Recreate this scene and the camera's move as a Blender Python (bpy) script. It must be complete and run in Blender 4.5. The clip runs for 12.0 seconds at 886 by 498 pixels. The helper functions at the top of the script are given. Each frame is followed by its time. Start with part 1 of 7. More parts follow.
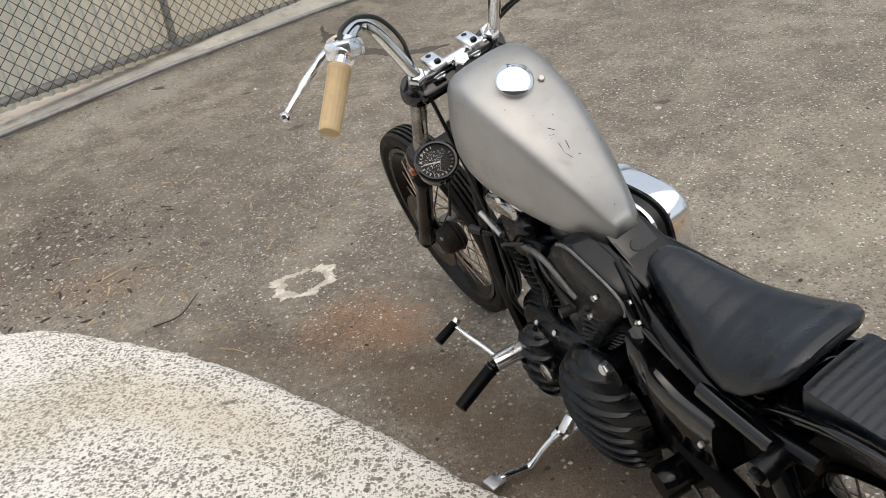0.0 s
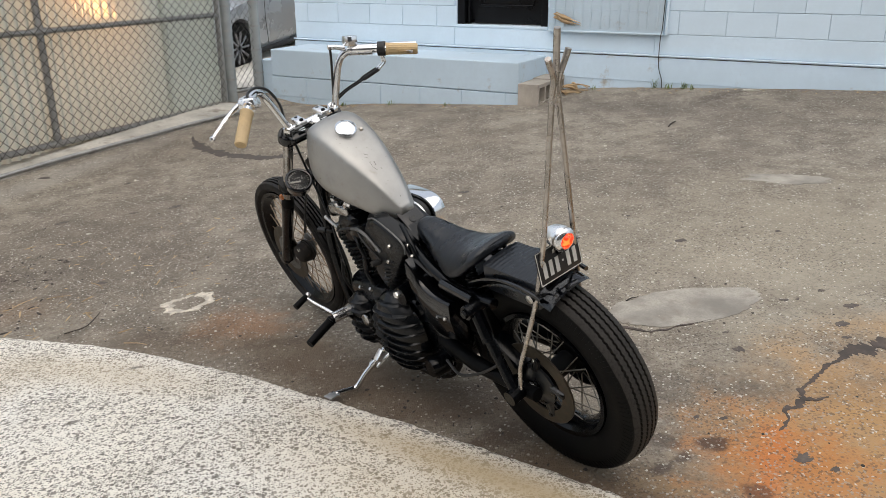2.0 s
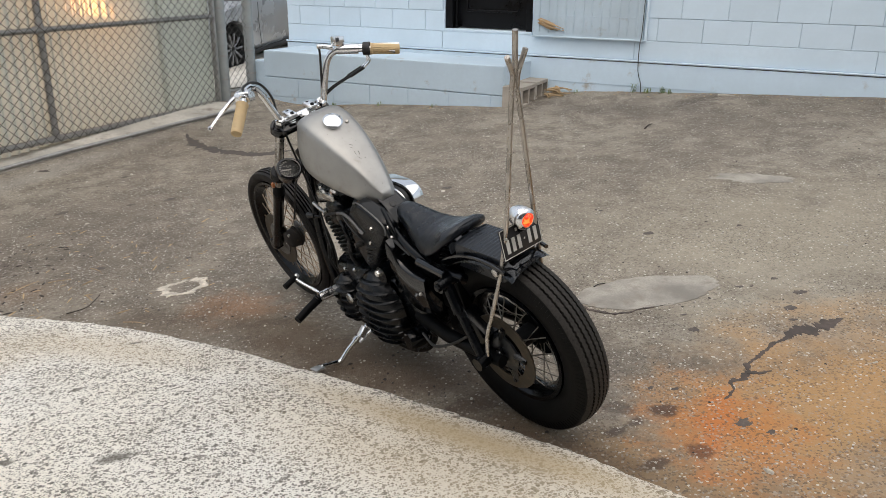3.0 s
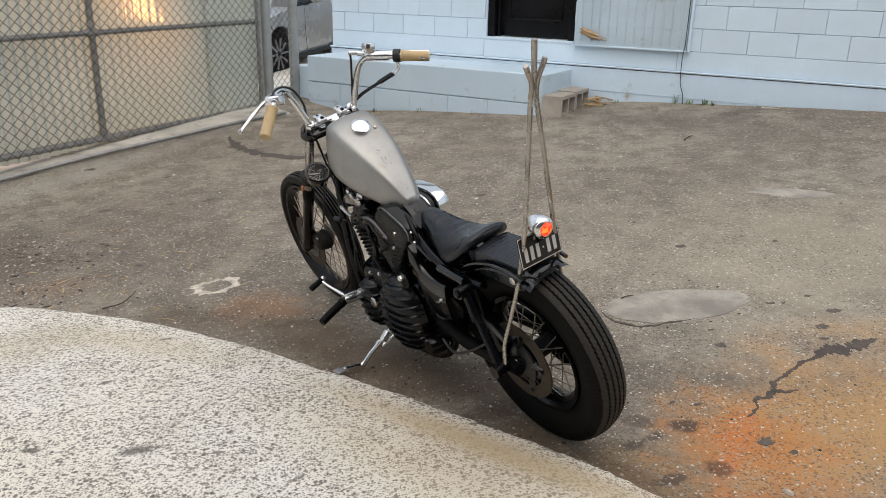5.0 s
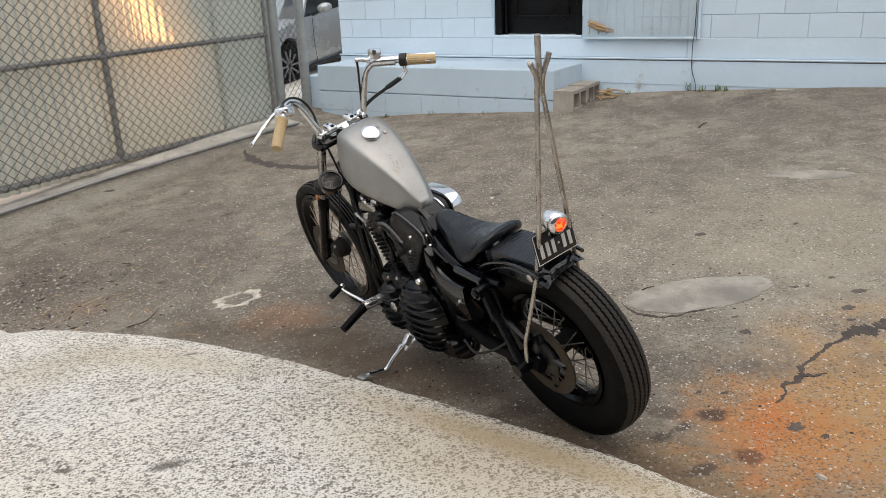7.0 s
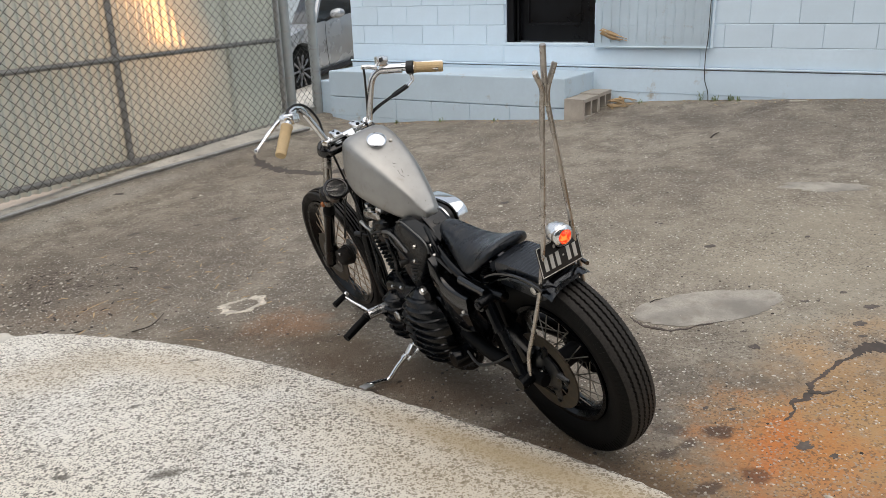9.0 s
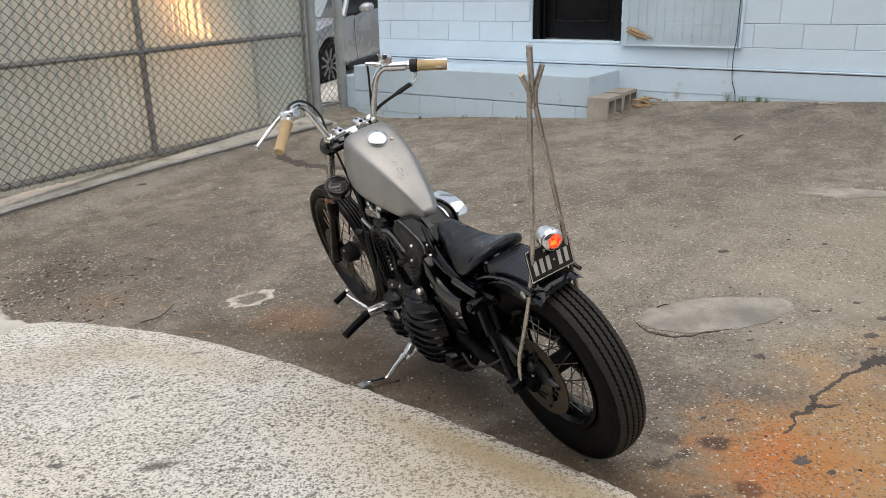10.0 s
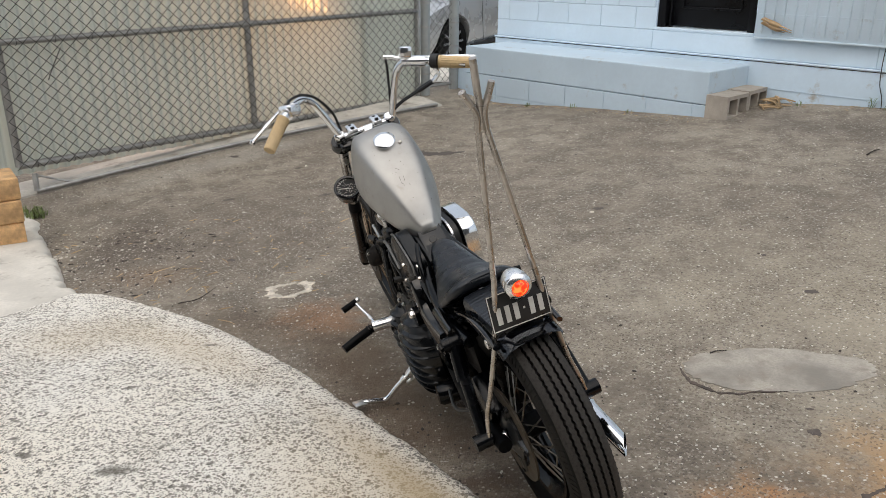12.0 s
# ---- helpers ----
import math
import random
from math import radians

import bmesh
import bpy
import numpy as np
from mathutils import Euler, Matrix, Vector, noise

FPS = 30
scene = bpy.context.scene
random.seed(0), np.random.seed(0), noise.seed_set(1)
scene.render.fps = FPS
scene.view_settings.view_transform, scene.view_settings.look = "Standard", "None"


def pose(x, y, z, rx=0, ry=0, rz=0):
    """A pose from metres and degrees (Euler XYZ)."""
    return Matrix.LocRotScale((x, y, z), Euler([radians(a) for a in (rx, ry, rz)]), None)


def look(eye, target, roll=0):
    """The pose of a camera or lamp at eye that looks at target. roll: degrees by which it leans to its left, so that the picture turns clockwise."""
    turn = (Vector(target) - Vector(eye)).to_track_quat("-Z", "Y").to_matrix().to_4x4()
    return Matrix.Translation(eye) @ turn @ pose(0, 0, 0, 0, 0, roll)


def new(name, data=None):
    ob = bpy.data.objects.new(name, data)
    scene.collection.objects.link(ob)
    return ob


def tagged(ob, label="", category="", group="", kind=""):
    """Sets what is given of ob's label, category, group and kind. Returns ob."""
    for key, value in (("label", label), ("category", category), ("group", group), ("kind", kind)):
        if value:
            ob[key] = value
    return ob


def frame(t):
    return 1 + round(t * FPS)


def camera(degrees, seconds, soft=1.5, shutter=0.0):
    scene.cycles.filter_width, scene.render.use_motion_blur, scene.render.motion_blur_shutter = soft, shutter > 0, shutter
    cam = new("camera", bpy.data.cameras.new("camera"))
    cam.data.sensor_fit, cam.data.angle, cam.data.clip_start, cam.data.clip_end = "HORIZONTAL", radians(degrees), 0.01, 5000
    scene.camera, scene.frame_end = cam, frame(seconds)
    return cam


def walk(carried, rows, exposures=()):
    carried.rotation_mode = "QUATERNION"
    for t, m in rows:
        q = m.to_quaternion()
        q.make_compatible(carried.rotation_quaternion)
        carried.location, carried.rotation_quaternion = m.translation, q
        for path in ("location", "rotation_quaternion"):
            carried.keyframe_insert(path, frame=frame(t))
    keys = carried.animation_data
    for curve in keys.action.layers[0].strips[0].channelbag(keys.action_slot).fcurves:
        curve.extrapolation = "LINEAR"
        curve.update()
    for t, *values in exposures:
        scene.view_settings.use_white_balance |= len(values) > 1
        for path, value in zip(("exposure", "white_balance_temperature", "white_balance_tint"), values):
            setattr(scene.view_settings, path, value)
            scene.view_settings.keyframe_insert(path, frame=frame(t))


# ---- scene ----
cam = camera(59.3, 12.0, soft=0.8)
PATH = [
    (0, (-0.013, -0.022, 1.304), (0.0, 1.718, 0.318), -5.9),
    (0.5, (-0.064, -0.321, 1.302), (0.214, 1.436, 0.388), -3.3),
    (1, (-0.125, -0.640, 1.326), (0.308, 1.116, 0.472), -0.65),
    (1.5, (-0.091, -0.926, 1.325), (0.335, 0.868, 0.551), -0.0),
    (2, (-0.109, -1.159, 1.346), (0.322, 0.672, 0.668), -0.0),
    (2.5, (-0.137, -1.32, 1.344), (0.32, 0.508, 0.672), 0.1),
    (3, (-0.12, -1.41, 1.355), (0.335, 0.419, 0.688), 0.8),
    (3.5, (-0.07, -1.426, 1.359), (0.335, 0.42, 0.706), 0.4),
    (5.5, (-0.055, -1.437, 1.358), (0.277, 0.425, 0.706), 1.3),
    (6, (-0.054, -1.436, 1.356), (0.231, 0.433, 0.705), 0.1),
    (6.5, (-0.052, -1.436, 1.358), (0.239, 0.434, 0.711), -1.1),
    (7, (-0.04, -1.439, 1.357), (0.257, 0.43, 0.71), -2.3),
    (9, (-0.011, -1.41, 1.36), (0.259, 0.468, 0.728), -1.8),
    (9.5, (0.043, -1.415, 1.363), (0.277, 0.468, 0.731), -1.1),
    (10, (0.109, -1.401, 1.368), (0.298, 0.483, 0.726), -1.2),
    (10.5, (0.19, -1.338, 1.382), (0.323, 0.556, 0.751), -0.4),
    (11, (0.295, -1.241, 1.393), (0.341, 0.654, 0.756), 0.4),
    (11.5, (0.401, -1.16, 1.401), (0.351, 0.726, 0.737), -0.3),
    (12, (0.576, -1.082, 1.403), (0.406, 0.785, 0.707), 0.3),
]
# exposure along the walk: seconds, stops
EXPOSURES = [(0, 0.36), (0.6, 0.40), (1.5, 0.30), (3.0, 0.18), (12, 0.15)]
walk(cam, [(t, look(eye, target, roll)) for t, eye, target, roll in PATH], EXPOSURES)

# ---- light ----
world = bpy.data.worlds.new("world")
scene.world = world
world.use_nodes = True
wn, wl = world.node_tree.nodes, world.node_tree.links
sky = wn.new("ShaderNodeTexSky")
sky.sky_type = 'NISHITA'
sky.sun_disc = False
SUN_EL, SUN_AZ = 66.0, 190.0   # degrees; azimuth clockwise from +y
sky.sun_elevation, sky.sun_rotation = radians(SUN_EL), radians(SUN_AZ)
sky.air_density, sky.dust_density, sky.ozone_density = 1.0, 4.0, 0.5
# thin high cloud whitens the clear sky
veil = wn.new("ShaderNodeMix")
veil.data_type = 'RGBA'
veil.inputs[0].default_value = 0.6
veil.inputs[7].default_value = (5.2, 5.5, 5.9, 1)
wl.new(sky.outputs[0], veil.inputs[6])
wl.new(veil.outputs[2], wn["Background"].inputs[0])
wn["Background"].inputs[1].default_value = 0.15
sun = new("sun", bpy.data.lights.new("sun", 'SUN'))
sun.data.energy, sun.data.angle, sun.data.color = 1.55, radians(110), (1.0, 0.925, 0.81)
sd = Vector((math.sin(radians(SUN_AZ)) * math.cos(radians(SUN_EL)), math.cos(radians(SUN_AZ)) * math.cos(radians(SUN_EL)), math.sin(radians(SUN_EL))))
sun.matrix_world = look(sd * 30, (0, 0, 0))

# warm strip lamp of the shed behind the plastic screen
shed = new("shed_lamp", bpy.data.lights.new("shed_lamp", 'AREA'))
shed.data.shape, shed.data.size, shed.data.size_y = 'RECTANGLE', 0.34, 1.3
shed.data.energy, shed.data.color = 26.0, (1.0, 0.45, 0.15)
shed.matrix_world = look((-1.66, 6.80, 1.50), (-3.10, 4.90, 0.40))


# ---- materials ----
def base_nodes(name):
    m = bpy.data.materials.new(name)
    m.use_nodes = True
    nt = m.node_tree
    return m, nt, nt.nodes, nt.links, nt.nodes["Principled BSDF"]


def math_node(nt, op, a, b=None, clamp=False):
    n = nt.nodes.new("ShaderNodeMath")
    n.operation, n.use_clamp = op, clamp
    for i, v in enumerate((a, b)):
        if v is None:
            continue
        if isinstance(v, (int, float)):
            n.inputs[i].default_value = v
        else:
            nt.links.new(v, n.inputs[i])
    return n.outputs[0]


def mix_col(nt, fac, a, b, kind='MIX'):
    n = nt.nodes.new("ShaderNodeMix")
    n.data_type, n.blend_type, n.clamp_factor = 'RGBA', kind, True
    for sock, v in ((n.inputs[0], fac), (n.inputs[6], a), (n.inputs[7], b)):
        if isinstance(v, (int, float)):
            sock.default_value = v
        elif isinstance(v, tuple):
            sock.default_value = (*v[:3], 1)
        else:
            nt.links.new(v, sock)
    return n.outputs[2]


def ramp_node(nt, val, lo, hi, a=0.0, b=1.0):
    n = nt.nodes.new("ShaderNodeMapRange")
    n.interpolation_type = 'SMOOTHSTEP'
    nt.links.new(val, n.inputs[0])
    for i, v in zip((1, 2, 3, 4), (lo, hi, a, b)):
        n.inputs[i].default_value = v
    return n.outputs[0]


def noise_node(nt, vec, scale, detail=4, rough=0.55, distort=0.0):
    n = nt.nodes.new("ShaderNodeTexNoise")
    n.inputs["Scale"].default_value, n.inputs["Detail"].default_value = scale, detail
    n.inputs["Roughness"].default_value, n.inputs["Distortion"].default_value = rough, distort
    nt.links.new(vec, n.inputs["Vector"])
    return n.outputs[0]


def voronoi_node(nt, vec, scale, out="Distance", feature='F1'):
    n = nt.nodes.new("ShaderNodeTexVoronoi")
    n.feature = feature
    n.inputs["Scale"].default_value = scale
    nt.links.new(vec, n.inputs["Vector"])
    return n.outputs[out]


def bump_to(nt, bsdf, height, strength, dist=0.01):
    n = nt.nodes.new("ShaderNodeBump")
    n.inputs["Strength"].default_value, n.inputs["Distance"].default_value = strength, dist
    nt.links.new(height, n.inputs["Height"])
    nt.links.new(n.outputs[0], bsdf.inputs["Normal"])


def mat(name, col, rough=0.5, metal=0.0, var=0.2, scale=6.0, fine=70.0, bump=0.15, dirt=None, dirt_amount=0.0, rvar=0.15, spec=0.5, coat=0.0, per_object=0.0):
    """A painted, cast or plain surface: colour drift at two scales, dirt, uneven gloss and a fine relief."""
    m, nt, nodes, links, bsdf = base_nodes(name)
    co = nodes.new("ShaderNodeTexCoord").outputs["Object"]
    n1, n2 = noise_node(nt, co, scale, 5), noise_node(nt, co, fine, 3)
    lo, hi = tuple(c * (1 - var) for c in col), tuple(min(1, c * (1 + var)) for c in col)
    c = mix_col(nt, ramp_node(nt, n1, 0.3, 0.7), lo, hi)
    c = mix_col(nt, ramp_node(nt, n2, 0.35, 0.7, 0.0, 0.35), c, tuple(v * (1 - var) for v in col))
    if dirt:
        n3 = noise_node(nt, co, scale * 2.3, 6, 0.7)
        c = mix_col(nt, ramp_node(nt, n3, 0.62 - dirt_amount * 0.3, 0.75), c, dirt)
    if per_object:
        info = nodes.new("ShaderNodeObjectInfo").outputs["Random"]
        c = mix_col(nt, 1.0, c, mix_col(nt, info, (1 - per_object,) * 3, (1 + per_object,) * 3), 'MULTIPLY')
    links.new(c, bsdf.inputs["Base Color"])
    links.new(ramp_node(nt, n1, 0.25, 0.75, max(0.02, rough - rvar), min(1, rough + rvar)), bsdf.inputs["Roughness"])
    bsdf.inputs["Metallic"].default_value = metal
    bsdf.inputs["Specular IOR Level"].default_value = spec
    bsdf.inputs["Coat Weight"].default_value = coat
    if bump:
        bump_to(nt, bsdf, n2, bump, 0.003)
    return m


def stain(nt, pos, warp, centre, radii, turn=0.0, soft=0.5, rag=0.7):
    """1 inside a ragged oval on the ground, 0 outside."""
    s = nt.nodes.new("ShaderNodeVectorMath")
    s.operation = 'SUBTRACT'
    nt.links.new(pos, s.inputs[0])
    s.inputs[1].default_value = (*centre, 0)
    r = nt.nodes.new("ShaderNodeVectorRotate")
    r.rotation_type = 'Z_AXIS'
    r.inputs["Angle"].default_value = radians(-turn)
    nt.links.new(s.outputs[0], r.inputs["Vector"])
    k = nt.nodes.new("ShaderNodeVectorMath")
    k.operation = 'MULTIPLY'
    nt.links.new(r.outputs[0], k.inputs[0])
    k.inputs[1].default_value = (1 / radii[0], 1 / radii[1], 0)
    ln = nt.nodes.new("ShaderNodeVectorMath")
    ln.operation = 'LENGTH'
    nt.links.new(k.outputs[0], ln.inputs[0])
    d = math_node(nt, 'ADD', ln.outputs["Value"], math_node(nt, 'MULTIPLY', math_node(nt, 'SUBTRACT', warp, 0.5), 2 * rag))
    return ramp_node(nt, d, 1.0, 1.0 - soft)


def asphalt_material():
    m, nt, nodes, links, bsdf = base_nodes("old_asphalt")
    pos = nodes.new("ShaderNodeNewGeometry").outputs["Position"]
    big, mid, fine = noise_node(nt, pos, 0.55, 6, 0.6), noise_node(nt, pos, 5.0, 6, 0.65), noise_node(nt, pos, 45.0, 5, 0.7)
    grit = voronoi_node(nt, pos, 170.0)
    cell = voronoi_node(nt, pos, 150.0, "Color")
    sep = nodes.new("ShaderNodeSeparateColor")
    links.new(cell, sep.inputs[0])
    c = mix_col(nt, ramp_node(nt, big, 0.40, 0.60), (0.222, 0.192, 0.152), (0.324, 0.287, 0.232))
    c = mix_col(nt, ramp_node(nt, mid, 0.40, 0.62, 0.0, 0.7), c, (0.140, 0.120, 0.100))
    c = mix_col(nt, ramp_node(nt, fine, 0.50, 0.70, 0.0, 0.55), c, (0.42, 0.385, 0.315))
    c = mix_col(nt, ramp_node(nt, fine, 0.47, 0.30, 0.0, 0.60), c, (0.115, 0.096, 0.078))
    blot = noise_node(nt, pos, 1.7, 7, 0.68, 0.5)
    c = mix_col(nt, ramp_node(nt, blot, 0.50, 0.66, 0.0, 0.55), c, (0.165, 0.139, 0.113))
    warp = noise_node(nt, pos, 3.2, 6, 0.65)
    warp2 = noise_node(nt, pos, 9.0, 6, 0.7)
    # pale dust where the yard dries, and along the gate
    c = mix_col(nt, math_node(nt, 'MULTIPLY', stain(nt, pos, warp, (-1.72, 4.92), (1.9, 0.20), 48, 0.9, 0.5), 0.55), c, (0.40, 0.37, 0.325))
    c = mix_col(nt, math_node(nt, 'MULTIPLY', stain(nt, pos, warp, (2.6, 1.7), (2.6, 1.5), -20, 0.9, 0.8), 0.6), c, (0.415, 0.368, 0.285))
    c = mix_col(nt, math_node(nt, 'MULTIPLY', stain(nt, pos, warp, (1.75, 0.50), (1.25, 0.70), 18, 0.9, 0.75), 0.88), c, (0.50, 0.295, 0.130))
    c = mix_col(nt, math_node(nt, 'MULTIPLY', stain(nt, pos, warp2, (0.95, 0.38), (0.75, 0.22), -48, 0.9, 0.8), 0.75), c, (0.33, 0.225, 0.125))
    # rust and clay
    c = mix_col(nt, math_node(nt, 'MULTIPLY', stain(nt, pos, warp2, (1.32, 0.50), (0.36, 0.42), 20, 0.9, 1.0), 0.85), c, (0.52, 0.225, 0.075))
    c = mix_col(nt, math_node(nt, 'MULTIPLY', stain(nt, pos, warp2, (1.26, 0.48), (0.090, 0.30), -37, 1.0, 0.9), 0.85), c, (0.58, 0.200, 0.060))
    c = mix_col(nt, math_node(nt, 'MULTIPLY', stain(nt, pos, warp2, (-0.25, 2.05), (0.34, 0.24), -25, 0.9, 0.9), 0.7), c, (0.33, 0.185, 0.105))
    c = mix_col(nt, math_node(nt, 'MULTIPLY', stain(nt, pos, warp, (-1.35, 2.65), (0.40, 0.22), -15, 0.8, 0.9), 0.5), c, (0.24, 0.165, 0.108))
    # oil and soot; ovals under the engine also carry painted contact shade
    for cx, cy, rx, ry, k in ((1.175, 0.653, 0.060, 0.045, 0.8), (1.040, 0.716, 0.055, 0.050, 0.55), (1.054, 0.616, 0.055, 0.040, 0.7), (0.974, 0.603, 0.065, 0.040, 0.7), (1.013, 0.402, 0.065, 0.035, 0.75), (1.173, 0.410, 0.05, 0.06, 0.65), (0.55, 1.15, 0.16, 0.12, 0.5), (3.644, 4.70, 0.35, 0.10, 0.5), (0.60, 0.92, 0.22, 0.07, 0.6)):
        c = mix_col(nt, math_node(nt, 'MULTIPLY', stain(nt, pos, warp2, (cx, cy), (rx, ry), 15, 0.55, 1.3), k), c, (0.060, 0.045, 0.042))
    c = mix_col(nt, math_node(nt, 'MULTIPLY', stain(nt, pos, warp, (2.9, 4.9), (1.5, 0.45), -46, 0.9, 0.9), 0.5), c, (0.115, 0.098, 0.085))
    c = mix_col(nt, math_node(nt, 'MULTIPLY', stain(nt, pos, warp, (-1.75, 3.2), (0.35, 0.75), 25, 0.8, 0.8), 0.7), c, (0.105, 0.085, 0.068))
    c = mix_col(nt, math_node(nt, 'MULTIPLY', stain(nt, pos, warp, (-1.15, 3.35), (1.5, 1.05), -30, 0.9, 1.0), 0.45), c, (0.120, 0.100, 0.082))
    # stone grit shows through everywhere, thick in some places and worn off in others
    gritty = ramp_node(nt, noise_node(nt, pos, 2.6, 5, 0.6), 0.34, 0.58, 0.30, 0.75)
    dark_chip = math_node(nt, 'MULTIPLY', ramp_node(nt, sep.outputs[0], 0.72, 0.92), gritty)
    c = mix_col(nt, math_node(nt, 'MULTIPLY', dark_chip, 0.85), c, (0.095, 0.078, 0.064))
    c = mix_col(nt, math_node(nt, 'MULTIPLY', ramp_node(nt, sep.outputs[2], 0.86, 0.97), gritty), c, (0.39, 0.355, 0.305))
    c = mix_col(nt, ramp_node(nt, sep.outputs[1], 0.978, 0.986, 0.0, 0.85), c, (0.68, 0.65, 0.59))
    # damp brown silt along the slab's foot, with the motorcycle's contact shade painted in
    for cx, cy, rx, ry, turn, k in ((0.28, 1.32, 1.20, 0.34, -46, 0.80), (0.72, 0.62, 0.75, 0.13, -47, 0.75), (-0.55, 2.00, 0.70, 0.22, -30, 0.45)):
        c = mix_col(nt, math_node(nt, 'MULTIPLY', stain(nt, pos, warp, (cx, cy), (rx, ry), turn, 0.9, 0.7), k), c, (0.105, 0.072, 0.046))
    # coarser stones, dark and pale, standing singly
    vc = nodes.new("ShaderNodeTexVoronoi")
    vc.inputs["Scale"].default_value = 62.0
    links.new(pos, vc.inputs["Vector"])
    sc = nodes.new("ShaderNodeSeparateColor")
    links.new(vc.outputs["Color"], sc.inputs[0])
    core = ramp_node(nt, math_node(nt, 'ADD', vc.outputs["Distance"], math_node(nt, 'MULTIPLY', fine, 0.35)), 0.62, 0.42)
    c = mix_col(nt, math_node(nt, 'MULTIPLY', core, ramp_node(nt, sc.outputs[0], 0.88, 0.95, 0.0, 0.5)), c, (0.085, 0.070, 0.060))
    c = mix_col(nt, math_node(nt, 'MULTIPLY', core, ramp_node(nt, sc.outputs[1], 0.93, 0.97, 0.0, 0.55)), c, (0.46, 0.42, 0.36))
    links.new(c, bsdf.inputs["Base Color"])
    links.new(ramp_node(nt, mid, 0.2, 0.8, 0.72, 0.95), bsdf.inputs["Roughness"])
    bsdf.inputs["Specular IOR Level"].default_value = 0.3
    h = math_node(nt, 'ADD', math_node(nt, 'MULTIPLY', grit, 0.6), fine)
    bump_to(nt, bsdf, h, 0.95, 0.006)
    return m


def aggregate_material():
    m, nt, nodes, links, bsdf = base_nodes("worn_aggregate_concrete")
    pos = nodes.new("ShaderNodeNewGeometry").outputs["Position"]
    # chips are jagged: the cell pattern is nudged by a fine noise
    nz = nodes.new("ShaderNodeTexNoise")
    nz.inputs["Scale"].default_value, nz.inputs["Detail"].default_value = 150.0, 3
    links.new(pos, nz.inputs["Vector"])
    sc = nodes.new("ShaderNodeVectorMath")
    sc.operation = 'SCALE'
    sc.inputs["Scale"].default_value = 0.0065
    links.new(nz.outputs["Color"], sc.inputs[0])
    wob = nodes.new("ShaderNodeVectorMath")
    wob.operation = 'ADD'
    links.new(pos, wob.inputs[0])
    links.new(sc.outputs[0], wob.inputs[1])
    big, mid, fine = noise_node(nt, pos, 0.9, 4), noise_node(nt, pos, 3.6, 6, 0.65), noise_node(nt, pos, 140.0, 3, 0.7)
    patchy = math_node(nt, 'MULTIPLY', math_node(nt, 'SUBTRACT', mid, 0.5), 0.7)
    c = mix_col(nt, ramp_node(nt, big, 0.35, 0.65), (0.80, 0.775, 0.715), (0.81, 0.76, 0.66))
    c = mix_col(nt, ramp_node(nt, mid, 0.45, 0.75, 0.0, 0.35), c, (0.58, 0.55, 0.49))
    c = mix_col(nt, ramp_node(nt, fine, 0.42, 0.75, 0.0, 0.45), c, (0.50, 0.47, 0.42))
    depth = None
    # coarse, middle and fine stones, each laid bare here and there
    for scale, lo, hi, edge, dark, pale in ((68.0, 0.74, 0.80, 0.44, (0.075, 0.068, 0.058), (0.30, 0.275, 0.24)), (112.0, 0.56, 0.66, 0.46, (0.085, 0.078, 0.066), (0.34, 0.315, 0.275)), (205.0, 0.52, 0.66, 0.47, (0.12, 0.108, 0.092), (0.40, 0.37, 0.325))):
        v = nodes.new("ShaderNodeTexVoronoi")
        v.inputs["Scale"].default_value = scale
        links.new(wob.outputs[0], v.inputs["Vector"])
        sep = nodes.new("ShaderNodeSeparateColor")
        links.new(v.outputs["Color"], sep.inputs[0])
        pick = ramp_node(nt, math_node(nt, 'ADD', sep.outputs[0], patchy), lo, hi)
        size = math_node(nt, 'ADD', math_node(nt, 'MULTIPLY', sep.outputs[2], 0.25), edge - 0.10)
        spot = math_node(nt, 'MULTIPLY', pick, ramp_node(nt, math_node(nt, 'SUBTRACT', v.outputs["Distance"], size), 0.06, -0.04))
        c = mix_col(nt, math_node(nt, 'MULTIPLY', spot, 0.92), c, mix_col(nt, sep.outputs[1], dark, pale))
        depth = spot if depth is None else math_node(nt, 'MAXIMUM', depth, spot)
    warp = noise_node(nt, pos, 7.0, 6, 0.7)
    # brown silt washed over the rim
    for cx, cy, rx, ry, turn, k in ((0.50, 0.60, 1.15, 0.13, -47, 0.85), (0.40, 0.42, 1.15, 0.32, -48, 0.45), (-0.75, 1.70, 0.75, 0.20, -32, 0.38), (-1.25, 1.75, 0.40, 0.30, 0, 0.30)):
        c = mix_col(nt, math_node(nt, 'MULTIPLY', stain(nt, pos, big, (cx, cy), (rx, ry), turn, 1.0, 0.35), k), c, (0.47, 0.365, 0.215))
    for cx, cy, rx, ry, rz in ((-0.60, 0.80, 0.075, 0.040, 25), (-0.66, 1.72, 0.035, 0.016, 10), (-0.80, 1.33, 0.022, 0.012, 20), (-1.02, 0.95, 0.022, 0.014, 0), (-0.36, 1.38, 0.022, 0.011, 30), (-0.93, 0.86, 0.035, 0.016, 0), (-1.15, 1.28, 0.022, 0.013, 0), (-0.32, 0.86, 0.016, 0.011, 0)):
        c = mix_col(nt, math_node(nt, 'MULTIPLY', stain(nt, pos, warp, (cx, cy), (rx, ry), rz, 0.8, 2.0), 0.8), c, (0.12, 0.108, 0.09))
    links.new(c, bsdf.inputs["Base Color"])
    links.new(ramp_node(nt, mid, 0.2, 0.8, 0.7, 0.92), bsdf.inputs["Roughness"])
    bsdf.inputs["Specular IOR Level"].default_value = 0.3
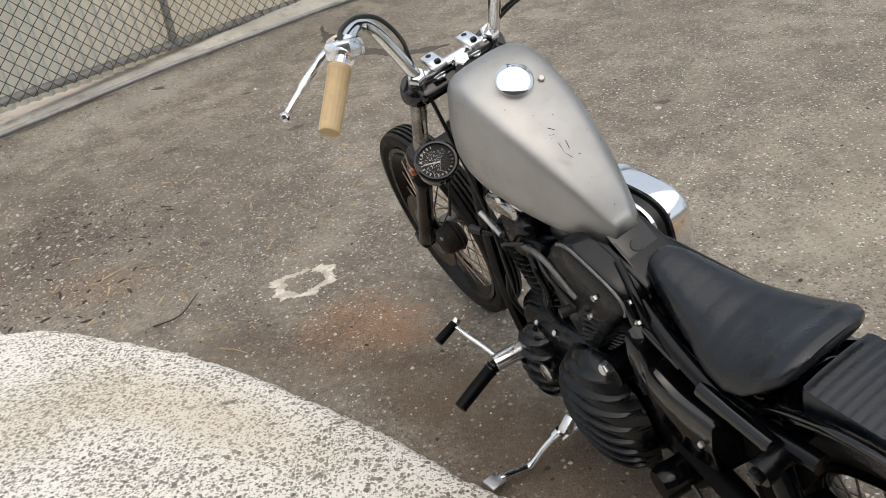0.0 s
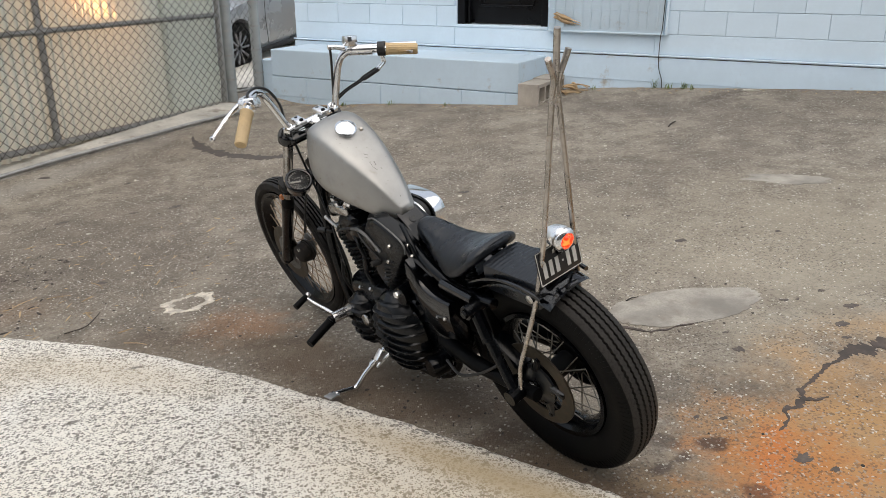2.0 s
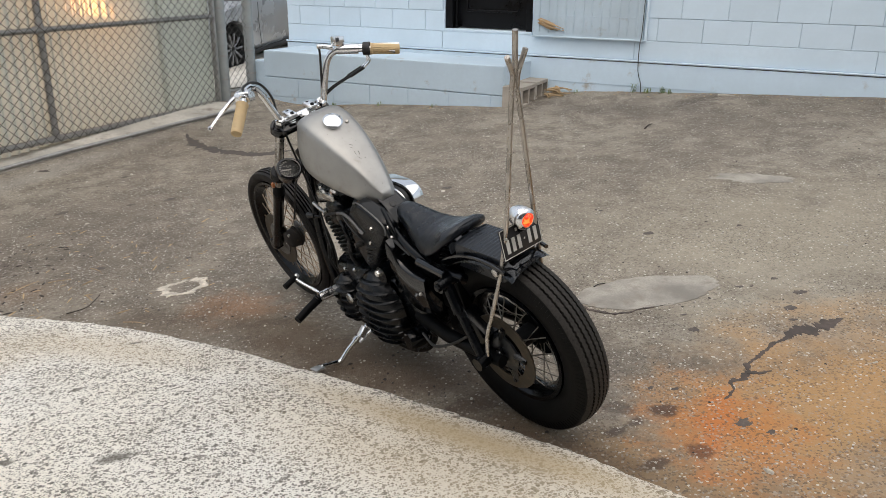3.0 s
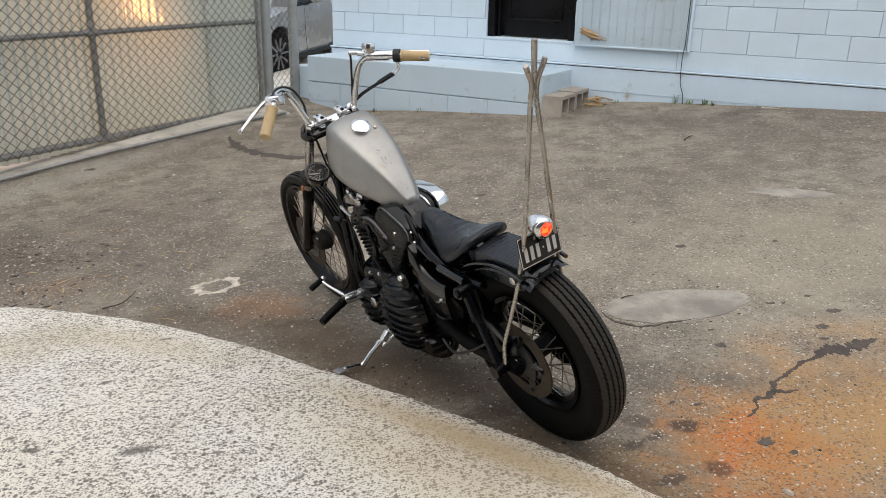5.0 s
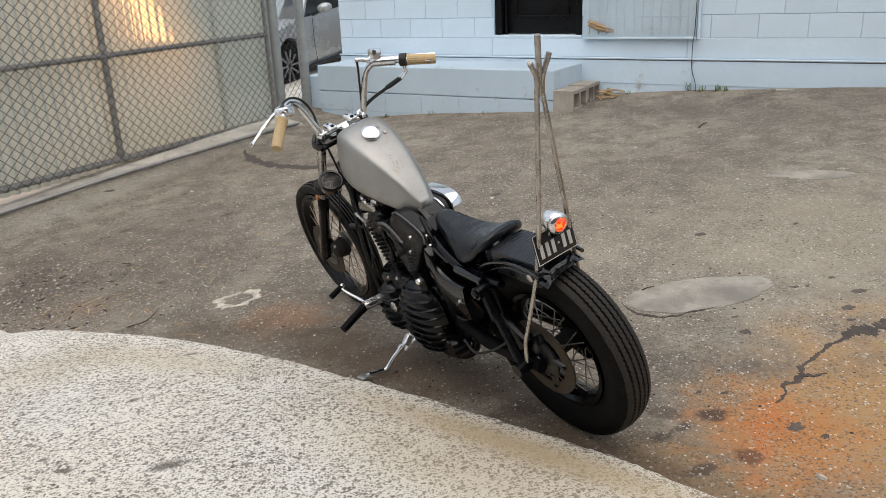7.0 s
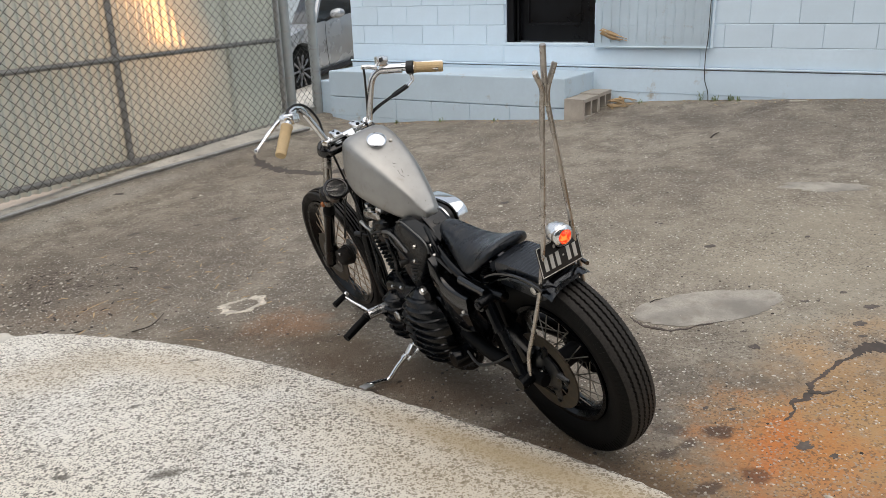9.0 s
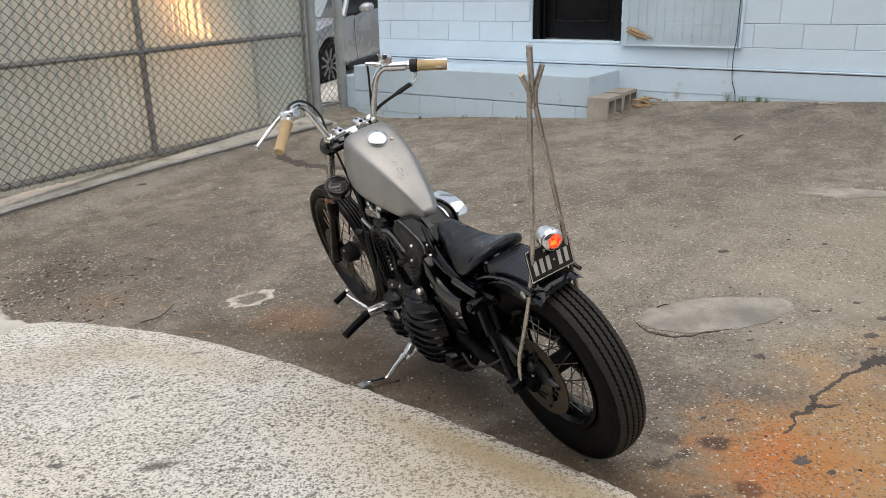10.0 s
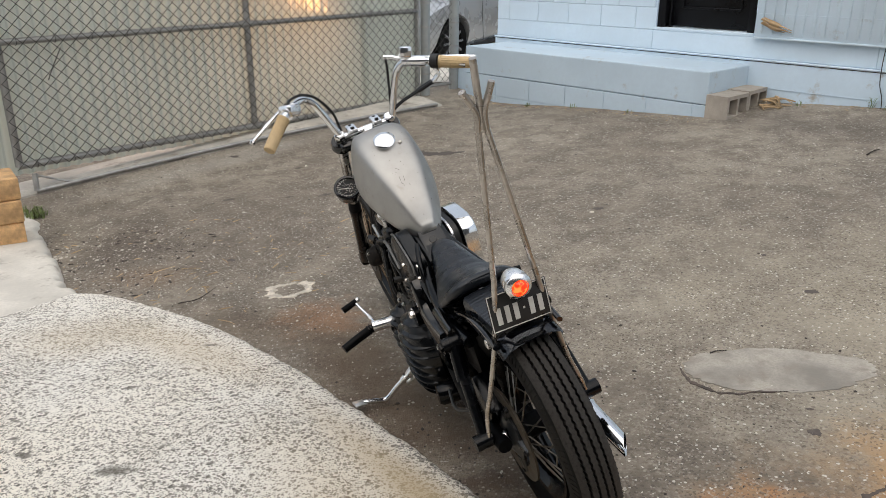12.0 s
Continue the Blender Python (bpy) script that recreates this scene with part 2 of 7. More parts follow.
    h = math_node(nt, 'SUBTRACT', math_node(nt, 'MULTIPLY', fine, 0.4), math_node(nt, 'MULTIPLY', depth, 0.8))
    bump_to(nt, bsdf, h, 0.6, 0.004)
    return m


def tank_material():
    """Bare sheet steel, ground and handled."""
    m, nt, nodes, links, bsdf = base_nodes("bare_steel_tank")
    co = nodes.new("ShaderNodeTexCoord").outputs["Object"]
    big, mid, fine = noise_node(nt, co, 4.0, 5), noise_node(nt, co, 22.0, 6, 0.7), noise_node(nt, co, 260.0, 3)
    c = mix_col(nt, ramp_node(nt, big, 0.3, 0.7), (0.325, 0.320, 0.306), (0.400, 0.396, 0.380))
    c = mix_col(nt, ramp_node(nt, mid, 0.56, 0.74, 0.0, 0.40), c, (0.28, 0.245, 0.20))
    pit = noise_node(nt, co, 95.0, 2, 0.5)
    c = mix_col(nt, ramp_node(nt, pit, 0.72, 0.76, 0.0, 0.6), c, (0.12, 0.09, 0.07))
    links.new(c, bsdf.inputs["Base Color"])
    bsdf.inputs["Metallic"].default_value = 0.88
    links.new(ramp_node(nt, mid, 0.25, 0.75, 0.40, 0.54), bsdf.inputs["Roughness"])
    bump_to(nt, bsdf, fine, 0.05, 0.001)
    return m


ASPHALT, AGGREGATE = asphalt_material(), aggregate_material()
PLAIN_CONCRETE = mat("plain_concrete", (0.60, 0.57, 0.51), 0.85, var=0.18, scale=2.5, fine=60, bump=0.3, dirt=(0.25, 0.22, 0.18), dirt_amount=0.25)
KERB_CONCRETE = mat("kerb_concrete", (0.47, 0.445, 0.395), 0.88, var=0.3, scale=2.0, fine=45, bump=0.35, dirt=(0.20, 0.17, 0.14), dirt_amount=0.4)
PATCH_CONCRETE = mat("patch_concrete", (0.322, 0.298, 0.258), 0.88, var=0.35, scale=5, fine=110, bump=0.5, dirt=(0.24, 0.21, 0.175), dirt_amount=0.45)
WALL_PAINT = mat("pale_blue_wall_paint", (0.655, 0.780, 0.880), 0.58, var=0.05, scale=1.6, fine=30, bump=0.25, per_object=0.03)
MORTAR = mat("painted_mortar", (0.50, 0.61, 0.71), 0.7, var=0.08, scale=2, fine=40, bump=0.2)
PLINTH_PAINT = mat("painted_render", (0.52, 0.635, 0.73), 0.60, var=0.06, scale=1.8, fine=25, bump=0.25, dirt=(0.36, 0.34, 0.31), dirt_amount=0.10)
BLOCK_RAW = mat("raw_concrete_block", (0.40, 0.36, 0.31), 0.9, var=0.15, scale=8, fine=90, bump=0.5)
CRACK_TAR = mat("crack_tar", (0.088, 0.070, 0.060), 0.85, var=0.4, scale=15, bump=0.3)
CHALK = mat("white_ring", (0.60, 0.545, 0.46), 0.9, var=0.35, scale=18, fine=80, bump=0.3, dirt=(0.22, 0.18, 0.15), dirt_amount=0.4)
GALV = mat("galvanised_steel", (0.36, 0.355, 0.34), 0.5, 0.5, var=0.2, scale=14, bump=0.1)
POST_STEEL = mat("pale_galvanised_post", (0.34, 0.36, 0.355), 0.5, 0.35, var=0.12, scale=10, bump=0.08)
WIRE = mat("weathered_fence_wire", (0.10, 0.097, 0.09), 0.6, 0.3, var=0.2, scale=20, bump=0.0)
DOOR_BLACK = mat("black_door_paint", (0.005, 0.005, 0.006), 0.35, var=0.3, scale=5, bump=0.1, spec=0.2)
SHUTTER = mat("painted_shutter", (0.58, 0.69, 0.77), 0.55, var=0.08, scale=2.5, fine=20, bump=0.1, dirt=(0.42, 0.43, 0.42), dirt_amount=0.15)
CARDBOARD = mat("brown_card", (0.42, 0.29, 0.16), 0.85, var=0.2, scale=12)
STRAW = mat("dry_straw", (0.42, 0.30, 0.17), 0.9, var=0.35, scale=12, per_object=0.2)
LEAF_GREEN = mat("weed_green", (0.15, 0.20, 0.065), 0.7, var=0.35, scale=25)
CAR_PAINT = mat("silver_car_paint", (0.52, 0.53, 0.54), 0.28, 0.5, var=0.05, scale=3, bump=0.0, coat=0.6)
CAR_DARK = mat("car_dark_plastic", (0.012, 0.012, 0.013), 0.6, var=0.2)
CAR_GLASS = mat("car_glass", (0.02, 0.025, 0.03), 0.05, 0.0, var=0.1, bump=0.0, spec=0.9, rvar=0.02)
SKY_GLASS = mat("sky_lit_windscreen", (0.30, 0.34, 0.36), 0.08, 0.85, var=0.05, bump=0.0, rvar=0.03)
ALLOY = mat("alloy_wheel", (0.34, 0.34, 0.35), 0.35, 0.8, var=0.1, bump=0.0)
BRICK = mat("orange_brick", (0.56, 0.35, 0.17), 0.85, var=0.3, scale=14, fine=80, bump=0.4, per_object=0.2)
PEBBLE = mat("pale_pebble", (0.50, 0.465, 0.40), 0.85, var=0.3, scale=40)
TYRE_MARK = mat("tyre_mark", (0.078, 0.066, 0.058), 0.85, var=0.3, scale=9, fine=70, bump=0.2, dirt=(0.15, 0.13, 0.11), dirt_amount=0.25)
GUM = mat("trodden_gum", (0.115, 0.096, 0.084), 0.85, var=0.35, scale=30, bump=0.2)
DARK_BITS = mat("dark_debris_and_shadow_line", (0.045, 0.036, 0.030), 0.85, var=0.4, scale=30)

RUBBER = mat("tyre_rubber", (0.0028, 0.0030, 0.0034), 0.50, var=0.25, scale=9, fine=120, bump=0.2, dirt=(0.010, 0.010, 0.010), dirt_amount=0.12, spec=0.10)
FRONT_RUBBER = mat("dusty_front_rubber", (0.010, 0.0090, 0.0085), 0.55, var=0.3, scale=9, fine=120, bump=0.2, dirt=(0.034, 0.024, 0.017), dirt_amount=0.25, spec=0.25)
GUARD_PAINT = mat("polished_black_enamel", (0.004, 0.005, 0.008), 0.05, var=0.3, scale=7, bump=0.02, dirt=(0.010, 0.010, 0.012), dirt_amount=0.05, spec=0.6, coat=1.0, rvar=0.03)
BLACK_PAINT = mat("gloss_black_paint", (0.0022, 0.0026, 0.0034), 0.10, var=0.3, scale=7, bump=0.02, dirt=(0.010, 0.010, 0.010), dirt_amount=0.05, spec=0.3, coat=0.45, rvar=0.06)
SATIN_BLACK = mat("satin_black_paint", (0.0016, 0.0021, 0.0030), 0.20, var=0.3, scale=10, bump=0.08, dirt=(0.006, 0.006, 0.006), dirt_amount=0.10, spec=0.24)
CRINKLE = mat("crinkle_black_engine", (0.0026, 0.0034, 0.0046), 0.24, var=0.25, scale=12, fine=240, bump=0.12, dirt=(0.010, 0.010, 0.010), dirt_amount=0.10, spec=0.34)
FIN_BLACK = mat("black_cooling_fins", (0.006, 0.0068, 0.008), 0.26, var=0.3, scale=14, bump=0.1, dirt=(0.035, 0.032, 0.03), dirt_amount=0.2, spec=0.6)
LEATHER = mat("black_vinyl", (0.0060, 0.0078, 0.0110), 0.31, var=0.2, scale=10, fine=170, bump=0.22)
CHROME = mat("chrome", (0.78, 0.79, 0.80), 0.10, 1.0, var=0.05, scale=9, bump=0.0, rvar=0.05)
DULL_CHROME = mat("dull_chrome", (0.55, 0.54, 0.52), 0.26, 1.0, var=0.15, scale=16, bump=0.05, dirt=(0.30, 0.25, 0.20), dirt_amount=0.15)
POLISHED = mat("polished_alloy", (0.84, 0.84, 0.84), 0.22, 1.0, var=0.1, scale=14, bump=0.06)
BAR_STEEL = mat("bare_steel_bar", (0.47, 0.435, 0.395), 0.28, 0.9, var=0.25, scale=18, bump=0.1, dirt=(0.26, 0.20, 0.14), dirt_amount=0.12)
RUSTY = mat("rusted_disc", (0.052, 0.042, 0.029), 0.55, 0.35, var=0.3, scale=14, bump=0.15, dirt=(0.085, 0.055, 0.033), dirt_amount=0.4)
MATTE_BLACK = mat("grimy_matt_black", (0.0020, 0.0022, 0.0026), 0.5, var=0.3, scale=10, bump=0.1, spec=0.08)
GREY_SPOKE = mat("grimy_grey_spoke", (0.22, 0.205, 0.18), 0.45, 0.8, var=0.25, scale=16, bump=0.05, dirt=(0.12, 0.09, 0.06), dirt_amount=0.3)
RUSTY_SPOKE = mat("rust_filmed_spoke", (0.34, 0.25, 0.17), 0.4, 0.8, var=0.25, scale=16, bump=0.05, dirt=(0.22, 0.12, 0.06), dirt_amount=0.3)
GREY_CAST = mat("grey_cast_alloy", (0.16, 0.16, 0.157), 0.5, 0.5, var=0.25, scale=14, bump=0.2, dirt=(0.05, 0.045, 0.04), dirt_amount=0.4)
GRIP_TAN = mat("tan_grip_rubber", (0.56, 0.41, 0.22), 0.65, var=0.12, scale=18, bump=0.1, dirt=(0.36, 0.25, 0.13), dirt_amount=0.25)
CABLE_BLACK = mat("black_cable", (0.010, 0.010, 0.010), 0.45, var=0.2)
PLATE_BLACK = mat("black_plate", (0.015, 0.014, 0.014), 0.4, var=0.2, scale=30, bump=0.05)
PLATE_WHITE = mat("plate_white", (0.62, 0.60, 0.56), 0.5, var=0.1, scale=30)
DIAL_FACE = mat("dial_face", (0.008, 0.008, 0.009), 0.5, var=0.2, bump=0.0, spec=0.3)
DIRTY_CALIPER = mat("dirty_caliper", (0.018, 0.015, 0.013), 0.7, var=0.3, scale=20, bump=0.2, dirt=(0.07, 0.045, 0.028), dirt_amount=0.3, spec=0.3)
UNSEEN_WALL = mat("unseen_wall_dark", (0.10, 0.095, 0.09), 0.85, var=0.1, scale=1.5, bump=0.2)
TANK_STEEL = tank_material()
AMBER = mat("amber_reflector", (0.42, 0.14, 0.04), 0.25, var=0.1, bump=0.0)


def glow_material(name, col, strength):
    m, nt, nodes, links, bsdf = base_nodes(name)
    co = nodes.new("ShaderNodeTexCoord").outputs["Object"]
    v = voronoi_node(nt, co, 90.0)
    c = mix_col(nt, ramp_node(nt, v, 0.42, 0.75), col, (1.0, 0.26, 0.04))
    links.new(c, bsdf.inputs["Emission Color"])
    bsdf.inputs["Emission Strength"].default_value = strength
    bsdf.inputs["Base Color"].default_value = (0.5, 0.03, 0.01, 1)
    bsdf.inputs["Roughness"].default_value = 0.15
    return m


def tread_material():
    """Rubber that is grey and dusty where it rolls on the ground."""
    m, nt, nodes, links, bsdf = base_nodes("worn_tread_rubber")
    co = nodes.new("ShaderNodeTexCoord").outputs["Object"]
    flat = nodes.new("ShaderNodeVectorMath")
    flat.operation = 'MULTIPLY_ADD'
    links.new(co, flat.inputs[0])
    flat.inputs[1].default_value, flat.inputs[2].default_value = (1, 0, 1), (0, 0, -0.325)
    ln = nodes.new("ShaderNodeVectorMath")
    ln.operation = 'LENGTH'
    links.new(flat.outputs[0], ln.inputs[0])
    n1, n2 = noise_node(nt, co, 14.0, 5), noise_node(nt, co, 130.0, 4)
    worn = ramp_node(nt, math_node(nt, 'ADD', ln.outputs["Value"], math_node(nt, 'MULTIPLY', math_node(nt, 'SUBTRACT', n1, 0.5), 0.008)), 0.3095, 0.3122)
    c = mix_col(nt, ramp_node(nt, n1, 0.3, 0.7), (0.0028, 0.0030, 0.0034), (0.0050, 0.0050, 0.0050))
    c = mix_col(nt, math_node(nt, 'MULTIPLY', worn, ramp_node(nt, n2, 0.2, 0.6, 0.45, 0.95)), c, (0.044, 0.0405, 0.037))
    links.new(c, bsdf.inputs["Base Color"])
    bsdf.inputs["Roughness"].default_value = 0.55
    bsdf.inputs["Specular IOR Level"].default_value = 0.10
    bump_to(nt, bsdf, n2, 0.2, 0.002)
    return m


WORN_TREAD = tread_material()
LENS_RED = glow_material("lit_red_lens", (1.0, 0.028, 0.006), 1.15)


def glass_material(name):
    m, nt, nodes, links, bsdf = base_nodes(name)
    nodes.remove(bsdf)
    clear, shine, both = nodes.new("ShaderNodeBsdfTransparent"), nodes.new("ShaderNodeBsdfGlossy"), nodes.new("ShaderNodeMixShader")
    shine.inputs["Roughness"].default_value = 0.04
    gloss = nodes.new("ShaderNodeFresnel")
    gloss.inputs["IOR"].default_value = 1.45
    links.new(gloss.outputs[0], both.inputs[0])
    links.new(clear.outputs[0], both.inputs[1])
    links.new(shine.outputs[0], both.inputs[2])
    links.new(both.outputs[0], nodes["Material Output"].inputs["Surface"])
    return m


GLASS = glass_material("clear_glass")


def sheet_material():
    """Milky ribbed plastic sheet that lets some light through, part scattered and part bent."""
    m, nt, nodes, links, bsdf = base_nodes("milky_plastic_sheet")
    pos = nodes.new("ShaderNodeNewGeometry").outputs["Position"]
    n1, n2 = noise_node(nt, pos, 1.3, 4), noise_node(nt, pos, 12.0, 5)
    c = mix_col(nt, ramp_node(nt, n1, 0.3, 0.7), (0.64, 0.68, 0.61), (0.73, 0.75, 0.67))
    c = mix_col(nt, ramp_node(nt, n2, 0.5, 0.75, 0.0, 0.35), c, (0.64, 0.665, 0.58))
    links.new(c, bsdf.inputs["Base Color"])
    bsdf.inputs["Roughness"].default_value = 0.45
    tr = nodes.new("ShaderNodeBsdfTranslucent")
    links.new(c, tr.inputs["Color"])
    bend = nodes.new("ShaderNodeBsdfRefraction")
    bend.inputs["Color"].default_value = (0.75, 0.72, 0.62, 1)
    bend.inputs["Roughness"].default_value, bend.inputs["IOR"].default_value = 0.30, 1.30
    mixa, mixs = nodes.new("ShaderNodeMixShader"), nodes.new("ShaderNodeMixShader")
    mixa.inputs[0].default_value, mixs.inputs[0].default_value = 0.30, 0.36
    links.new(tr.outputs[0], mixa.inputs[1])
    links.new(bend.outputs[0], mixa.inputs[2])
    links.new(bsdf.outputs[0], mixs.inputs[1])
    links.new(mixa.outputs[0], mixs.inputs[2])
    links.new(mixs.outputs[0], nodes["Material Output"].inputs["Surface"])
    return m


SHEET = sheet_material()


# ---- mesh helpers ----
def finish(bm, name, smooth=40):
    bmesh.ops.recalc_face_normals(bm, faces=bm.faces)
    me = bpy.data.meshes.new(name)
    bm.to_mesh(me)
    bm.free()
    if smooth:
        me.shade_smooth()
        me.set_sharp_from_angle(angle=radians(smooth))
    return me


def part(name, bm, material, parent=None, label="", smooth=40):
    """Links a bmesh (or a mesh) as one object under a thing or a part."""
    me = bm if isinstance(bm, bpy.types.Mesh) else finish(bm, name, smooth)
    if not me.materials:
        me.materials.append(material)
    ob = new(name, me)
    if parent:
        ob.parent = parent
    return tagged(ob, label)


def thing(name, label, category, group="", kind="", m=None):
    ob = new(name)
    if m is not None:
        ob.matrix_world = m
    return tagged(ob, label, category, group, kind)


def smooth_path(pts, steps=6):
    """Catmull-Rom through the points."""
    p = [Vector(q) for q in pts]
    p = [p[0] * 2 - p[1]] + p + [p[-1] * 2 - p[-2]]
    out = []
    for i in range(1, len(p) - 2):
        for k in range(steps):
            t = k / steps
            a, b, c, d = p[i - 1], p[i], p[i + 1], p[i + 2]
            out.append(0.5 * ((2 * b) + (c - a) * t + (2 * a - 5 * b + 4 * c - d) * t * t + (3 * b - 3 * c + d - a) * t ** 3))
    out.append(p[-2])
    return out


def tube(pts, r, segs=10, bm=None, ends=True, flat=1.0):
    """A round bar along points; r is one radius or one for each point."""
    bm = bm or bmesh.new()
    pts = [Vector(p) for p in pts]
    rs = list(r) if isinstance(r, (list, tuple)) else [r] * len(pts)
    if len(rs) != len(pts):
        rs = [rs[min(len(rs) - 1, int(i * len(rs) / len(pts)))] for i in range(len(pts))]
    tang = []
    for i in range(len(pts)):
        a, b = pts[max(0, i - 1)], pts[min(len(pts) - 1, i + 1)]
        tang.append((b - a).normalized())
    nrm = tang[0].orthogonal().normalized()
    rings = []
    for i, p in enumerate(pts):
        nrm = (nrm - tang[i] * nrm.dot(tang[i])).normalized()
        bi = tang[i].cross(nrm)
        rings.append([bm.verts.new(p + rs[i] * (math.cos(2 * math.pi * k / segs) * nrm + flat * math.sin(2 * math.pi * k / segs) * bi)) for k in range(segs)])
    for a, b in zip(rings, rings[1:]):
        for k in range(segs):
            bm.faces.new((a[k], a[(k + 1) % segs], b[(k + 1) % segs], b[k]))
    if ends:
        bm.faces.new(rings[0][::-1])
        bm.faces.new(rings[-1])
    return bm


def lathe(profile, centre, axis, segs=32, bm=None, close=False, wob=None):
    """Turns (radius, along) pairs about an axis through centre."""
    bm = bm or bmesh.new()
    ax = Vector(axis).normalized()
    e1 = ax.orthogonal().normalized()
    e2 = ax.cross(e1)
    c = Vector(centre)
    rings = []
    for j in range(segs):
        a = 2 * math.pi * j / segs
        d = math.cos(a) * e1 + math.sin(a) * e2
        ring = []
        for i, (r, h) in enumerate(profile):
            dr, dh = wob(i, j) if wob else (0, 0)
            ring.append(bm.verts.new(c + d * (r + dr) + ax * (h + dh)))
        rings.append(ring)
    n = len(profile)
    for j in range(segs):
        a, b = rings[j], rings[(j + 1) % segs]
        for i in range(n if close else n - 1):
            bm.faces.new((a[i], a[(i + 1) % n], b[(i + 1) % n], b[i]))
    bmesh.ops.remove_doubles(bm, verts=[v for r in rings for v in r], dist=1e-5)
    return bm


def box(size, centre=(0, 0, 0), bevel=0.0, m=None, bm=None, segs=2):
    """A block with rounded edges."""
    out = bm or bmesh.new()
    part_bm = bmesh.new()
    bmesh.ops.create_cube(part_bm, size=1)
    bmesh.ops.scale(part_bm, vec=size, verts=part_bm.verts)
    if bevel:
        bmesh.ops.bevel(part_bm, geom=part_bm.edges[:], offset=bevel, segments=segs, affect='EDGES', profile=0.5)
    bmesh.ops.transform(part_bm, matrix=(m if m is not None else Matrix.Translation(centre)), verts=part_bm.verts)
    me = bpy.data.meshes.new("tmp")
    part_bm.to_mesh(me)
    part_bm.free()
    out.from_mesh(me)
    bpy.data.meshes.remove(me)
    return out


def loft(rings, bm=None, ends=True, closed=True):
    """Skins rings of equal point counts."""
    bm = bm or bmesh.new()
    vr = [[bm.verts.new(p) for p in r] for r in rings]
    n = len(vr[0])
    for a, b in zip(vr, vr[1:]):
        for k in range(n if closed else n - 1):
            bm.faces.new((a[k], a[(k + 1) % n], b[(k + 1) % n], b[k]))
    if ends and closed:
        bm.faces.new(vr[0][::-1])
        bm.faces.new(vr[-1])
    return bm


def sheet(fn, us, vs, bm=None):
    """A surface grid p = fn(u, v)."""
    bm = bm or bmesh.new()
    g = [[bm.verts.new(fn(a, b)) for b in vs] for a in us]
    for i in range(len(us) - 1):
        for j in range(len(vs) - 1):
            bm.faces.new((g[i][j], g[i + 1][j], g[i + 1][j + 1], g[i][j + 1]))
    return bm


def span(a, b, n):
    return [a + (b - a) * i / (n - 1) for i in range(n)]


def lerp_table(tab, x):
    """Piecewise smooth value from rows (x, a, b, ...) in order of x."""
    if x <= tab[0][0]:
        return tab[0][1:]
    for p, q in zip(tab, tab[1:]):
        if x <= q[0]:
            t = (x - p[0]) / (q[0] - p[0])
            return tuple(a + (b - a) * t for a, b in zip(p[1:], q[1:]))
    return tab[-1][1:]


def bolt(centre, axis, r, h, bm=None, segs=6):
    a = Vector(axis).normalized()
    c = Vector(centre)
    return lathe([(0, h), (r * 0.8, h), (r, h * 0.8), (r, 0), (0, 0)], c, a, segs, bm)


# ---- plan ----
FENCE_U, FENCE_P = Vector((0.6606, 0.7507, 0)), Vector((-0.05, 7.46, 0))
FENCE_N = Vector((0.7507, -0.6606, 0))          # towards the yard
WALL_U, WALL_N = Vector((0.7604, -0.6494, 0)), Vector((0.6494, 0.7604, 0))   # along the wall, and into it
WALL_C = 6.246


def ground_z(x, y):
    z = -0.162 + 0.0928 * x + 0.0304 * y
    d = FENCE_N.x * (x - FENCE_P.x) + FENCE_N.y * (y - FENCE_P.y)
    z += 0.10 * math.exp(-(max(d, 0) / 0.45) ** 2)
    n = WALL_N.x * x + WALL_N.y * y
    u = WALL_U.x * x + WALL_U.y * y
    z += 0.030 * math.exp(-(min(n - WALL_C, 0) / 0.5) ** 2) / (1 + math.exp(-max(-20, min(20, (u + 1.44) * 4))))
    z -= 0.06 * math.exp(-((u + 4.6) / 1.2) ** 2 - ((n - 5.55) / 0.9) ** 2)
    # the street side lies lower
    k = min(1.0, max(0.0, (-d - 0.35) / 1.4))
    z -= 0.11 * k * k * (3 - 2 * k)
    far = max(0.0, math.hypot(x, y - 3) - 9.0)
    return z / (1 + (far / 6.0) ** 2)


def slab_z(x, y):
    return 0.02 * x - 0.055 * y


# the ground: one sheet, fine where the camera is near
def axis_steps(lo, hi, step, far):
    a = [lo + step * i for i in range(int(round((hi - lo) / step)) + 1)]
    s, left, right = step, [], []
    x = lo
    while x > -far:
        s *= 1.35
        x -= s
        left.append(x)
    s, x = step, hi
    while x < far:
        s *= 1.35
        x += s
        right.append(x)
    return left[::-1] + a + right


def rough_ground(x, y):
    return 0.004 * noise.noise((x * 3.1, y * 3.1, 0.3)) + 0.0022 * noise.noise((x * 11, y * 11, 1.7))


bm = sheet(lambda x, y: (x, y, ground_z(x, y) + (rough_ground(x, y) if abs(x) < 6 and -3 < y < 10 else 0)), axis_steps(-3.6, 4.4, 0.05, 400), axis_steps(-1.6, 7.6, 0.05, 400))
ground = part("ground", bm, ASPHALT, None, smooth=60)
tagged(ground, "old grey-brown asphalt yard with rust and oil stains, shade painted under the motorcycle", "ground", kind="structure")

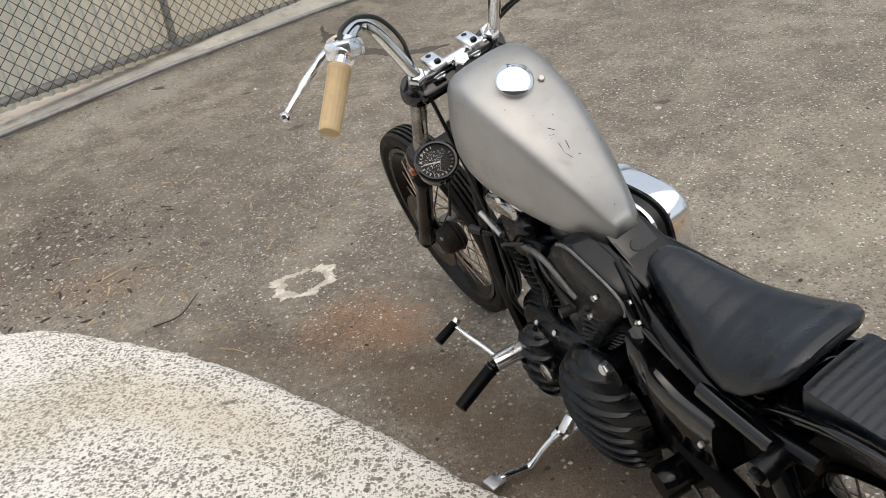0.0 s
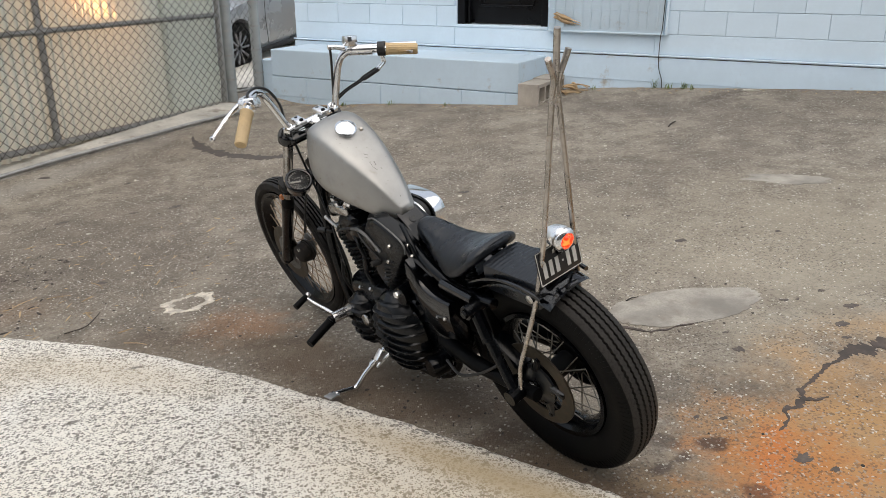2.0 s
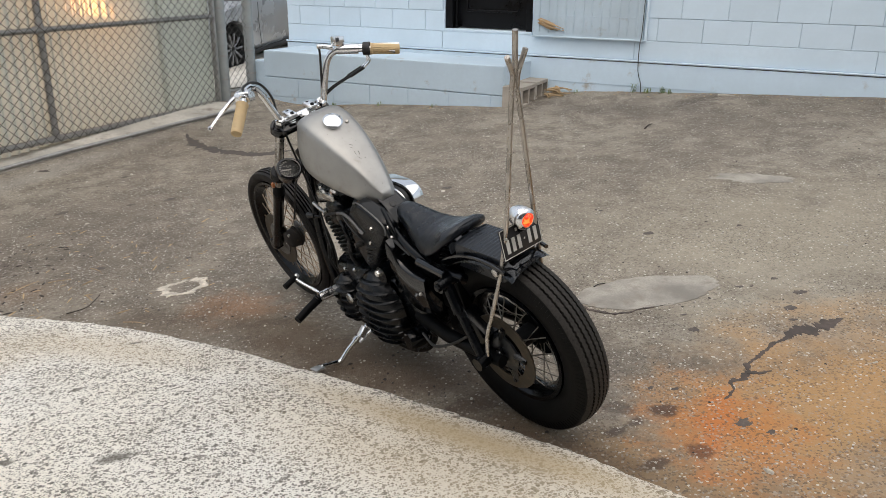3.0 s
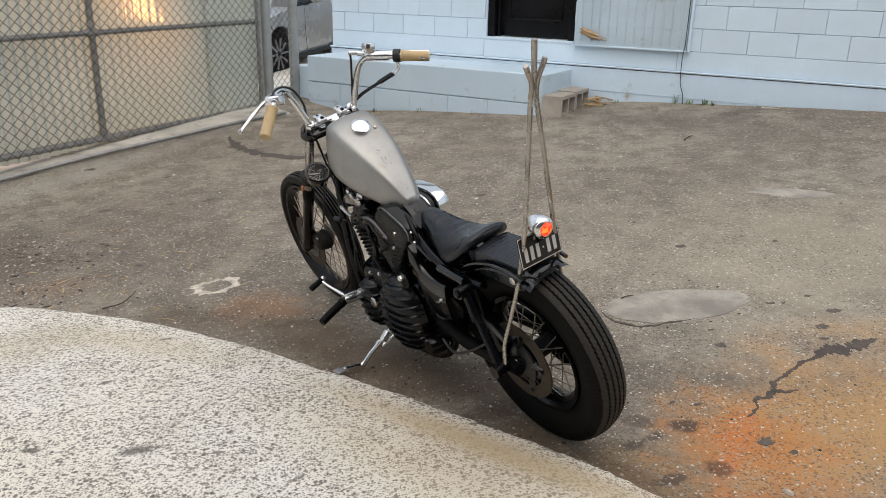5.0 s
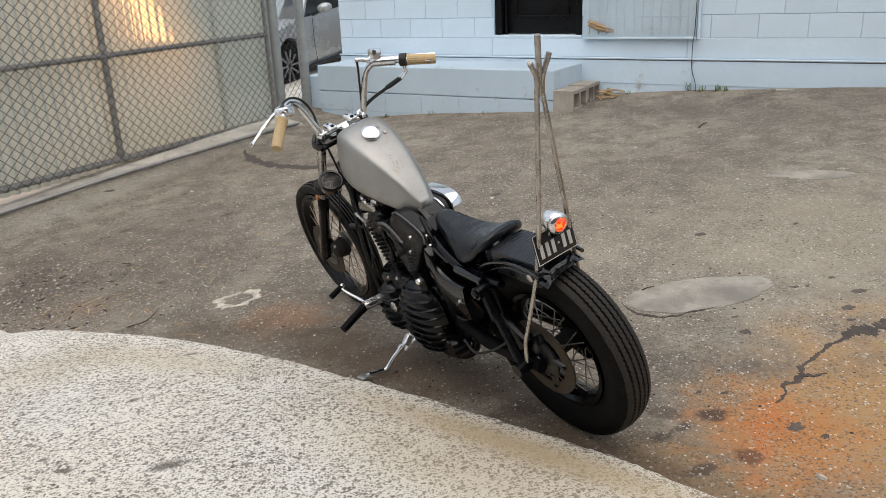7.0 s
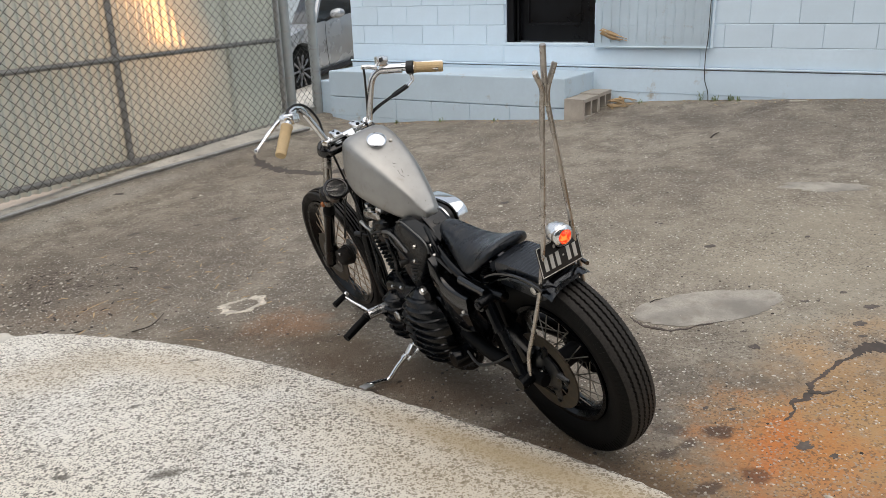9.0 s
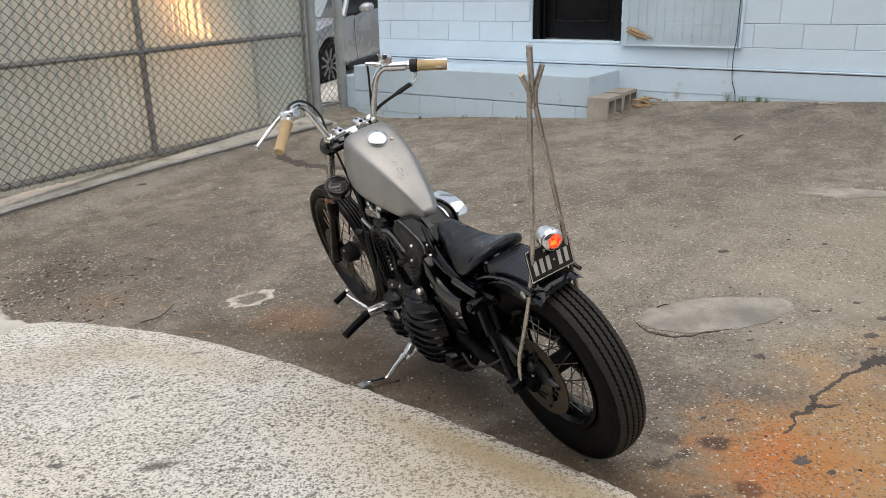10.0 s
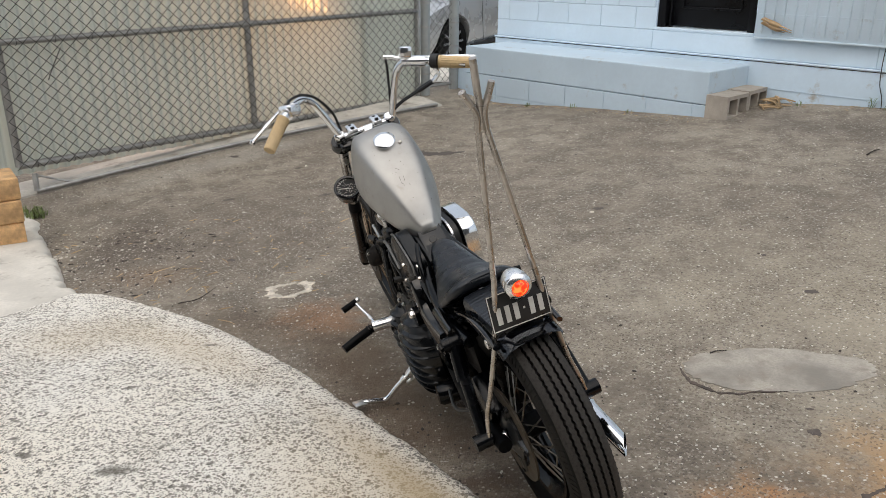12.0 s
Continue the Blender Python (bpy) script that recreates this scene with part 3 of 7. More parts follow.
# the concrete slab with a rounded, broken edge
EDGE = [(-3.835, 5.195), (-3.13, 4.255), (-2.721, 3.733), (-2.353, 3.232), (-2.005, 2.793), (-1.76, 2.445), (-1.565, 2.292), (-1.381, 2.271), (-1.146, 2.159), (-0.799, 1.975), (-0.614, 1.842), (-0.441, 1.699), (-0.287, 1.576), (-0.124, 1.412), (0.112, 1.177), (0.306, 0.983), (0.49, 0.778), (0.766, 0.461), (0.919, 0.247), (1.533, -0.582), (2.862, -2.32)]
SLAB_DIR = Vector((-0.5, -1.0)).normalized()


def slab_part(pts, material, rag, name):
    edge = smooth_path([(a, b, 0) for a, b in pts], 26)
    offs = [-0.035, -0.028, -0.015, 0.0, 0.02, 0.05, 0.1, 0.2, 0.35, 0.6, 1.0, 1.6, 2.4, 4.0, 8.0]
    drop = {-0.035: None, -0.028: 0.030, -0.015: 0.014, 0.0: 0.005, 0.02: 0.001}
    bm = bmesh.new()
    rows = []
    for p in edge:
        w = rag * (0.8 * noise.noise((p.x * 6, p.y * 6, 4)) + 0.6 * noise.noise((p.x * 19, p.y * 19, 2)) + 0.6 * noise.noise((p.x * 47, p.y * 47, 6)))
        col = []
        for o in offs:
            k = max(0.0, 1 - max(o, 0) / 0.3)
            q = Vector((p.x, p.y)) + SLAB_DIR * (o + w * k)
            d = drop.get(o, 0.0)
            if d is None:
                z = ground_z(q.x, q.y) - 0.03
            else:
                z = slab_z(q.x, q.y) - d + 0.0015 * noise.noise((q.x * 7, q.y * 7, 0))
            col.append(bm.verts.new((q.x, q.y, max(z, ground_z(q.x, q.y) - 0.03))))
        rows.append(col)
    for a, b in zip(rows, rows[1:]):
        for j in range(len(offs) - 1):
            bm.faces.new((a[j], b[j], b[j + 1], a[j + 1]))
    return part(name, bm, material, None, smooth=60)


tagged(slab_part(EDGE[6:], AGGREGATE, 0.012, "pavement"), "worn pale concrete slab with dark exposed aggregate and rounded edge", "pavement", kind="structure")
tagged(slab_part(EDGE[:7], PLAIN_CONCRETE, 0.035, "pavement"), "plain pale concrete slab with a broken edge", "pavement", kind="structure")


# ---- the building ----
WALL_M = Matrix((( WALL_U.x, WALL_N.x, 0, WALL_N.x * WALL_C), (WALL_U.y, WALL_N.y, 0, WALL_N.y * WALL_C), (0, 0, 1, 0), (0, 0, 0, 1)))
U0, U1 = -4.865, 9.0
DOOR_A, DOOR_B, SILL, HEAD = -2.884, -1.934, 0.825, 2.90
TOP = 3.6


def cells(xs, zs, y0, y1, skip=()):
    """A plate in x and z with rectangular openings through it, from y0 to y1."""
    bm = bmesh.new()
    full = {(i, j) for i in range(len(xs) - 1) for j in range(len(zs) - 1)} - set(skip)
    vs = {}

    def v(i, j, k):
        if (i, j, k) not in vs:
            vs[(i, j, k)] = bm.verts.new((xs[i], (y0, y1)[k], zs[j]))
        return vs[(i, j, k)]
    for i, j in full:
        for k in (0, 1):
            bm.faces.new([v(i, j, k), v(i + 1, j, k), v(i + 1, j + 1, k), v(i, j + 1, k)])
        for di, dj, a, b in ((-1, 0, (i, j), (i, j + 1)), (1, 0, (i + 1, j), (i + 1, j + 1)), (0, -1, (i, j), (i + 1, j)), (0, 1, (i, j + 1), (i + 1, j + 1))):
            if (i + di, j + dj) not in full:
                bm.faces.new([v(*a, 0), v(*b, 0), v(*b, 1), v(*a, 1)])
    return bm


bm = cells([U0, DOOR_A, DOOR_B, U1], [-0.6, SILL, HEAD, TOP], 0.006, 0.22, {(1, 1)})
wall = part("wall_north", bm, MORTAR, None, smooth=0)
wall.matrix_world = WALL_M
tagged(wall, "pale blue painted concrete block wall of a building", "wall", kind="structure")
part("wall_side", box((0.21, 9.0, TOP + 0.6), (U0 + 0.107, 4.73, TOP / 2 - 0.3)), WALL_PAINT, wall, "plain painted side wall", 0)
part("roof", box((U1 - U0 + 0.6, 9.6, 0.16), ((U0 + U1) / 2, 4.5, TOP + 0.08)), KERB_CONCRETE, wall, "flat concrete roof", 0)
bm = box((U1 - U0, 0.05, 1.2), ((U0 + U1) / 2, -0.012, 0.015), 0.004)
part("footing", bm, PLINTH_PAINT, wall, "smooth painted wall base", 30)
bm = tube([(U0 - 0.01, -0.035, 0.618), (U1, -0.035, 0.618)], 0.009, 8)
# thin dark strip that draws the ledge's shadow line on the wall
part("ledge_shadow", box((U1 - U0, 0.012, 0.005), ((U0 + U1) / 2, -0.034, 0.605)), DARK_BITS, wall, "dark strip painted as the shadow line under the ledge", 0)
part("ledge", bm, WALL_PAINT, wall, "thin white ledge along the wall")
bm = box((1.57, 0.010, 0.005), (-0.93, -0.036, 0.390), 0.0)
part("joint", bm, MORTAR, wall, "open joint near the ground", 0)

# the door
door = part("door_1", box((DOOR_B - DOOR_A - 0.16, 0.045, HEAD - SILL - 0.09), ((DOOR_A + DOOR_B) / 2, 0.13, (SILL + HEAD) / 2 - 0.03), 0.003), DOOR_BLACK, None, "", 30)
door.matrix_world = WALL_M
tagged(door, "closed black panelled door in a black frame", "door", kind="structure")
for a, b in ((DOOR_A, DOOR_A + 0.075), (DOOR_B - 0.075, DOOR_B)):
    part("door_frame", box((b - a, 0.16, HEAD - SILL), ((a + b) / 2, 0.10, (SILL + HEAD) / 2), 0.006), DOOR_BLACK, door, "black door jamb", 30)
part("door_frame", box((0.022, 0.05, HEAD - SILL), (DOOR_A + 0.10, 0.09, (SILL + HEAD) / 2), 0.004), DOOR_BLACK, door, "black door stop", 30)
mid = (DOOR_A + DOOR_B) / 2 + 0.01
for z0, z1 in ((SILL + 0.18, SILL + 0.85), (SILL + 0.98, SILL + 1.85)):
    ring = bmesh.new()
    for cx, cz, sx, sz in ((mid, z0, 0.56, 0.022), (mid, z1, 0.56, 0.022), (mid - 0.28, (z0 + z1) / 2, 0.022, z1 - z0), (mid + 0.28, (z0 + z1) / 2, 0.022, z1 - z0)):
        box((sx, 0.02, sz), (cx, 0.105, cz), 0.005, bm=ring)
    part("door_moulding", ring, DOOR_BLACK, door, "black door panel moulding", 30)
part("door_sill", box((DOOR_B - DOOR_A, 0.20, 0.03), ((DOOR_A + DOOR_B) / 2, 0.09, SILL - 0.011), 0.006), WALL_PAINT, door, "white painted door sill", 30)
part("door_handle", lathe([(0, 0.0), (0.026, 0.0), (0.028, 0.03), (0.015, 0.045), (0, 0.045)], (DOOR_A + 0.19, 0.105, SILL + 1.0), (0, -1, 0), 16), DULL_CHROME, door, "round metal door knob")

# the shutter beside the door
SH_A, SH_B, SH_Z = -1.906, -0.846, 0.797
shutter = part("window_shutter", box((SH_B - SH_A, 0.05, 1.7), ((SH_A + SH_B) / 2, -0.024, SH_Z + 0.85), 0.004), SHUTTER, None, "", 30)
shutter.matrix_world = WALL_M
tagged(shutter, "pale painted ribbed metal shutter fixed to the wall", "shutter")
for k in range(12):
    u = SH_A + 0.06 + k * 0.0855
    part("rib", box((0.022 if k % 2 else 0.012, 0.012, 1.64), (u, -0.053, SH_Z + 0.86), 0.004), SHUTTER, shutter, "", 30)
for k in range(5):
    part("cross_rib", box((SH_B - SH_A - 0.04, 0.005, 0.004), ((SH_A + SH_B) / 2, -0.050, SH_Z + 0.20 + 0.24 * k), 0.002), SHUTTER, shutter, "", 30)
part("edge_strip", box((SH_B - SH_A + 0.01, 0.062, 0.014), ((SH_A + SH_B) / 2, -0.028, SH_Z + 0.004), 0.002), SHUTTER, shutter, "bent lower edge strip", 30)
bm = bmesh.new()
for k in range(7):
    a, b = -0.062 - 0.006 * (k % 3), 0.055 * (k / 6 - 0.5)
    tube(smooth_path([(SH_A + 0.05 + 0.012 * (k * 5 % 4), a, 0.945 + b * 0.8), (SH_A + 0.17, a - 0.010, 0.905 + b), (SH_A + 0.26 + 0.02 * (k * 3 % 4), a, 0.868 + b * 0.45)], 4), [0.006, 0.010, 0.003], 6, bm, flat=0.4)
palm = part("dry_palm_strip", bm, CARDBOARD, None)
palm.matrix_world = WALL_M
tagged(palm, "dry brown strip of palm leaf caught on the shutter", "leaf")

cond = thing("conduit", "pale conduit and loose black cable running down the wall", "cable", m=WALL_M)
part("pipe", tube([(-0.826, -0.03, 3.2), (-0.826, -0.03, 0.80)], 0.014, 10), WALL_PAINT, cond, "white painted conduit")
part("cable", tube(smooth_path([(-0.850, -0.057, 1.5), (-0.852, -0.057, 0.9), (-0.862, -0.057, 0.79), (-0.864, -0.057, 0.66), (-0.856, -0.055, 0.52), (-0.822, -0.06, 0.42), (-0.812, -0.06, 0.33)]), 0.0035, 8), CABLE_BLACK, cond, "thin black cable")

# the step in front of the door
PL_A, PL_B, PL_D, PL_Z = -4.66, -1.918, -0.72, 0.570
step = part("door_step", box((PL_B - PL_A, -PL_D - 0.03, PL_Z - 0.303), ((PL_A + PL_B) / 2, PL_D / 2 - 0.015, (PL_Z + 0.303) / 2), 0.010, segs=2), PLINTH_PAINT, None, "", 15)
step.matrix_world = WALL_M
tagged(step, "long painted concrete landing below the door with cracked joints", "landing", kind="structure")
part("core", box((PL_B - PL_A - 0.02, -PL_D - 0.05, 0.75), ((PL_A + PL_B) / 2, PL_D / 2 - 0.02, -0.08)), MORTAR, step, "", 0)
u = PL_A
k = 0
while u < PL_B - 0.05:
    for j, (z0, z1) in enumerate(((0.105, 0.298), (-0.10, 0.101))):
        a = u + (0.2 if (j and k == 0) else 0.0)
        b = min(PL_B, u + 0.435)
        part("block", box((b - a - 0.004, 0.06, z1 - z0), ((a + b) / 2, PL_D + 0.029, (z0 + z1) / 2), 0.003), PLINTH_PAINT, step, "", 15)
    part("block", box((0.06, 0.30, 0.19), (PL_B - 0.029, PL_D + 0.16 + 0.0, 0.195), 0.004), PLINTH_PAINT, step, "", 15) if k == 0 else None
    part("block", box((0.06, 0.34, 0.19), (PL_B - 0.029, PL_D + 0.49, 0.195), 0.004), PLINTH_PAINT, step, "", 15) if k == 0 else None
    u += 0.437
    k += 1
part("low_wall", box((0.22, 0.55, 0.75), (PL_A - 0.115, PL_D + 0.36, 0.075), 0.015), PLINTH_PAINT, step, "lower painted end of the landing", 15)

# loose hollow blocks used as a step
def hollow_block():
    ys = [0, 0.030, 0.165, 0.195, 0.330, 0.360]
    bm = cells(ys, [0, 0.030, 0.160, 0.19], 0.0, 0.19, {(1, 1), (3, 1)})
    bmesh.ops.bevel(bm, geom=[e for e in bm.edges if e.is_boundary is False and e.calc_face_angle(0) > 1], offset=0.003, segments=1, affect='EDGES')
    return finish(bm, "hollow_block", 30)


BLOCK_ME = hollow_block()
BLOCK_ME.materials.append(BLOCK_RAW)
for k, (y, dz) in enumerate(((-0.745, 0.203), (-0.380, 0.212))):
    ob = new("concrete_block", BLOCK_ME)
    # its length runs towards the wall, its holes look sideways
    ob.matrix_world = WALL_M @ pose(PL_B + 0.006 + 0.19, y, dz, 0, 0, 90 + (1.2 if k else 0))
    tagged(ob, "grey hollow concrete block lying beside the landing", "concrete block", "blocks beside the landing")

# wall blocks, courses above the ledge
BLOCKS = {}


def wall_block(w, h):
    if (w, h) not in BLOCKS:
        me = finish(box((w, 0.012, h), (w / 2, 0.0, h / 2), 0.0035, segs=1), "wall_block", 15)
        me.materials.append(WALL_PAINT)
        BLOCKS[(w, h)] = me
    return BLOCKS[(w, h)]


# ---- fence ----
def fence_point(s, d, z):
    p = FENCE_P + FENCE_U * s + FENCE_N * d
    return Vector((p.x, p.y, z))


def slope_z(s, at_left, at_right):
    return at_left + (at_right - at_left) * (s + 4.45) / 3.9


def chain_link(s0, s1, z0, z1, d, dw, dh, r=0.0035):
    """Zigzag wires that hook into one another, as one mesh of thin wires."""
    verts, faces = [], []
    n = int((s1 - s0) / (dw / 2))
    for k in range(n + 1):
        s = s0 + k * dw / 2
        steps = int((z1 - z0) / (dh / 2)) + 1
        prev = None
        for j in range(steps + 1):
            side = 1 if (j + k) % 2 else -1
            z = z0 + j * dh / 2 + slope_z(s, -0.07, 0.0)
            p = fence_point(s + side * dw / 4, d + 0.003 * side, z)
            ring = []
            for a in range(4):
                off = FENCE_U * (r * math.cos(a * math.pi / 2)) + FENCE_N * (r * math.sin(a * math.pi / 2))
                verts.append(tuple(p + off))
                ring.append(len(verts) - 1)
            if prev:
                for a in range(4):
                    faces.append((prev[a], prev[(a + 1) % 4], ring[(a + 1) % 4], ring[a]))
            prev = ring
    me = bpy.data.meshes.new("chain_link")
    me.from_pydata(verts, [], faces)
    me.shade_smooth()
    me.materials.append(WIRE)
    return me


gate = thing("chain_link_gate", "wide galvanised chain-link gate with tubular frame, closed", "gate")
GA, GB = -4.45, -0.585


def rail(zl, zr, r=0.024):
    return tube([fence_point(s, 0, slope_z(s, zl, zr)) for s in span(GA, GB, 8)], r, 10)


part("bottom_rail", rail(-0.015, 0.055, 0.027), GALV, gate)
part("middle_rail", rail(0.855, 0.925), GALV, gate)
part("top_rail", rail(1.87, 1.93), GALV, gate)
for s in (GA, -2.51, GB):
    part("upright", tube([fence_point(s, -0.002, slope_z(s, -0.02, 0.05)), fence_point(s, -0.002, slope_z(s, 1.87, 1.93))], 0.028, 10), GALV, gate)
for zl, zr in ((-0.015, 0.055), (0.855, 0.925)):
    p = fence_point(-2.51, 0, slope_z(-2.51, zl, zr))
    bm = tube([p - FENCE_U * 0.055, p + FENCE_U * 0.055], 0.033, 10)
    tube([p, p + Vector((0, 0, 0.055))], 0.033, 10, bm)
    part("tee_fitting", bm, GALV, gate, "cast tee fitting")
part("mesh", chain_link(GA, GB, 0.03, 1.90, 0.034, 0.090, 0.088, 0.0042), WIRE, gate, "chain-link wire mesh")
for k in range(15):
    s = GA + 0.12 + k * 0.262
    for zl, zr, r in ((-0.015, 0.055, 0.030), (0.855, 0.925, 0.027)):
        p = fence_point(s, 0, slope_z(s, zl, zr))
        bm = lathe([(r, -0.002), (r + 0.003, -0.002), (r + 0.003, 0.002), (r, 0.002)], p, FENCE_U, 12, close=True)
        part("tie_wire", bm, WIRE, gate)
part("latch_box", box((0.10, 0.07, 0.13), m=Matrix.Translation(fence_point(GA - 0.10, 0.03, 0.90)) @ Matrix.Rotation(math.atan2(FENCE_U.y, FENCE_U.x), 4, 'Z'), bevel=0.008), CAR_DARK, gate, "dark latch box")
# loose wire hanging on the mesh
part("loose_wire", tube([fence_point(-4.05, 0.045, 0.80), fence_point(-4.12, 0.05, 0.68), fence_point(-4.17, 0.05, 0.58)], 0.004, 6), WIRE, gate, "loose tie wire")
# ground bar with a bracket, welded to the gate
PIPE = [(-4.40, 0.140), (-3.85, 0.155), (-3.25, 0.192), (-2.70, 0.228), (-1.90, 0.325), (-1.42, 0.372), (-0.70, 0.42)]   # along the fence, and out from it
foot = [fence_point(a, b, 0).xy for a, b in PIPE]
bm = tube([(x, y, ground_z(x, y) + 0.030) for x, y in foot], 0.016, 10)
part("ground_bar", bm, GALV, gate, "galvanised pipe lying along the ground")
x, y = foot[0]
g0 = Vector((x, y, ground_z(x, y) + 0.030))
part("bracket", tube([g0, g0 + Vector((-0.01, 0.02, 0.125))], 0.020, 10), GALV, gate, "short upright pipe end")
q = fence_point(-4.17, 0.147, 0)
part("brace", tube([g0 + Vector((-0.005, 0.02, 0.115)), Vector((q.x, q.y, ground_z(q.x, q.y) + 0.040))], 0.008, 8), GALV, gate, "thin diagonal brace")

screen_bm = bmesh.new()
n = 400
prev = None
for k in range(n + 1):
    s = -5.2 + 4.67 * k / n
    d = -0.085 + 0.019 * math.sin(s * 2 * math.pi / 0.086)
    a, b = screen_bm.verts.new(fence_point(s, d, slope_z(s, -0.10, -0.03))), screen_bm.verts.new(fence_point(s, d, 1.95))
    if prev:
        screen_bm.faces.new((prev[0], a, b, prev[1]))
    prev = (a, b)
screen = part("privacy_screen", screen_bm, SHEET, None, "", 80)
tagged(screen, "milky corrugated plastic screen behind the gate mesh", "screen")
for s in (-4.9, -1.2):
    part("batten", tube([fence_point(s, -0.11, slope_z(s, 0.0, 0.07)), fence_point(s, -0.11, 1.95)], 0.018, 8), GALV, screen, "thin upright behind the sheet")

for s, r, zt in ((-0.475, 0.050, 2.3), (-0.065, 0.052, 2.3), (-4.66, 0.05, 2.1)):
    p = fence_point(s, 0, 0)
    z = ground_z(p.x, p.y)
    post = part("fence_post", tube([(p.x, p.y, z - 0.1), (p.x, p.y, zt)], r, 14), POST_STEEL, None)
    tagged(post, "thick galvanised steel fence post", "fence post", "posts beside the gate")
    part("cap", lathe([(0, 0.03), (r * 0.7, 0.022), (r + 0.004, 0.0), (r + 0.004, -0.02)], (p.x, p.y, zt), (0, 0, 1), 14), GALV, post)
    for j in range(8):
        bm = lathe([(r, -0.008), (r + 0.004, -0.008), (r + 0.004, 0.008), (r, 0.008)], (p.x, p.y, 0.22 + 0.235 * j + z), (0.02, 0.03, 1), 14, close=True)
        part("band", bm, GALV, post, "tension band")
infill = thing("chain_link_fence", "narrow chain-link panel between two fence posts", "fence")
part("mesh", chain_link(-0.43, -0.11, 0.17, 2.0, 0.01, 0.085, 0.080), WIRE, infill)
for z in (0.16, 1.98):
    part("rail", tube([fence_point(-0.44, 0, z), fence_point(-0.10, 0, z)], 0.019, 8), GALV, infill)

# kerb strip below the gate
def kerb_fn(s, d):
    d = d if d < 0 else d * lerp_table(PIPE, s)[0]
    p = fence_point(s, d + 0.006 * noise.noise((s * 5, d * 9, 8)), 0)
    return Vector((p.x, p.y, ground_z(p.x, p.y) + rough_ground(p.x, p.y) + (0.016 if -0.3 < d < 0.98 * lerp_table(PIPE, s)[0] else -0.03) + 0.004 * noise.noise((p.x * 4, p.y * 4, 3))))


bm = sheet(kerb_fn, span(-5.5, -0.62, 80), [-0.55, -0.5, -0.29, -0.1, 0.3, 0.6, 0.97, 1.05])
tagged(part("kerb", bm, KERB_CONCRETE, None, smooth=50), "dirty pale concrete strip under the gate", "kerb", kind="structure")
bm = sheet(lambda a, b: (a, b, ground_z(a, b) + 0.012), span(-3.5, 1.5, 30), span(7.75, 15.5, 40))
for v in bm.verts:
    if (v.co.xy - FENCE_P.xy).dot(FENCE_N.xy) > -0.25:
        v.co.z -= 0.05
tagged(part("pavement", bm, PLAIN_CONCRETE, None, smooth=50), "pale concrete pavement outside the gate", "pavement", kind="structure")


# ---- parked car ----
def car_wheel(parent, x, y):
    tyre = lathe([(0.20, -0.10), (0.30, -0.105), (0.322, -0.08), (0.327, 0), (0.322, 0.08), (0.30, 0.105), (0.20, 0.10)], (x, y, 0.327), (0, 1, 0), 36)
    w = part("wheel", lathe([(0, 0.05), (0.05, 0.06), (0.07, 0.03), (0.205, 0.00), (0.215, 0.06), (0.225, 0.09)], (x, y, 0.327), (0, 1, 0), 36), CAR_DARK, parent, "alloy wheel")
    part("tyre", tyre, RUBBER, w, "black car tyre")
    for k in range(10):
        a = 2 * math.pi * k / 10
        c, s = math.cos(a), math.sin(a)
        bm = tube([(x + 0.04 * c, y + 0.085, 0.327 + 0.04 * s), (x + 0.13 * c, y + 0.098, 0.327 + 0.13 * s), (x + 0.215 * c, y + 0.09, 0.327 + 0.215 * s)], [0.016, 0.014, 0.020], 6)
        part("spoke", bm, ALLOY, w, "silver spoke")


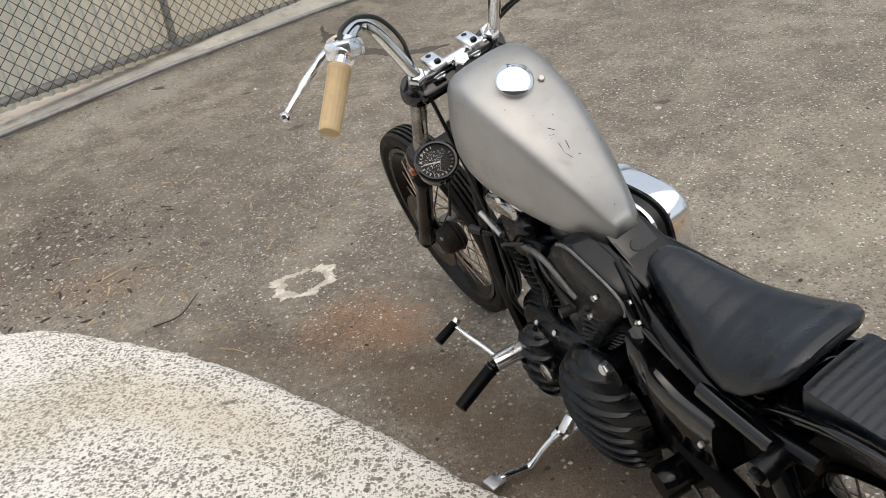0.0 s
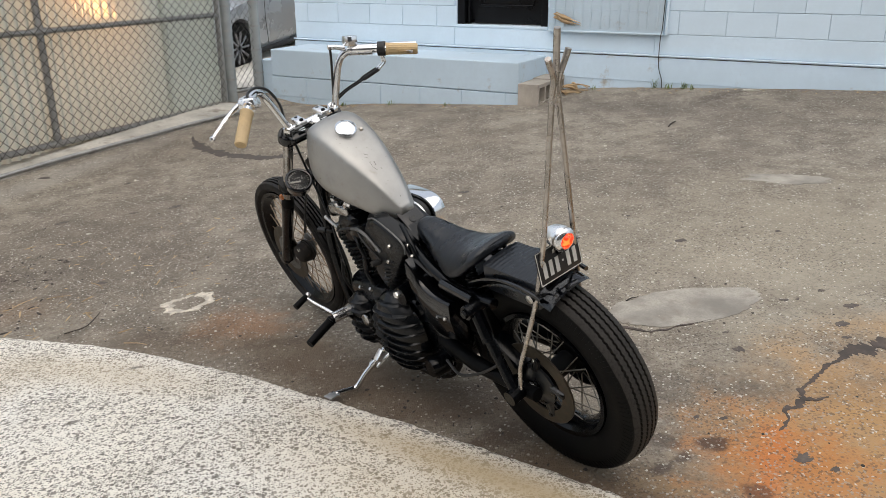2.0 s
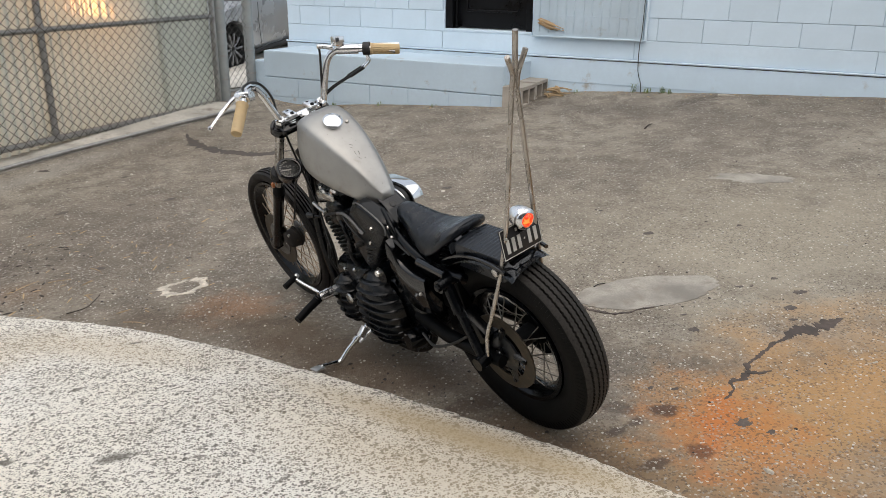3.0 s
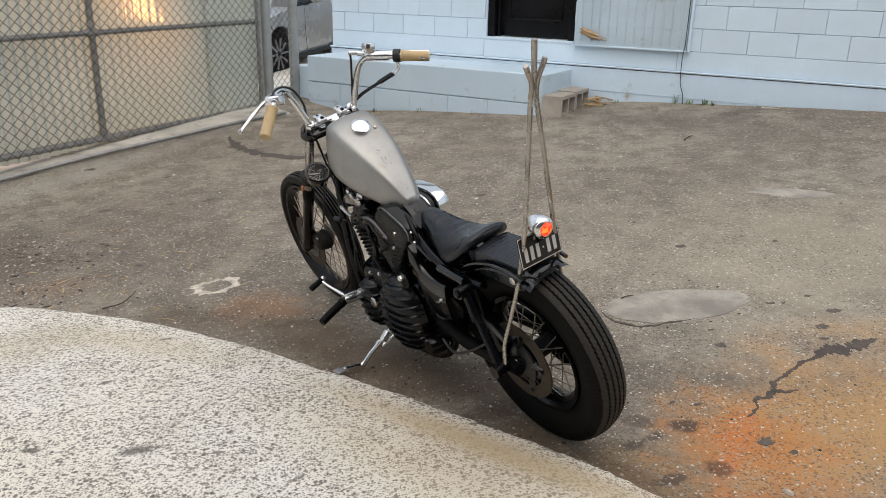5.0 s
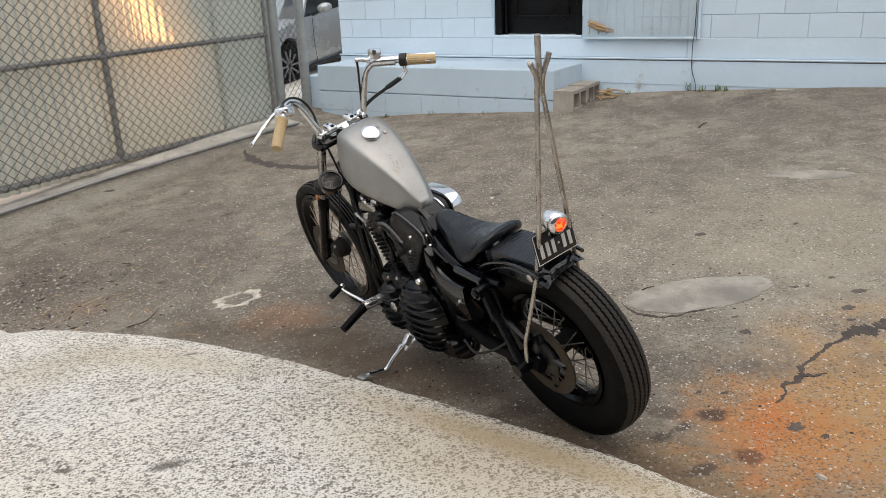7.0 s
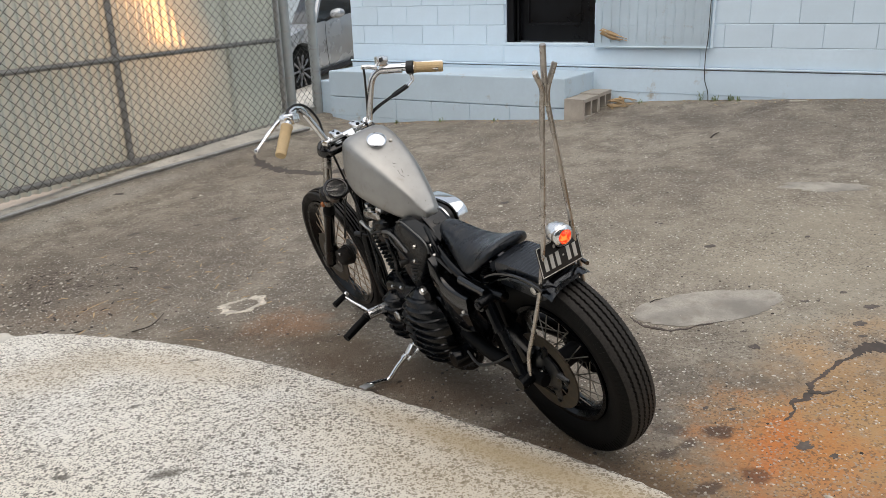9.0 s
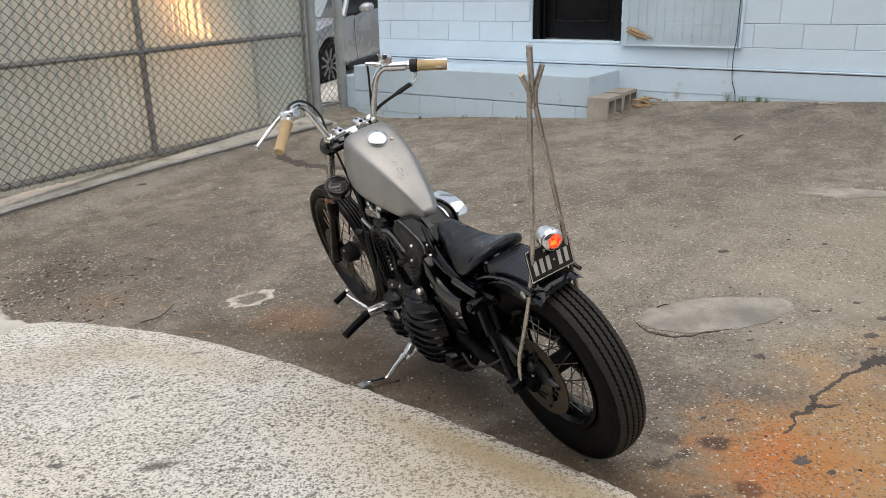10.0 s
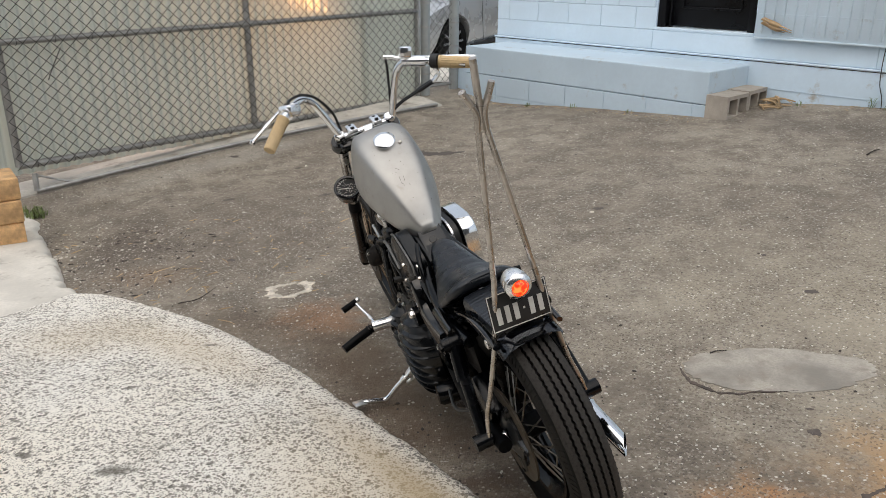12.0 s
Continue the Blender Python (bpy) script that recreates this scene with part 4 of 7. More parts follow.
def parked_car():
    base = Matrix.Translation((-0.30, 9.95, 0.006)) @ Matrix.Rotation(math.atan2(-0.85, -0.53), 4, 'Z') @ Matrix.Rotation(radians(5.0), 4, 'Y') @ Matrix.Scale(1.02, 4) @ Matrix.Translation((0, -0.78, 0))
    car = thing("parked_car", "silver-grey car parked behind the fence", "car", m=base)
    arch = [(0.37 * math.cos(a), 0.33 + 0.37 * math.sin(a)) for a in span(math.pi * 0.98, math.pi * 0.02, 16)]
    arch2 = [(x - 2.62, z) for x, z in arch]
    low = [(-3.48, 0.42), (-3.05, 0.24)] + [p for p in arch2] + [(-2.2, 0.20), (-0.42, 0.20)] + arch + [(0.42, 0.22), (0.80, 0.26), (0.88, 0.42), (0.86, 0.58), (0.74, 0.68), (0.30, 0.80), (-0.10, 0.855), (-0.50, 0.895), (-1.4, 0.92), (-2.6, 0.95), (-3.45, 0.93), (-3.56, 0.70)]
    rings = []
    for y, inset in ((0.0, 0.0), (0.70, 0.0), (0.80, 0.008), (0.845, 0.020)):
        cx, cz = -1.3, 0.58
        rings.append([Vector((x + (cx - x) * inset * 0.15, y * (1 - 0.16 * ((z - 0.60) / 0.40) ** 2 * (y / 0.845) ** 3), z + (cz - z) * inset * 0.5)) for x, z in low])
    bm = bmesh.new()
    loft(rings[::-1] + [[Vector((p.x, -p.y, p.z)) for p in r] for r in rings[1:]], bm)
    part("body", bm, CAR_PAINT, car, "silver-grey painted body", 35)
    roof = [(-0.46, 0.89), (-1.02, 1.29), (-1.5, 1.40), (-2.3, 1.38), (-3.0, 1.20), (-3.35, 0.94)]
    rings = [[Vector((x, y * (1 - 0.28 * max(0, (z - 0.92) / 0.5)), z)) for x, z in roof] for y in span(-0.78, 0.78, 7)]
    part("glasshouse", loft(rings), CAR_GLASS, car, "dark car windows", 35)
    wind = sheet(lambda a, b: (-0.44 - 0.56 * a - 0.10 * b * b, 0.70 * b * (1 - 0.22 * a), 0.905 + 0.40 * a - 0.01 * b * b), span(0, 1, 6), span(-1, 1, 9))
    part("windscreen", wind, SKY_GLASS, car, "windscreen that mirrors the sky")
    for sgn in (1, -1):
        pill = smooth_path([(x, sgn * 0.795 * (1 - 0.28 * max(0, (z - 0.92) / 0.5)), z + 0.01) for x, z in roof], 4)
        part("roof_pillar", tube(pill, 0.036, 8), CAR_PAINT, car, "silver roof pillar")
        part("mirror", loft([[Vector((-0.84 + dx, sgn * 0.95 + 0.115 * k * math.cos(a), 0.985 + 0.070 * k * math.sin(a) + 0.012 * math.cos(a) * sgn)) for a in span(0, 2 * math.pi * 15 / 16, 16)] for dx, k in ((-0.045, 0.88), (-0.03, 1.0), (0.02, 0.95), (0.06, 0.7), (0.085, 0.35))]), CAR_PAINT, car, "silver door mirror")
        part("mirror_arm", tube([(-0.80, sgn * 0.76, 0.89), (-0.83, sgn * 0.88, 0.95)], 0.022, 8), CAR_DARK, car)
        part("sill", tube([(-2.2, sgn * 0.80, 0.21), (-0.42, sgn * 0.80, 0.21)], 0.035, 8), CAR_DARK, car, "dark sill")
        part("door_gap", tube([(-0.66, sgn * 0.842, 0.28), (-0.64, sgn * 0.846, 0.6), (-0.70, sgn * 0.822, 0.86)], 0.004, 6), CAR_DARK, car, "door shut line")
        for x in (0.0, -2.62):
            car_wheel(car, x, sgn * 0.70)
    part("roof", sheet(lambda a, b: (-1.05 - 1.85 * a, 0.56 * b, 1.42 - 0.10 * (a - 0.35) ** 2 * 4 - 0.03 * b * b), span(0, 1, 8), span(-1, 1, 7)), CAR_PAINT, car, "silver roof")
    part("underside", box((3.9, 1.3, 0.25), (-1.3, 0, 0.34)), CAR_DARK, car, "", 0)
    return car


parked_car()


# ---- marks and loose bits on the ground ----
def blob_sheet(cx, cy, rx, ry, turn, lift, rag, seed, inner=0.0, n=150, rings=6, bm=None, taper=0.0):
    """A ragged flat patch, or a ring, draped on the ground with a thin edge."""
    bm = bm or bmesh.new()
    c, s = math.cos(radians(turn)), math.sin(radians(turn))
    cols = []
    for k in range(n):
        a = 2 * math.pi * k / n
        w = 1 + rag * (noise.noise((math.cos(a) * 1.7, math.sin(a) * 1.7, seed)) + 0.5 * noise.noise((math.cos(a) * 6, math.sin(a) * 6, seed)) + 0.30 * noise.noise((math.cos(a) * 17, math.sin(a) * 17, seed)) + 0.18 * noise.noise((math.cos(a) * 41, math.sin(a) * 41, seed)))
        wi = 1 + rag * (1.6 * noise.noise((math.cos(a) * 2.5, math.sin(a) * 2.5, seed + 9)) + 0.9 * noise.noise((math.cos(a) * 11, math.sin(a) * 11, seed + 4)))
        col = []
        for j in range(rings + 2):
            t = inner * wi + (w - inner * wi) * min(j, rings) / rings
            edge = j > rings or (inner and j == 0)
            x, y = rx * t * math.cos(a), ry * t * math.sin(a) * (1 + taper * math.cos(a))
            X, Y = cx + c * x - s * y, cy + s * x + c * y
            col.append(bm.verts.new((X, Y, ground_z(X, Y) + rough_ground(X, Y) + (-0.004 if edge else lift))))
        cols.append(col)
    for k in range(n):
        a, b = cols[k], cols[(k + 1) % n]
        for j in range(rings + 1):
            bm.faces.new((a[j], a[j + 1], b[j + 1], b[j]))
    if not inner:
        bmesh.ops.remove_doubles(bm, verts=[col[0] for col in cols], dist=1e-4)
    return bm


def ribbon(pts, widths, lift, rag, seed, wob=1.0):
    """A ragged dark seam along the ground."""
    path = smooth_path([(x, y, 0) for x, y in pts], 22)
    bm = bmesh.new()
    rows = []
    for i, p in enumerate(path):
        a, b = path[max(0, i - 1)], path[min(len(path) - 1, i + 1)]
        t = (b - a).normalized()
        nrm = Vector((-t.y, t.x, 0))
        f = i / (len(path) - 1) * (len(widths) - 1)
        k = min(int(f), len(widths) - 2)
        w = widths[k] + (widths[k + 1] - widths[k]) * (f - k)
        row = []
        for sgn in (-1, -0.9, 0, 0.9, 1):
            o = w * sgn * (1 + rag * (noise.noise((p.x * 14, p.y * 14, seed + sgn)) + 0.9 * noise.noise((p.x * 70, p.y * 70, seed + 2 * sgn)))) + 0.4 * w * noise.noise((p.x * 9, p.y * 9, seed))
            q = p + nrm * (o + 0.022 * wob * noise.noise((p.x * 22, p.y * 22, seed + 3)))
            row.append(bm.verts.new((q.x, q.y, ground_z(q.x, q.y) + rough_ground(q.x, q.y) + (lift if abs(sgn) < 1 else -0.003))))
        rows.append(row)
    for a, b in zip(rows, rows[1:]):
        for j in range(4):
            bm.faces.new((a[j], b[j], b[j + 1], a[j + 1]))
    return bm


tagged(part("ground_patch", blob_sheet(1.555, 1.497, 0.328, 0.146, -3, 0.0026, 0.14, 3.0, taper=-0.12), PATCH_CONCRETE, None, smooth=50), "smooth grey concrete repair patch in the asphalt", "patch", kind="structure")
tagged(part("ground_crack", ribbon([(1.222, 1.550), (1.222, 1.490), (1.238, 1.432), (1.272, 1.394), (1.326, 1.345), (1.410, 1.350), (1.475, 1.352), (1.580, 1.350)], [0.001, 0.004, 0.006, 0.004, 0.006, 0.002, 0.004, 0.001], 0.0030, 1.3, 8.0, 0.5), CRACK_TAR, None, smooth=0), "dark broken rim round the concrete repair", "crack", kind="structure")
tagged(part("ground_patch", blob_sheet(2.86, 2.69, 0.22, 0.085, -35, 0.0022, 0.45, 12.0), PATCH_CONCRETE, None, smooth=50), "thin worn grey smear of concrete on the asphalt", "patch", kind="structure")
tagged(part("ground_ring", blob_sheet(-0.505, 2.392, 0.110, 0.098, 10, 0.003, 0.34, 7.0, inner=0.58, rings=3), CHALK, None, smooth=50), "whitish ragged mortar ring on the asphalt", "mark", kind="structure")
tagged(part("ground_crack", ribbon([(2.14, 0.985), (2.041, 0.955), (1.974, 0.945), (1.922, 0.944), (1.867, 0.940), (1.815, 0.920), (1.777, 0.912), (1.724, 0.879), (1.686, 0.863), (1.639, 0.834), (1.617, 0.826), (1.586, 0.801), (1.572, 0.765), (1.531, 0.733), (1.504, 0.728), (1.480, 0.727), (1.463, 0.691), (1.436, 0.661), (1.393, 0.637)], [0.006, 0.030, 0.038, 0.030, 0.018, 0.008, 0.007, 0.006, 0.009, 0.008, 0.006, 0.012, 0.013, 0.010, 0.007, 0.009, 0.005, 0.007, 0.002], 0.0014, 1.5, 1.0, 0.35), CRACK_TAR, None, smooth=0), "dark wandering crack in the asphalt", "crack", kind="structure")
tagged(part("ground_crack", ribbon([(1.555, 0.757), (1.584, 0.751), (1.609, 0.738), (1.648, 0.741)], [0.006, 0.012, 0.011, 0.002], 0.0026, 0.9, 5.0, 0.4), CRACK_TAR, None, smooth=0), "short side crack in the asphalt", "crack", kind="structure")

# unseen dark wall added behind the camera to darken reflections and fill light
part_back = part("unseen_wall_south", box((16, 0.25, 5.0), m=pose(0.5, -3.8, 1.8, 0, 0, -8)), UNSEEN_WALL, None, "", 0)
tagged(part_back, "unseen dark wall added to darken reflections", "wall", kind="structure")


# ---- the motorcycle: x forward, y to its left, z up from the rear tyre's foot ----
HEADING, LEAN_LEFT = 25.58, 16.9
BIKE_M = Matrix.Translation((0.7593, 0.7567, -0.0528)) @ Matrix.Rotation(radians(90 + HEADING), 4, 'Z') @ Matrix.Rotation(radians(-LEAN_LEFT), 4, 'X')
bike = thing("motorcycle", "black bobber motorcycle with bare steel tank, leaning on its stand", "motorcycle", m=BIKE_M)
REAR, FRONT = Vector((0, 0, 0.325)), Vector((1.491, 0.014, 0.292))


def tyre_mesh(c, R, w, depth, grooves, segs=180, zig=0.0010):
    """A ribbed tyre: (across, radius) profile with sunk grooves that wander in a zigzag."""
    prof, zz = [], []
    rim_r = R - depth
    prof += [(rim_r, -w * 0.55), (rim_r + 0.012, -w * 0.72), (R - depth * 0.62, -w * 0.98), (R - depth * 0.40, -w * 1.0), (R - depth * 0.20, -w * 0.93)]
    zz += [0] * 5
    tread = w * 0.84
    crown = lambda y: R - 0.26 * (abs(y) / w) ** 2.2 * w
    ys = [-tread]
    g = 0.0034
    for k in range(grooves):
        y = -tread + 2 * tread * (k + 1) / (grooves + 1)
        ys += [(y - g, 1), (y - g * 0.7, 2), (y + g * 0.7, 2), (y + g, 1)]
    ys.append(tread)
    prof.append((crown(-tread * 1.08) - 0.004, -tread * 1.08))
    zz.append(0)
    for y in ys:
        if isinstance(y, tuple):
            v, kind = y
            prof.append((crown(v) - (0.014 if kind == 2 else 0.0), v))
            zz.append(1)
        else:
            prof.append((crown(y), y))
            zz.append(0)
    prof.append((crown(tread * 1.08) - 0.004, tread * 1.08))
    zz.append(0)
    prof += [(R - depth * 0.20, w * 0.93), (R - depth * 0.40, w * 1.0), (R - depth * 0.62, w * 0.98), (rim_r + 0.012, w * 0.72), (rim_r, w * 0.55)]
    zz += [0] * 5
    return lathe(prof, c, (0, 1, 0), segs, wob=lambda i, j: (0, zig * (1 if j % 2 else -1) * zz[i]))


def spokes(parent, c, hub_r, rim_r, hub_y, count, mat_):
    for k in range(count):
        a = 2 * math.pi * k / count
        side = 1 if k % 2 else -1
        lean = (0.42 if (k // 2) % 2 else -0.42)
        p0 = c + Vector((hub_r * math.cos(a + lean), side * hub_y, hub_r * math.sin(a + lean)))
        p1 = c + Vector((rim_r * math.cos(a), side * 0.008, rim_r * math.sin(a)))
        part("spoke", tube([p0, p1], 0.0021, 6), mat_, parent)


def rim_profile(r, w):
    return [(r - 0.004, -w), (r + 0.010, -w - 0.002), (r + 0.012, -w + 0.006), (r - 0.006, -w + 0.010), (r - 0.020, -w * 0.35), (r - 0.020, w * 0.35), (r - 0.006, w - 0.010), (r + 0.012, w - 0.006), (r + 0.010, w + 0.002), (r - 0.004, w),
            (r - 0.012, w - 0.010), (r - 0.026, w * 0.30), (r - 0.026, -w * 0.30), (r - 0.012, -w + 0.010)]


# rear wheel
hub = lathe([(0, -0.10), (0.02, -0.10), (0.022, -0.07), (0.055, -0.066), (0.055, -0.055), (0.032, -0.045), (0.032, 0.045), (0.055, 0.055), (0.055, 0.066), (0.03, 0.07), (0.02, 0.085), (0, 0.085)], REAR, (0, 1, 0), 28)
rear_wheel = part("rear_wheel", hub, MATTE_BLACK, bike, "wire-spoked rear wheel with black rim")
part("tyre", tyre_mesh(REAR, 0.323, 0.0575, 0.119, 4, 240, 0.0016), WORN_TREAD, rear_wheel, "wide black tyre with ribbed tread")
notch = bmesh.new()
for sgn in (-1, 1):
    for k in range(120):
        a = 2 * math.pi * k / 120
        c, s = math.cos(a), math.sin(a)
        r0, r1, y0, y1 = 0.280, 0.307, 0.0568, 0.0522
        tube([REAR + Vector((r0 * c, sgn * y0, r0 * s)), REAR + Vector((r1 * c, sgn * y1, r1 * s))], 0.0017, 4, notch)
tagged(part("tread_shoulder", notch, WORN_TREAD, rear_wheel), "finely ribbed shoulder of the tyre", kind="stuff")
part("rim", lathe(rim_profile(0.197, 0.042), REAR, (0, 1, 0), 64, close=True), SATIN_BLACK, rear_wheel, "satin black rim")
spokes(rear_wheel, REAR, 0.052, 0.178, 0.058, 40, GREY_SPOKE)
part("brake_disc", lathe([(0.092, 0.078), (0.134, 0.078), (0.134, 0.084), (0.092, 0.084)], REAR, (0, 1, 0), 64, close=True), RUSTY, rear_wheel, "brown rusted brake disc")
part("disc_carrier", lathe([(0.03, 0.072), (0.056, 0.076), (0.070, 0.080), (0.070, 0.088), (0.052, 0.094), (0.036, 0.100), (0.024, 0.102), (0.024, 0.072)], REAR, (0, 1, 0), 40), FIN_BLACK, rear_wheel, "dark disc carrier")
for k in range(5):
    a = 2 * math.pi * k / 5 + 0.4
    part("carrier_arm", tube([REAR + Vector((0.06 * math.cos(a), 0.084, 0.06 * math.sin(a))), REAR + Vector((0.105 * math.cos(a + 0.15), 0.084, 0.105 * math.sin(a + 0.15)))], [0.012, 0.008], 8), FIN_BLACK, rear_wheel)
for k in range(5):
    a = 2 * math.pi * k / 5 + 0.4
    part("disc_bolt", bolt(REAR + Vector((0.100 * math.cos(a + 0.15), 0.086, 0.100 * math.sin(a + 0.15))), (0, 1, 0), 0.008, 0.008), SATIN_BLACK, rear_wheel)
part("sprocket", lathe([(0.04, -0.075), (0.105, -0.075), (0.112, -0.078), (0.105, -0.081), (0.04, -0.081)], REAR, (0, 1, 0), 60, close=True), SATIN_BLACK, rear_wheel, "black sprocket")
part("axle_nut", bolt(REAR + Vector((0, 0.100, 0)), (0, 1, 0), 0.0195, 0.030), POLISHED, rear_wheel, "bright axle nut")
part("rear_caliper", box((0.13, 0.065, 0.10), m=pose(0.098, 0.088, 0.385, 0, -30, 0), bevel=0.018), SATIN_BLACK, bike, "black rear brake caliper")

# front wheel
fhub = lathe([(0, -0.075), (0.016, -0.075), (0.02, -0.05), (0.042, -0.045), (0.042, -0.034), (0.022, -0.025), (0.022, 0.025), (0.042, 0.034), (0.042, 0.045), (0.02, 0.05), (0.016, 0.075), (0, 0.075)], FRONT, (0, 1, 0), 24)
front_wheel = part("front_wheel", fhub, GREY_CAST, bike, "wire-spoked front wheel with black rim")
part("tyre", tyre_mesh(FRONT, 0.319, 0.040, 0.054, 4), FRONT_RUBBER, front_wheel, "dusty ribbed front tyre")
part("rim", lathe(rim_profile(0.258, 0.030), FRONT, (0, 1, 0), 64, close=True), SATIN_BLACK, front_wheel, "black front rim")
spokes(front_wheel, FRONT, 0.040, 0.238, 0.040, 40, RUSTY_SPOKE)
part("brake_disc", lathe([(0.080, 0.058), (0.124, 0.058), (0.124, 0.063), (0.080, 0.063)], FRONT, (0, 1, 0), 56, close=True), RUSTY, front_wheel, "rust-brown front disc")
part("disc_carrier", lathe([(0.03, 0.05), (0.078, 0.056), (0.078, 0.066), (0.03, 0.07)], FRONT, (0, 1, 0), 36), GREY_CAST, front_wheel)

# fork
STEER = Vector((-0.44, 0, 0.645)).normalized()


def fork_at(z, y):
    t = (z - 0.30) / 0.645
    return Vector((1.470 - 0.44 * t, y, z))


def fork_side(y, name):
    leg = part(name, tube([fork_at(0.955, y), fork_at(0.56, y)], 0.0180, 16), DULL_CHROME, bike, "tarnished fork tube")
    part("slider", tube([fork_at(0.60, y), fork_at(0.585, y), fork_at(0.57, y), fork_at(0.36, y), fork_at(0.30, y), fork_at(0.262, y) + Vector((0.01, 0, 0))], [0.023, 0.0245, 0.0225, 0.0225, 0.026, 0.020], 16), SATIN_BLACK, leg, "black lower fork leg")
    part("dust_boot", tube([fork_at(0.64, y), fork_at(0.62, y), fork_at(0.60, y)], [0.0195, 0.024, 0.0255], 16), RUBBER, leg, "rubber dust boot")
    part("cap_nut", bolt(fork_at(0.952, y), STEER, 0.020, 0.018), CHROME, leg, "bright hexagon cap nut")
    part("axle_clamp", box((0.05, 0.045, 0.05), m=Matrix.Translation(fork_at(0.285, y) + Vector((0.012, 0, 0))), bevel=0.01), SATIN_BLACK, leg)
    part("reflector", lathe([(0, 0.010), (0.010, 0.008), (0.012, 0.0), (0, 0)], fork_at(0.655, y) + Vector((0, 0.026 if y > 0 else -0.026, 0)), (0, 1 if y > 0 else -1, 0), 16), AMBER, leg, "small amber reflector")


fork_side(0.100, "fork_leg")
fork_side(-0.085, "fork_leg")


def clamp_plate(z, mat_, th, label):
    bm = bmesh.new()
    box((0.055, 0.21, th), m=Matrix.Translation(fork_at(z, 0.007) + Vector((-0.018, 0, -0.004))) @ Matrix.Rotation(radians(-34), 4, 'Y'), bevel=0.012, bm=bm, segs=3)
    for y in (0.10, -0.085):
        lathe([(0.0, th / 2), (0.033, th / 2), (0.036, th / 2 - 0.006), (0.036, -th / 2), (0, -th / 2)], fork_at(z, y), STEER, 20, bm)
    part("triple_clamp", bm, mat_, bike, label)


clamp_plate(0.925, BLACK_PAINT, 0.030, "black upper fork clamp")
clamp_plate(0.700, SATIN_BLACK, 0.034, "black lower fork clamp")
part("steering_neck", tube([Vector((0.975, 0, 0.93)), Vector((1.115, 0, 0.705))], 0.034, 18), SATIN_BLACK, bike, "black steering neck")
part("stem_nut", bolt(Vector((1.015, 0, 0.935)), STEER, 0.019, 0.02), CHROME, bike, "chrome stem nut")
for y in (0.053, -0.037):
    bm = tube([fork_at(0.93, y) + Vector((-0.01, 0, 0)), Vector((1.024, y, 0.940))], [0.017, 0.016], 14)
    riser = part("riser", bm, CHROME, bike, "chrome handlebar riser")
    top = box((0.062, 0.032, 0.013), m=Matrix.Translation((1.021, y, 0.967)) @ Matrix.Rotation(radians(-8), 4, 'Y'), bevel=0.004)
    part("clamp_cap", top, POLISHED, riser, "polished clamp cap")
    for dx in (-0.019, 0.019):
        part("clamp_bolt", bolt((1.021 + dx, y, 0.970), (0, 0, 1), 0.0075, 0.007), SATIN_BLACK, riser)

# handlebar
def bar_half(sgn):
    return [(x, sgn * y, z) for x, y, z in ((1.025, 0.0, 0.948), (1.025, 0.045, 0.948), (1.025, 0.078, 0.948), (1.022, 0.098, 0.960), (1.014, 0.126, 1.036), (1.004, 0.152, 1.098), (0.985, 0.178, 1.125), (0.950, 0.210, 1.128), (0.880, 0.272, 1.112), (0.824, 0.341, 1.062 if sgn > 0 else 1.088))]


path = [Vector(p) for p in bar_half(1)[::-1]] + [Vector(p) for p in bar_half(-1)[1:]]
part("handlebar", tube(smooth_path(path, 6), 0.0127, 14), CHROME, bike, "chrome high handlebar")
for sgn in (1, -1):
    a, b = Vector((0.880, sgn * 0.272, 1.112)), Vector((0.814, 0.354, 1.050) if sgn > 0 else (0.820, -0.358, 1.086))
    d = (b - a)
    ax = d.normalized()
    bmg = bmesh.new()
    rings = []
    e1 = ax.orthogonal().normalized()
    e2 = ax.cross(e1)
    for t, r in ((0, 0.0155), (0.0, 0.021), (0.06, 0.021), (0.08, 0.0185), (0.92, 0.0175), (0.97, 0.0185), (1.0, 0.017), (1.0, 0.008)):
        c = a + d * t
        rings.append([c + (r + (0.0012 if (k % 3 == 0 and 0.07 < t < 0.95) else 0.0)) * (math.cos(2 * math.pi * k / 48) * e1 + math.sin(2 * math.pi * k / 48) * e2) for k in range(48)])
    part("grip", loft(rings, bmg), GRIP_TAN, bike, "tan ribbed rubber grip")
# left: clutch perch and lever
perch = part("clutch_perch", box((0.052, 0.058, 0.034), m=pose(0.917, 0.240, 1.122, 0, 20, -50), bevel=0.009), POLISHED, bike, "polished clutch lever perch")
part("perch_clamp", tube([(0.925, 0.228, 1.124), (0.897, 0.256, 1.116)], 0.0205, 14), POLISHED, perch)
part("lever", tube(smooth_path([(0.936, 0.246, 1.128), (0.950, 0.274, 1.116), (0.953, 0.312, 1.098), (0.946, 0.350, 1.080), (0.939, 0.386, 1.062)]), [0.0105] * 8 + [0.0085] * 8 + [0.0065] * 9, 10, flat=0.7), POLISHED, perch, "polished clutch lever with ball end")
part("lever_pivot", tube([(0.934, 0.244, 1.112), (0.938, 0.248, 1.142)], 0.0125, 12), POLISHED, perch)
part("lever_ball", lathe([(0, 0.010), (0.007, 0.007), (0.010, 0), (0.007, -0.007), (0, -0.010)], (0.939, 0.386, 1.062), (0, 0, 1), 14), POLISHED, perch)
